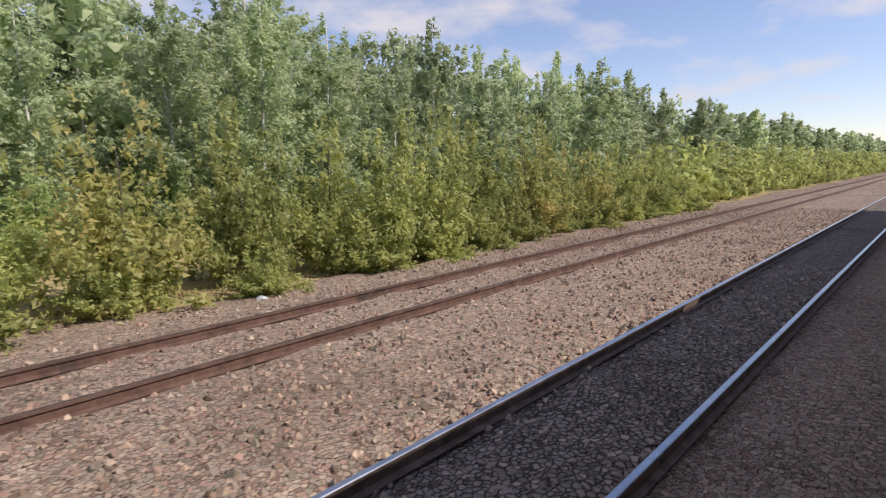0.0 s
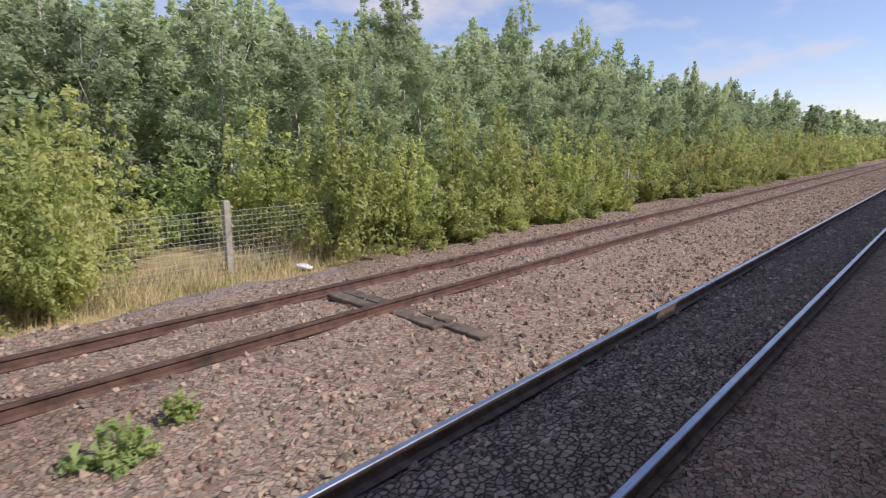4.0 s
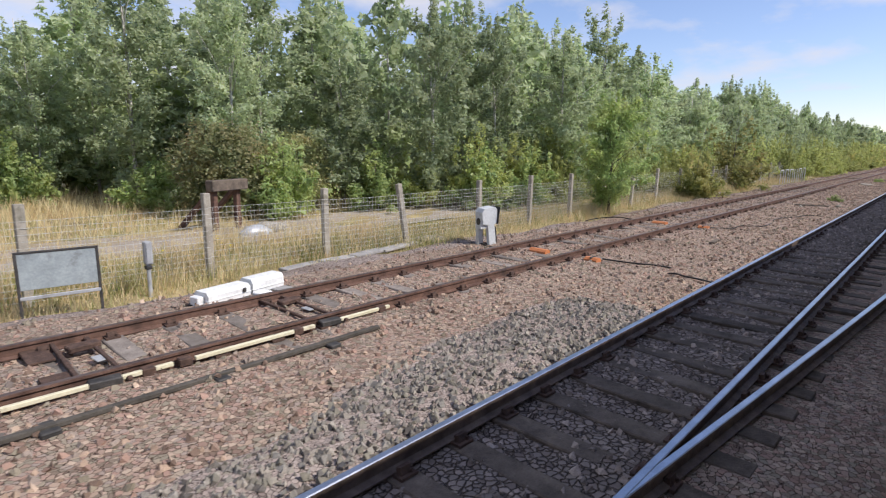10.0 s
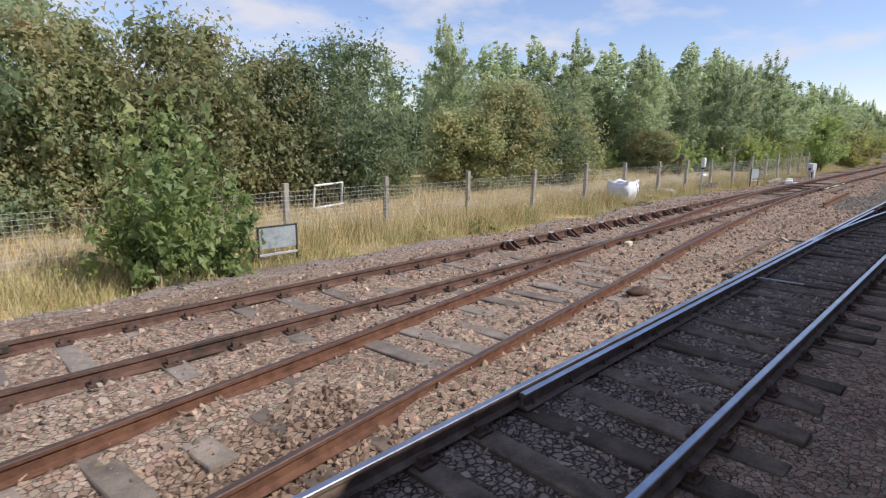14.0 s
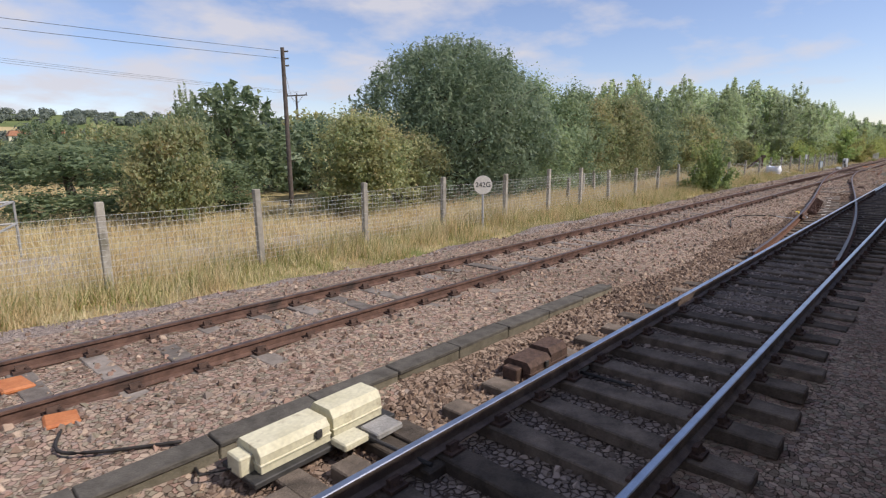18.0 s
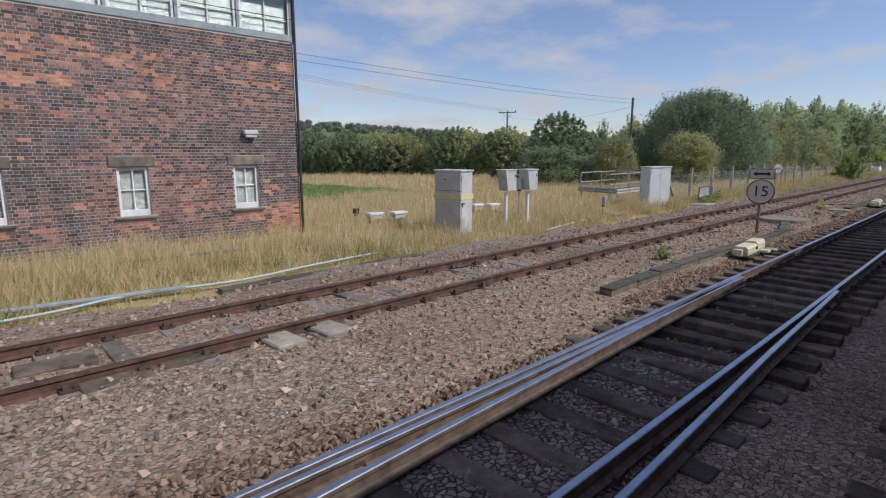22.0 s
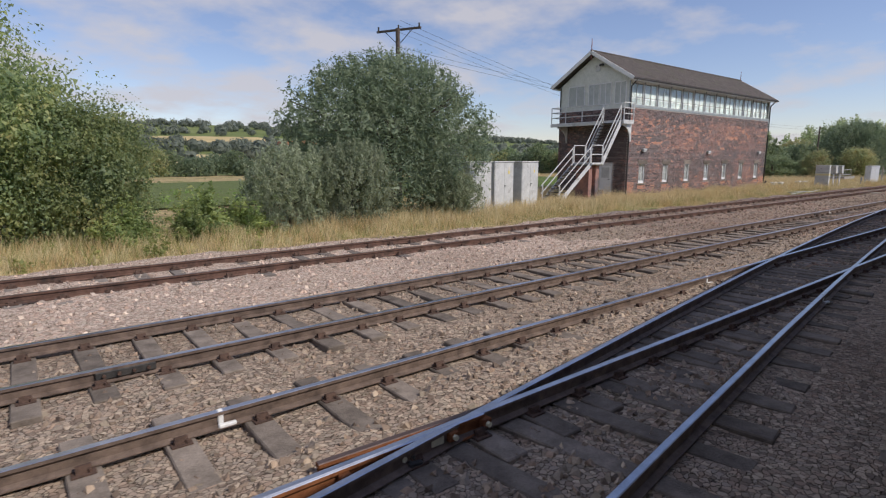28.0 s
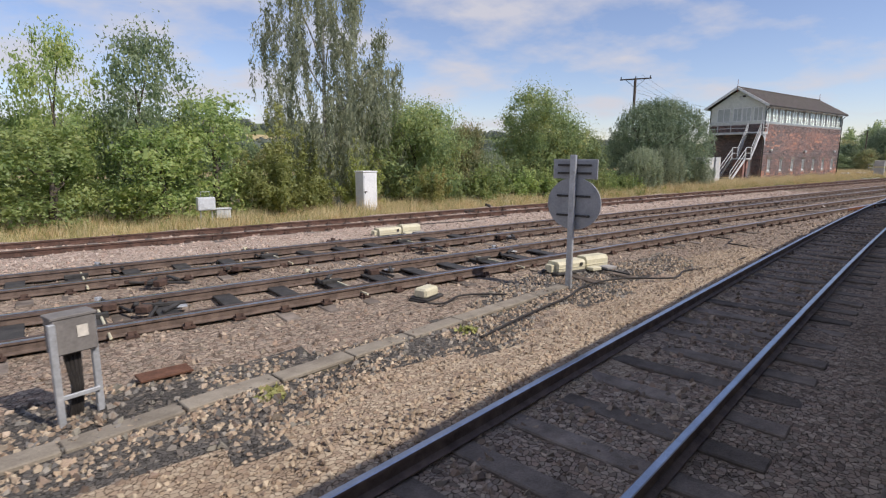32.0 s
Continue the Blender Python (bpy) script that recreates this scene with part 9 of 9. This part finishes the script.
sk = thing("bent_pipe", (-154.05, 8.55, -0.3), "short bent black pipe rising from the cess", "pipe")
part("pipe", mesh_of("pipe", *tube([(0, 0, -0.1), (0, 0, 0.12), (-0.1, 0, 0.25), (-0.34, 0, 0.33)], [0.07, 0.07, 0.07, 0.06], 10), M_CABLE, smooth=True), None, sk)
for k in range(12):
    xk = -171.5 + k * 0.95
    for yb in (RAIL_A + 0.75, RAIL_T + 0.75):
        g2 = thing("slide_chairs", (xk, yb, -0.13), "oily slide chairs and rods between switch rails", "point rodding", "switch gear")
        part("plate", box((0.3, 1.1, 0.035), (0, 0, 0), bevel=0.006), M_DARKSTEEL, g2)
        if k % 4 == 1:
            part("rod", rod((0.1, -1.0, 0.03), (0.1, 0.9, 0.03), 0.02), M_CREAM, g2, "pale worn stretcher rod")
            part("motor_arm", box((0.4, 0.1, 0.08), (0.0, 0.2, 0.05), bevel=0.012), M_DARKSTEEL, g2)
sw = thing("switch_rails", (0, 0, 0), "tapered switch blades beside the running rails", "track", "railway tracks", "structure")
for y in (RAIL_A + 0.12, RAIL_A + GAUGE - 0.12, RAIL_T + 0.12, RAIL_T + GAUGE - 0.12):
    rail("blade", span(-178, -161, 2.0), (lambda x, y=y: y), sw, M_RUST_DARK, M_HEAD_DULL, drop=0.006)

cable("cable", [(-49.4, 4.75, -0.13), (-48.43, 5.02, -0.11), (-48.04, 5.14, -0.12), (-47.65, 5.21, -0.11), (-47.04, 5.3, -0.12), (-46.41, 5.16, -0.11), (-45.9, 4.7, -0.11), (-45.8, 4.32, -0.12)], 0.02, "dark weathered cable lying along the ballast")
cable("cable", [(-45.8, 4.32, -0.12), (-45.74, 4.04, -0.15), (-45.8, 3.72, -0.15), (-45.6, 3.46, -0.14), (-45.38, 3.5, -0.12), (-45.25, 3.66, -0.06), (-45.2, 3.74, -0.04)], 0.014, "pale grey cable end clamped to a braced rail", M_GALV)
clamp = thing("rail_clamp", (-45.2, 3.79, -0.07), "small yellow clamp gripping the braced rail", "clamp")
part("jaw", box((0.14, 0.05, 0.09), (0, -0.03, 0.02), bevel=0.01), M_YELLOW, clamp)
part("cap", box((0.16, 0.1, 0.03), (0, 0.02, 0.085), bevel=0.008), M_YELLOW, clamp)
part("bolt", rod((0.04, -0.1, -0.02), (0.04, 0.02, -0.02), 0.02, sides=6), M_GALV, clamp)


def point_gear(x, y, turn, pale, label="oily point gear with pale bolted ends between rails"):
    t = thing("point_gear", (x, y, -0.12), label, "point rodding", "switch gear", turn=turn)
    part("drive_rod", rod((-0.05, -0.62, 0.02), (0.03, 0.55, 0.03), 0.024), M_DARKSTEEL, t)
    part("lock_bar", box((0.62, 0.09, 0.06), (0.1, 0.1, 0.04), (0, 4, 12), 0.01), M_DARKSTEEL, t)
    part("bracket", box((0.2, 0.16, 0.11), (-0.16, -0.14, 0.05), (0, 0, -20), 0.015), M_CHAIR, t)
    part("crank", box((0.34, 0.07, 0.05), (0.22, -0.24, 0.06), (8, -6, 55), 0.012), M_DARKSTEEL, t)
    part("plate", box((0.24, 0.13, 0.02), (0.32, -0.05, 0.02), (3, 2, 8), 0.005), pale, t, "pale worn bearing plate")
    part("end_cap", box((0.1, 0.07, 0.07), (-0.02, 0.5, 0.05), (0, 10, 30), 0.01), pale, t, "pale bolted end")
    for k in range(3):
        part("nut", rod((-0.2 + 0.16 * k, 0.1, 0.04), (-0.2 + 0.16 * k, 0.1, 0.1), 0.028, sides=6), M_CHAIR, t)
    return t


for xk, yk, a, m in ((-170.2, -0.4, 20, M_GALV), (-169.7, -0.95, -15, M_GALV), (-169.4, 0.9, 60, M_CHAIR), (-165.6, -0.65, 10, M_GALV), (-161.9, -0.4, -30, M_GALV), (-166.9, 3.1, 0, M_CREAM), (-169.95, 3.05, 15, M_GALV), (-166.8, -0.38, -8, M_CREAM), (-163.2, 0.9, 25, M_CHAIR), (-164.6, 3.2, -20, M_CHAIR), (-167.9, 1.4, 70, M_CHAIR), (-160.2, 1.3, 5, M_GALV)):
    point_gear(xk, yk, a, m)

# ---- poles and wires ----
def pole(x, y, top, cross, label, turn=0.0, r=0.13):
    z = land(x, y)
    t = thing("telegraph_pole", (x, y, z), label, "pole", "telegraph poles", turn=turn)
    part("shaft", rod((0, 0, -0.5), (0, 0, top - z), r, sides=12, r2=r * 0.75), M_WOODPOLE, t)
    if cross:
        part("crossarm", box((cross, 0.1, 0.12), (0, 0.1, top - z - 0.06), bevel=0.012), M_WOODPOLE, t)
        for k in (-1, 0, 1):
            part("insulator", rod((k * cross * 0.46, 0.1, top - z), (k * cross * 0.46, 0.1, top - z + 0.2), 0.05, sides=8), M_DARKSTEEL, t)
        for k in (-1, 1):
            part("stay", rod((0, 0.08, top - z - 0.9), (k * cross * 0.3, 0.08, top - z - 0.12), 0.02), M_DARKSTEEL, t)
    else:
        for k in range(3):
            part("insulator", rod((0.12, 0, top - z - 0.15 - 0.3 * k), (0.28, 0, top - z - 0.12 - 0.3 * k), 0.035, sides=8), M_DARKSTEEL, t)
    return t


pole(-123.8, 21.65, 9.6, 2.9, "timber pole with crossarm above the willow", -64, 0.16)
pole(-35.0, 50.9, 8.0, 2.6, "distant timber pole with a crossarm", -70, 0.13)
pole(-53.85, 21.95, 6.7, 0, "plain timber pole beside the trees", 0, 0.11)


def wire(a, b, sag, label):
    pts = [Vector(a).lerp(Vector(b), k / 14) - Vector((0, 0, sag * 4 * (k / 14) * (1 - k / 14))) for k in range(15)]
    ob = part("overhead_wire", mesh_of("overhead_wire", *tube(pts, [0.008] * 15, 5), M_DARKSTEEL), None, None)
    return tagged(ob, label, "wire", "overhead wires")


for dy, dz in ((-1.2, 0), (0, 0.02), (1.2, 0)):
    wire((-123.8 + dy * 0.45, 21.65 + dy * 0.9, 9.75 + dz), (-35.0 + dy * 0.35, 50.9 + dy * 0.9, 8.2 + dz), 1.0, "thin black overhead wire strung between poles")
for k in range(2):
    wire((-53.85, 21.95, 6.55 - 0.3 * k), (-123.8, 21.65, 8.6 - 0.3 * k), 0.9, "thin black overhead wire strung between poles")
wire((-53.85, 21.95, 6.0), (-35.0, 50.9, 7.4), 0.8, "thin black overhead wire strung between poles")
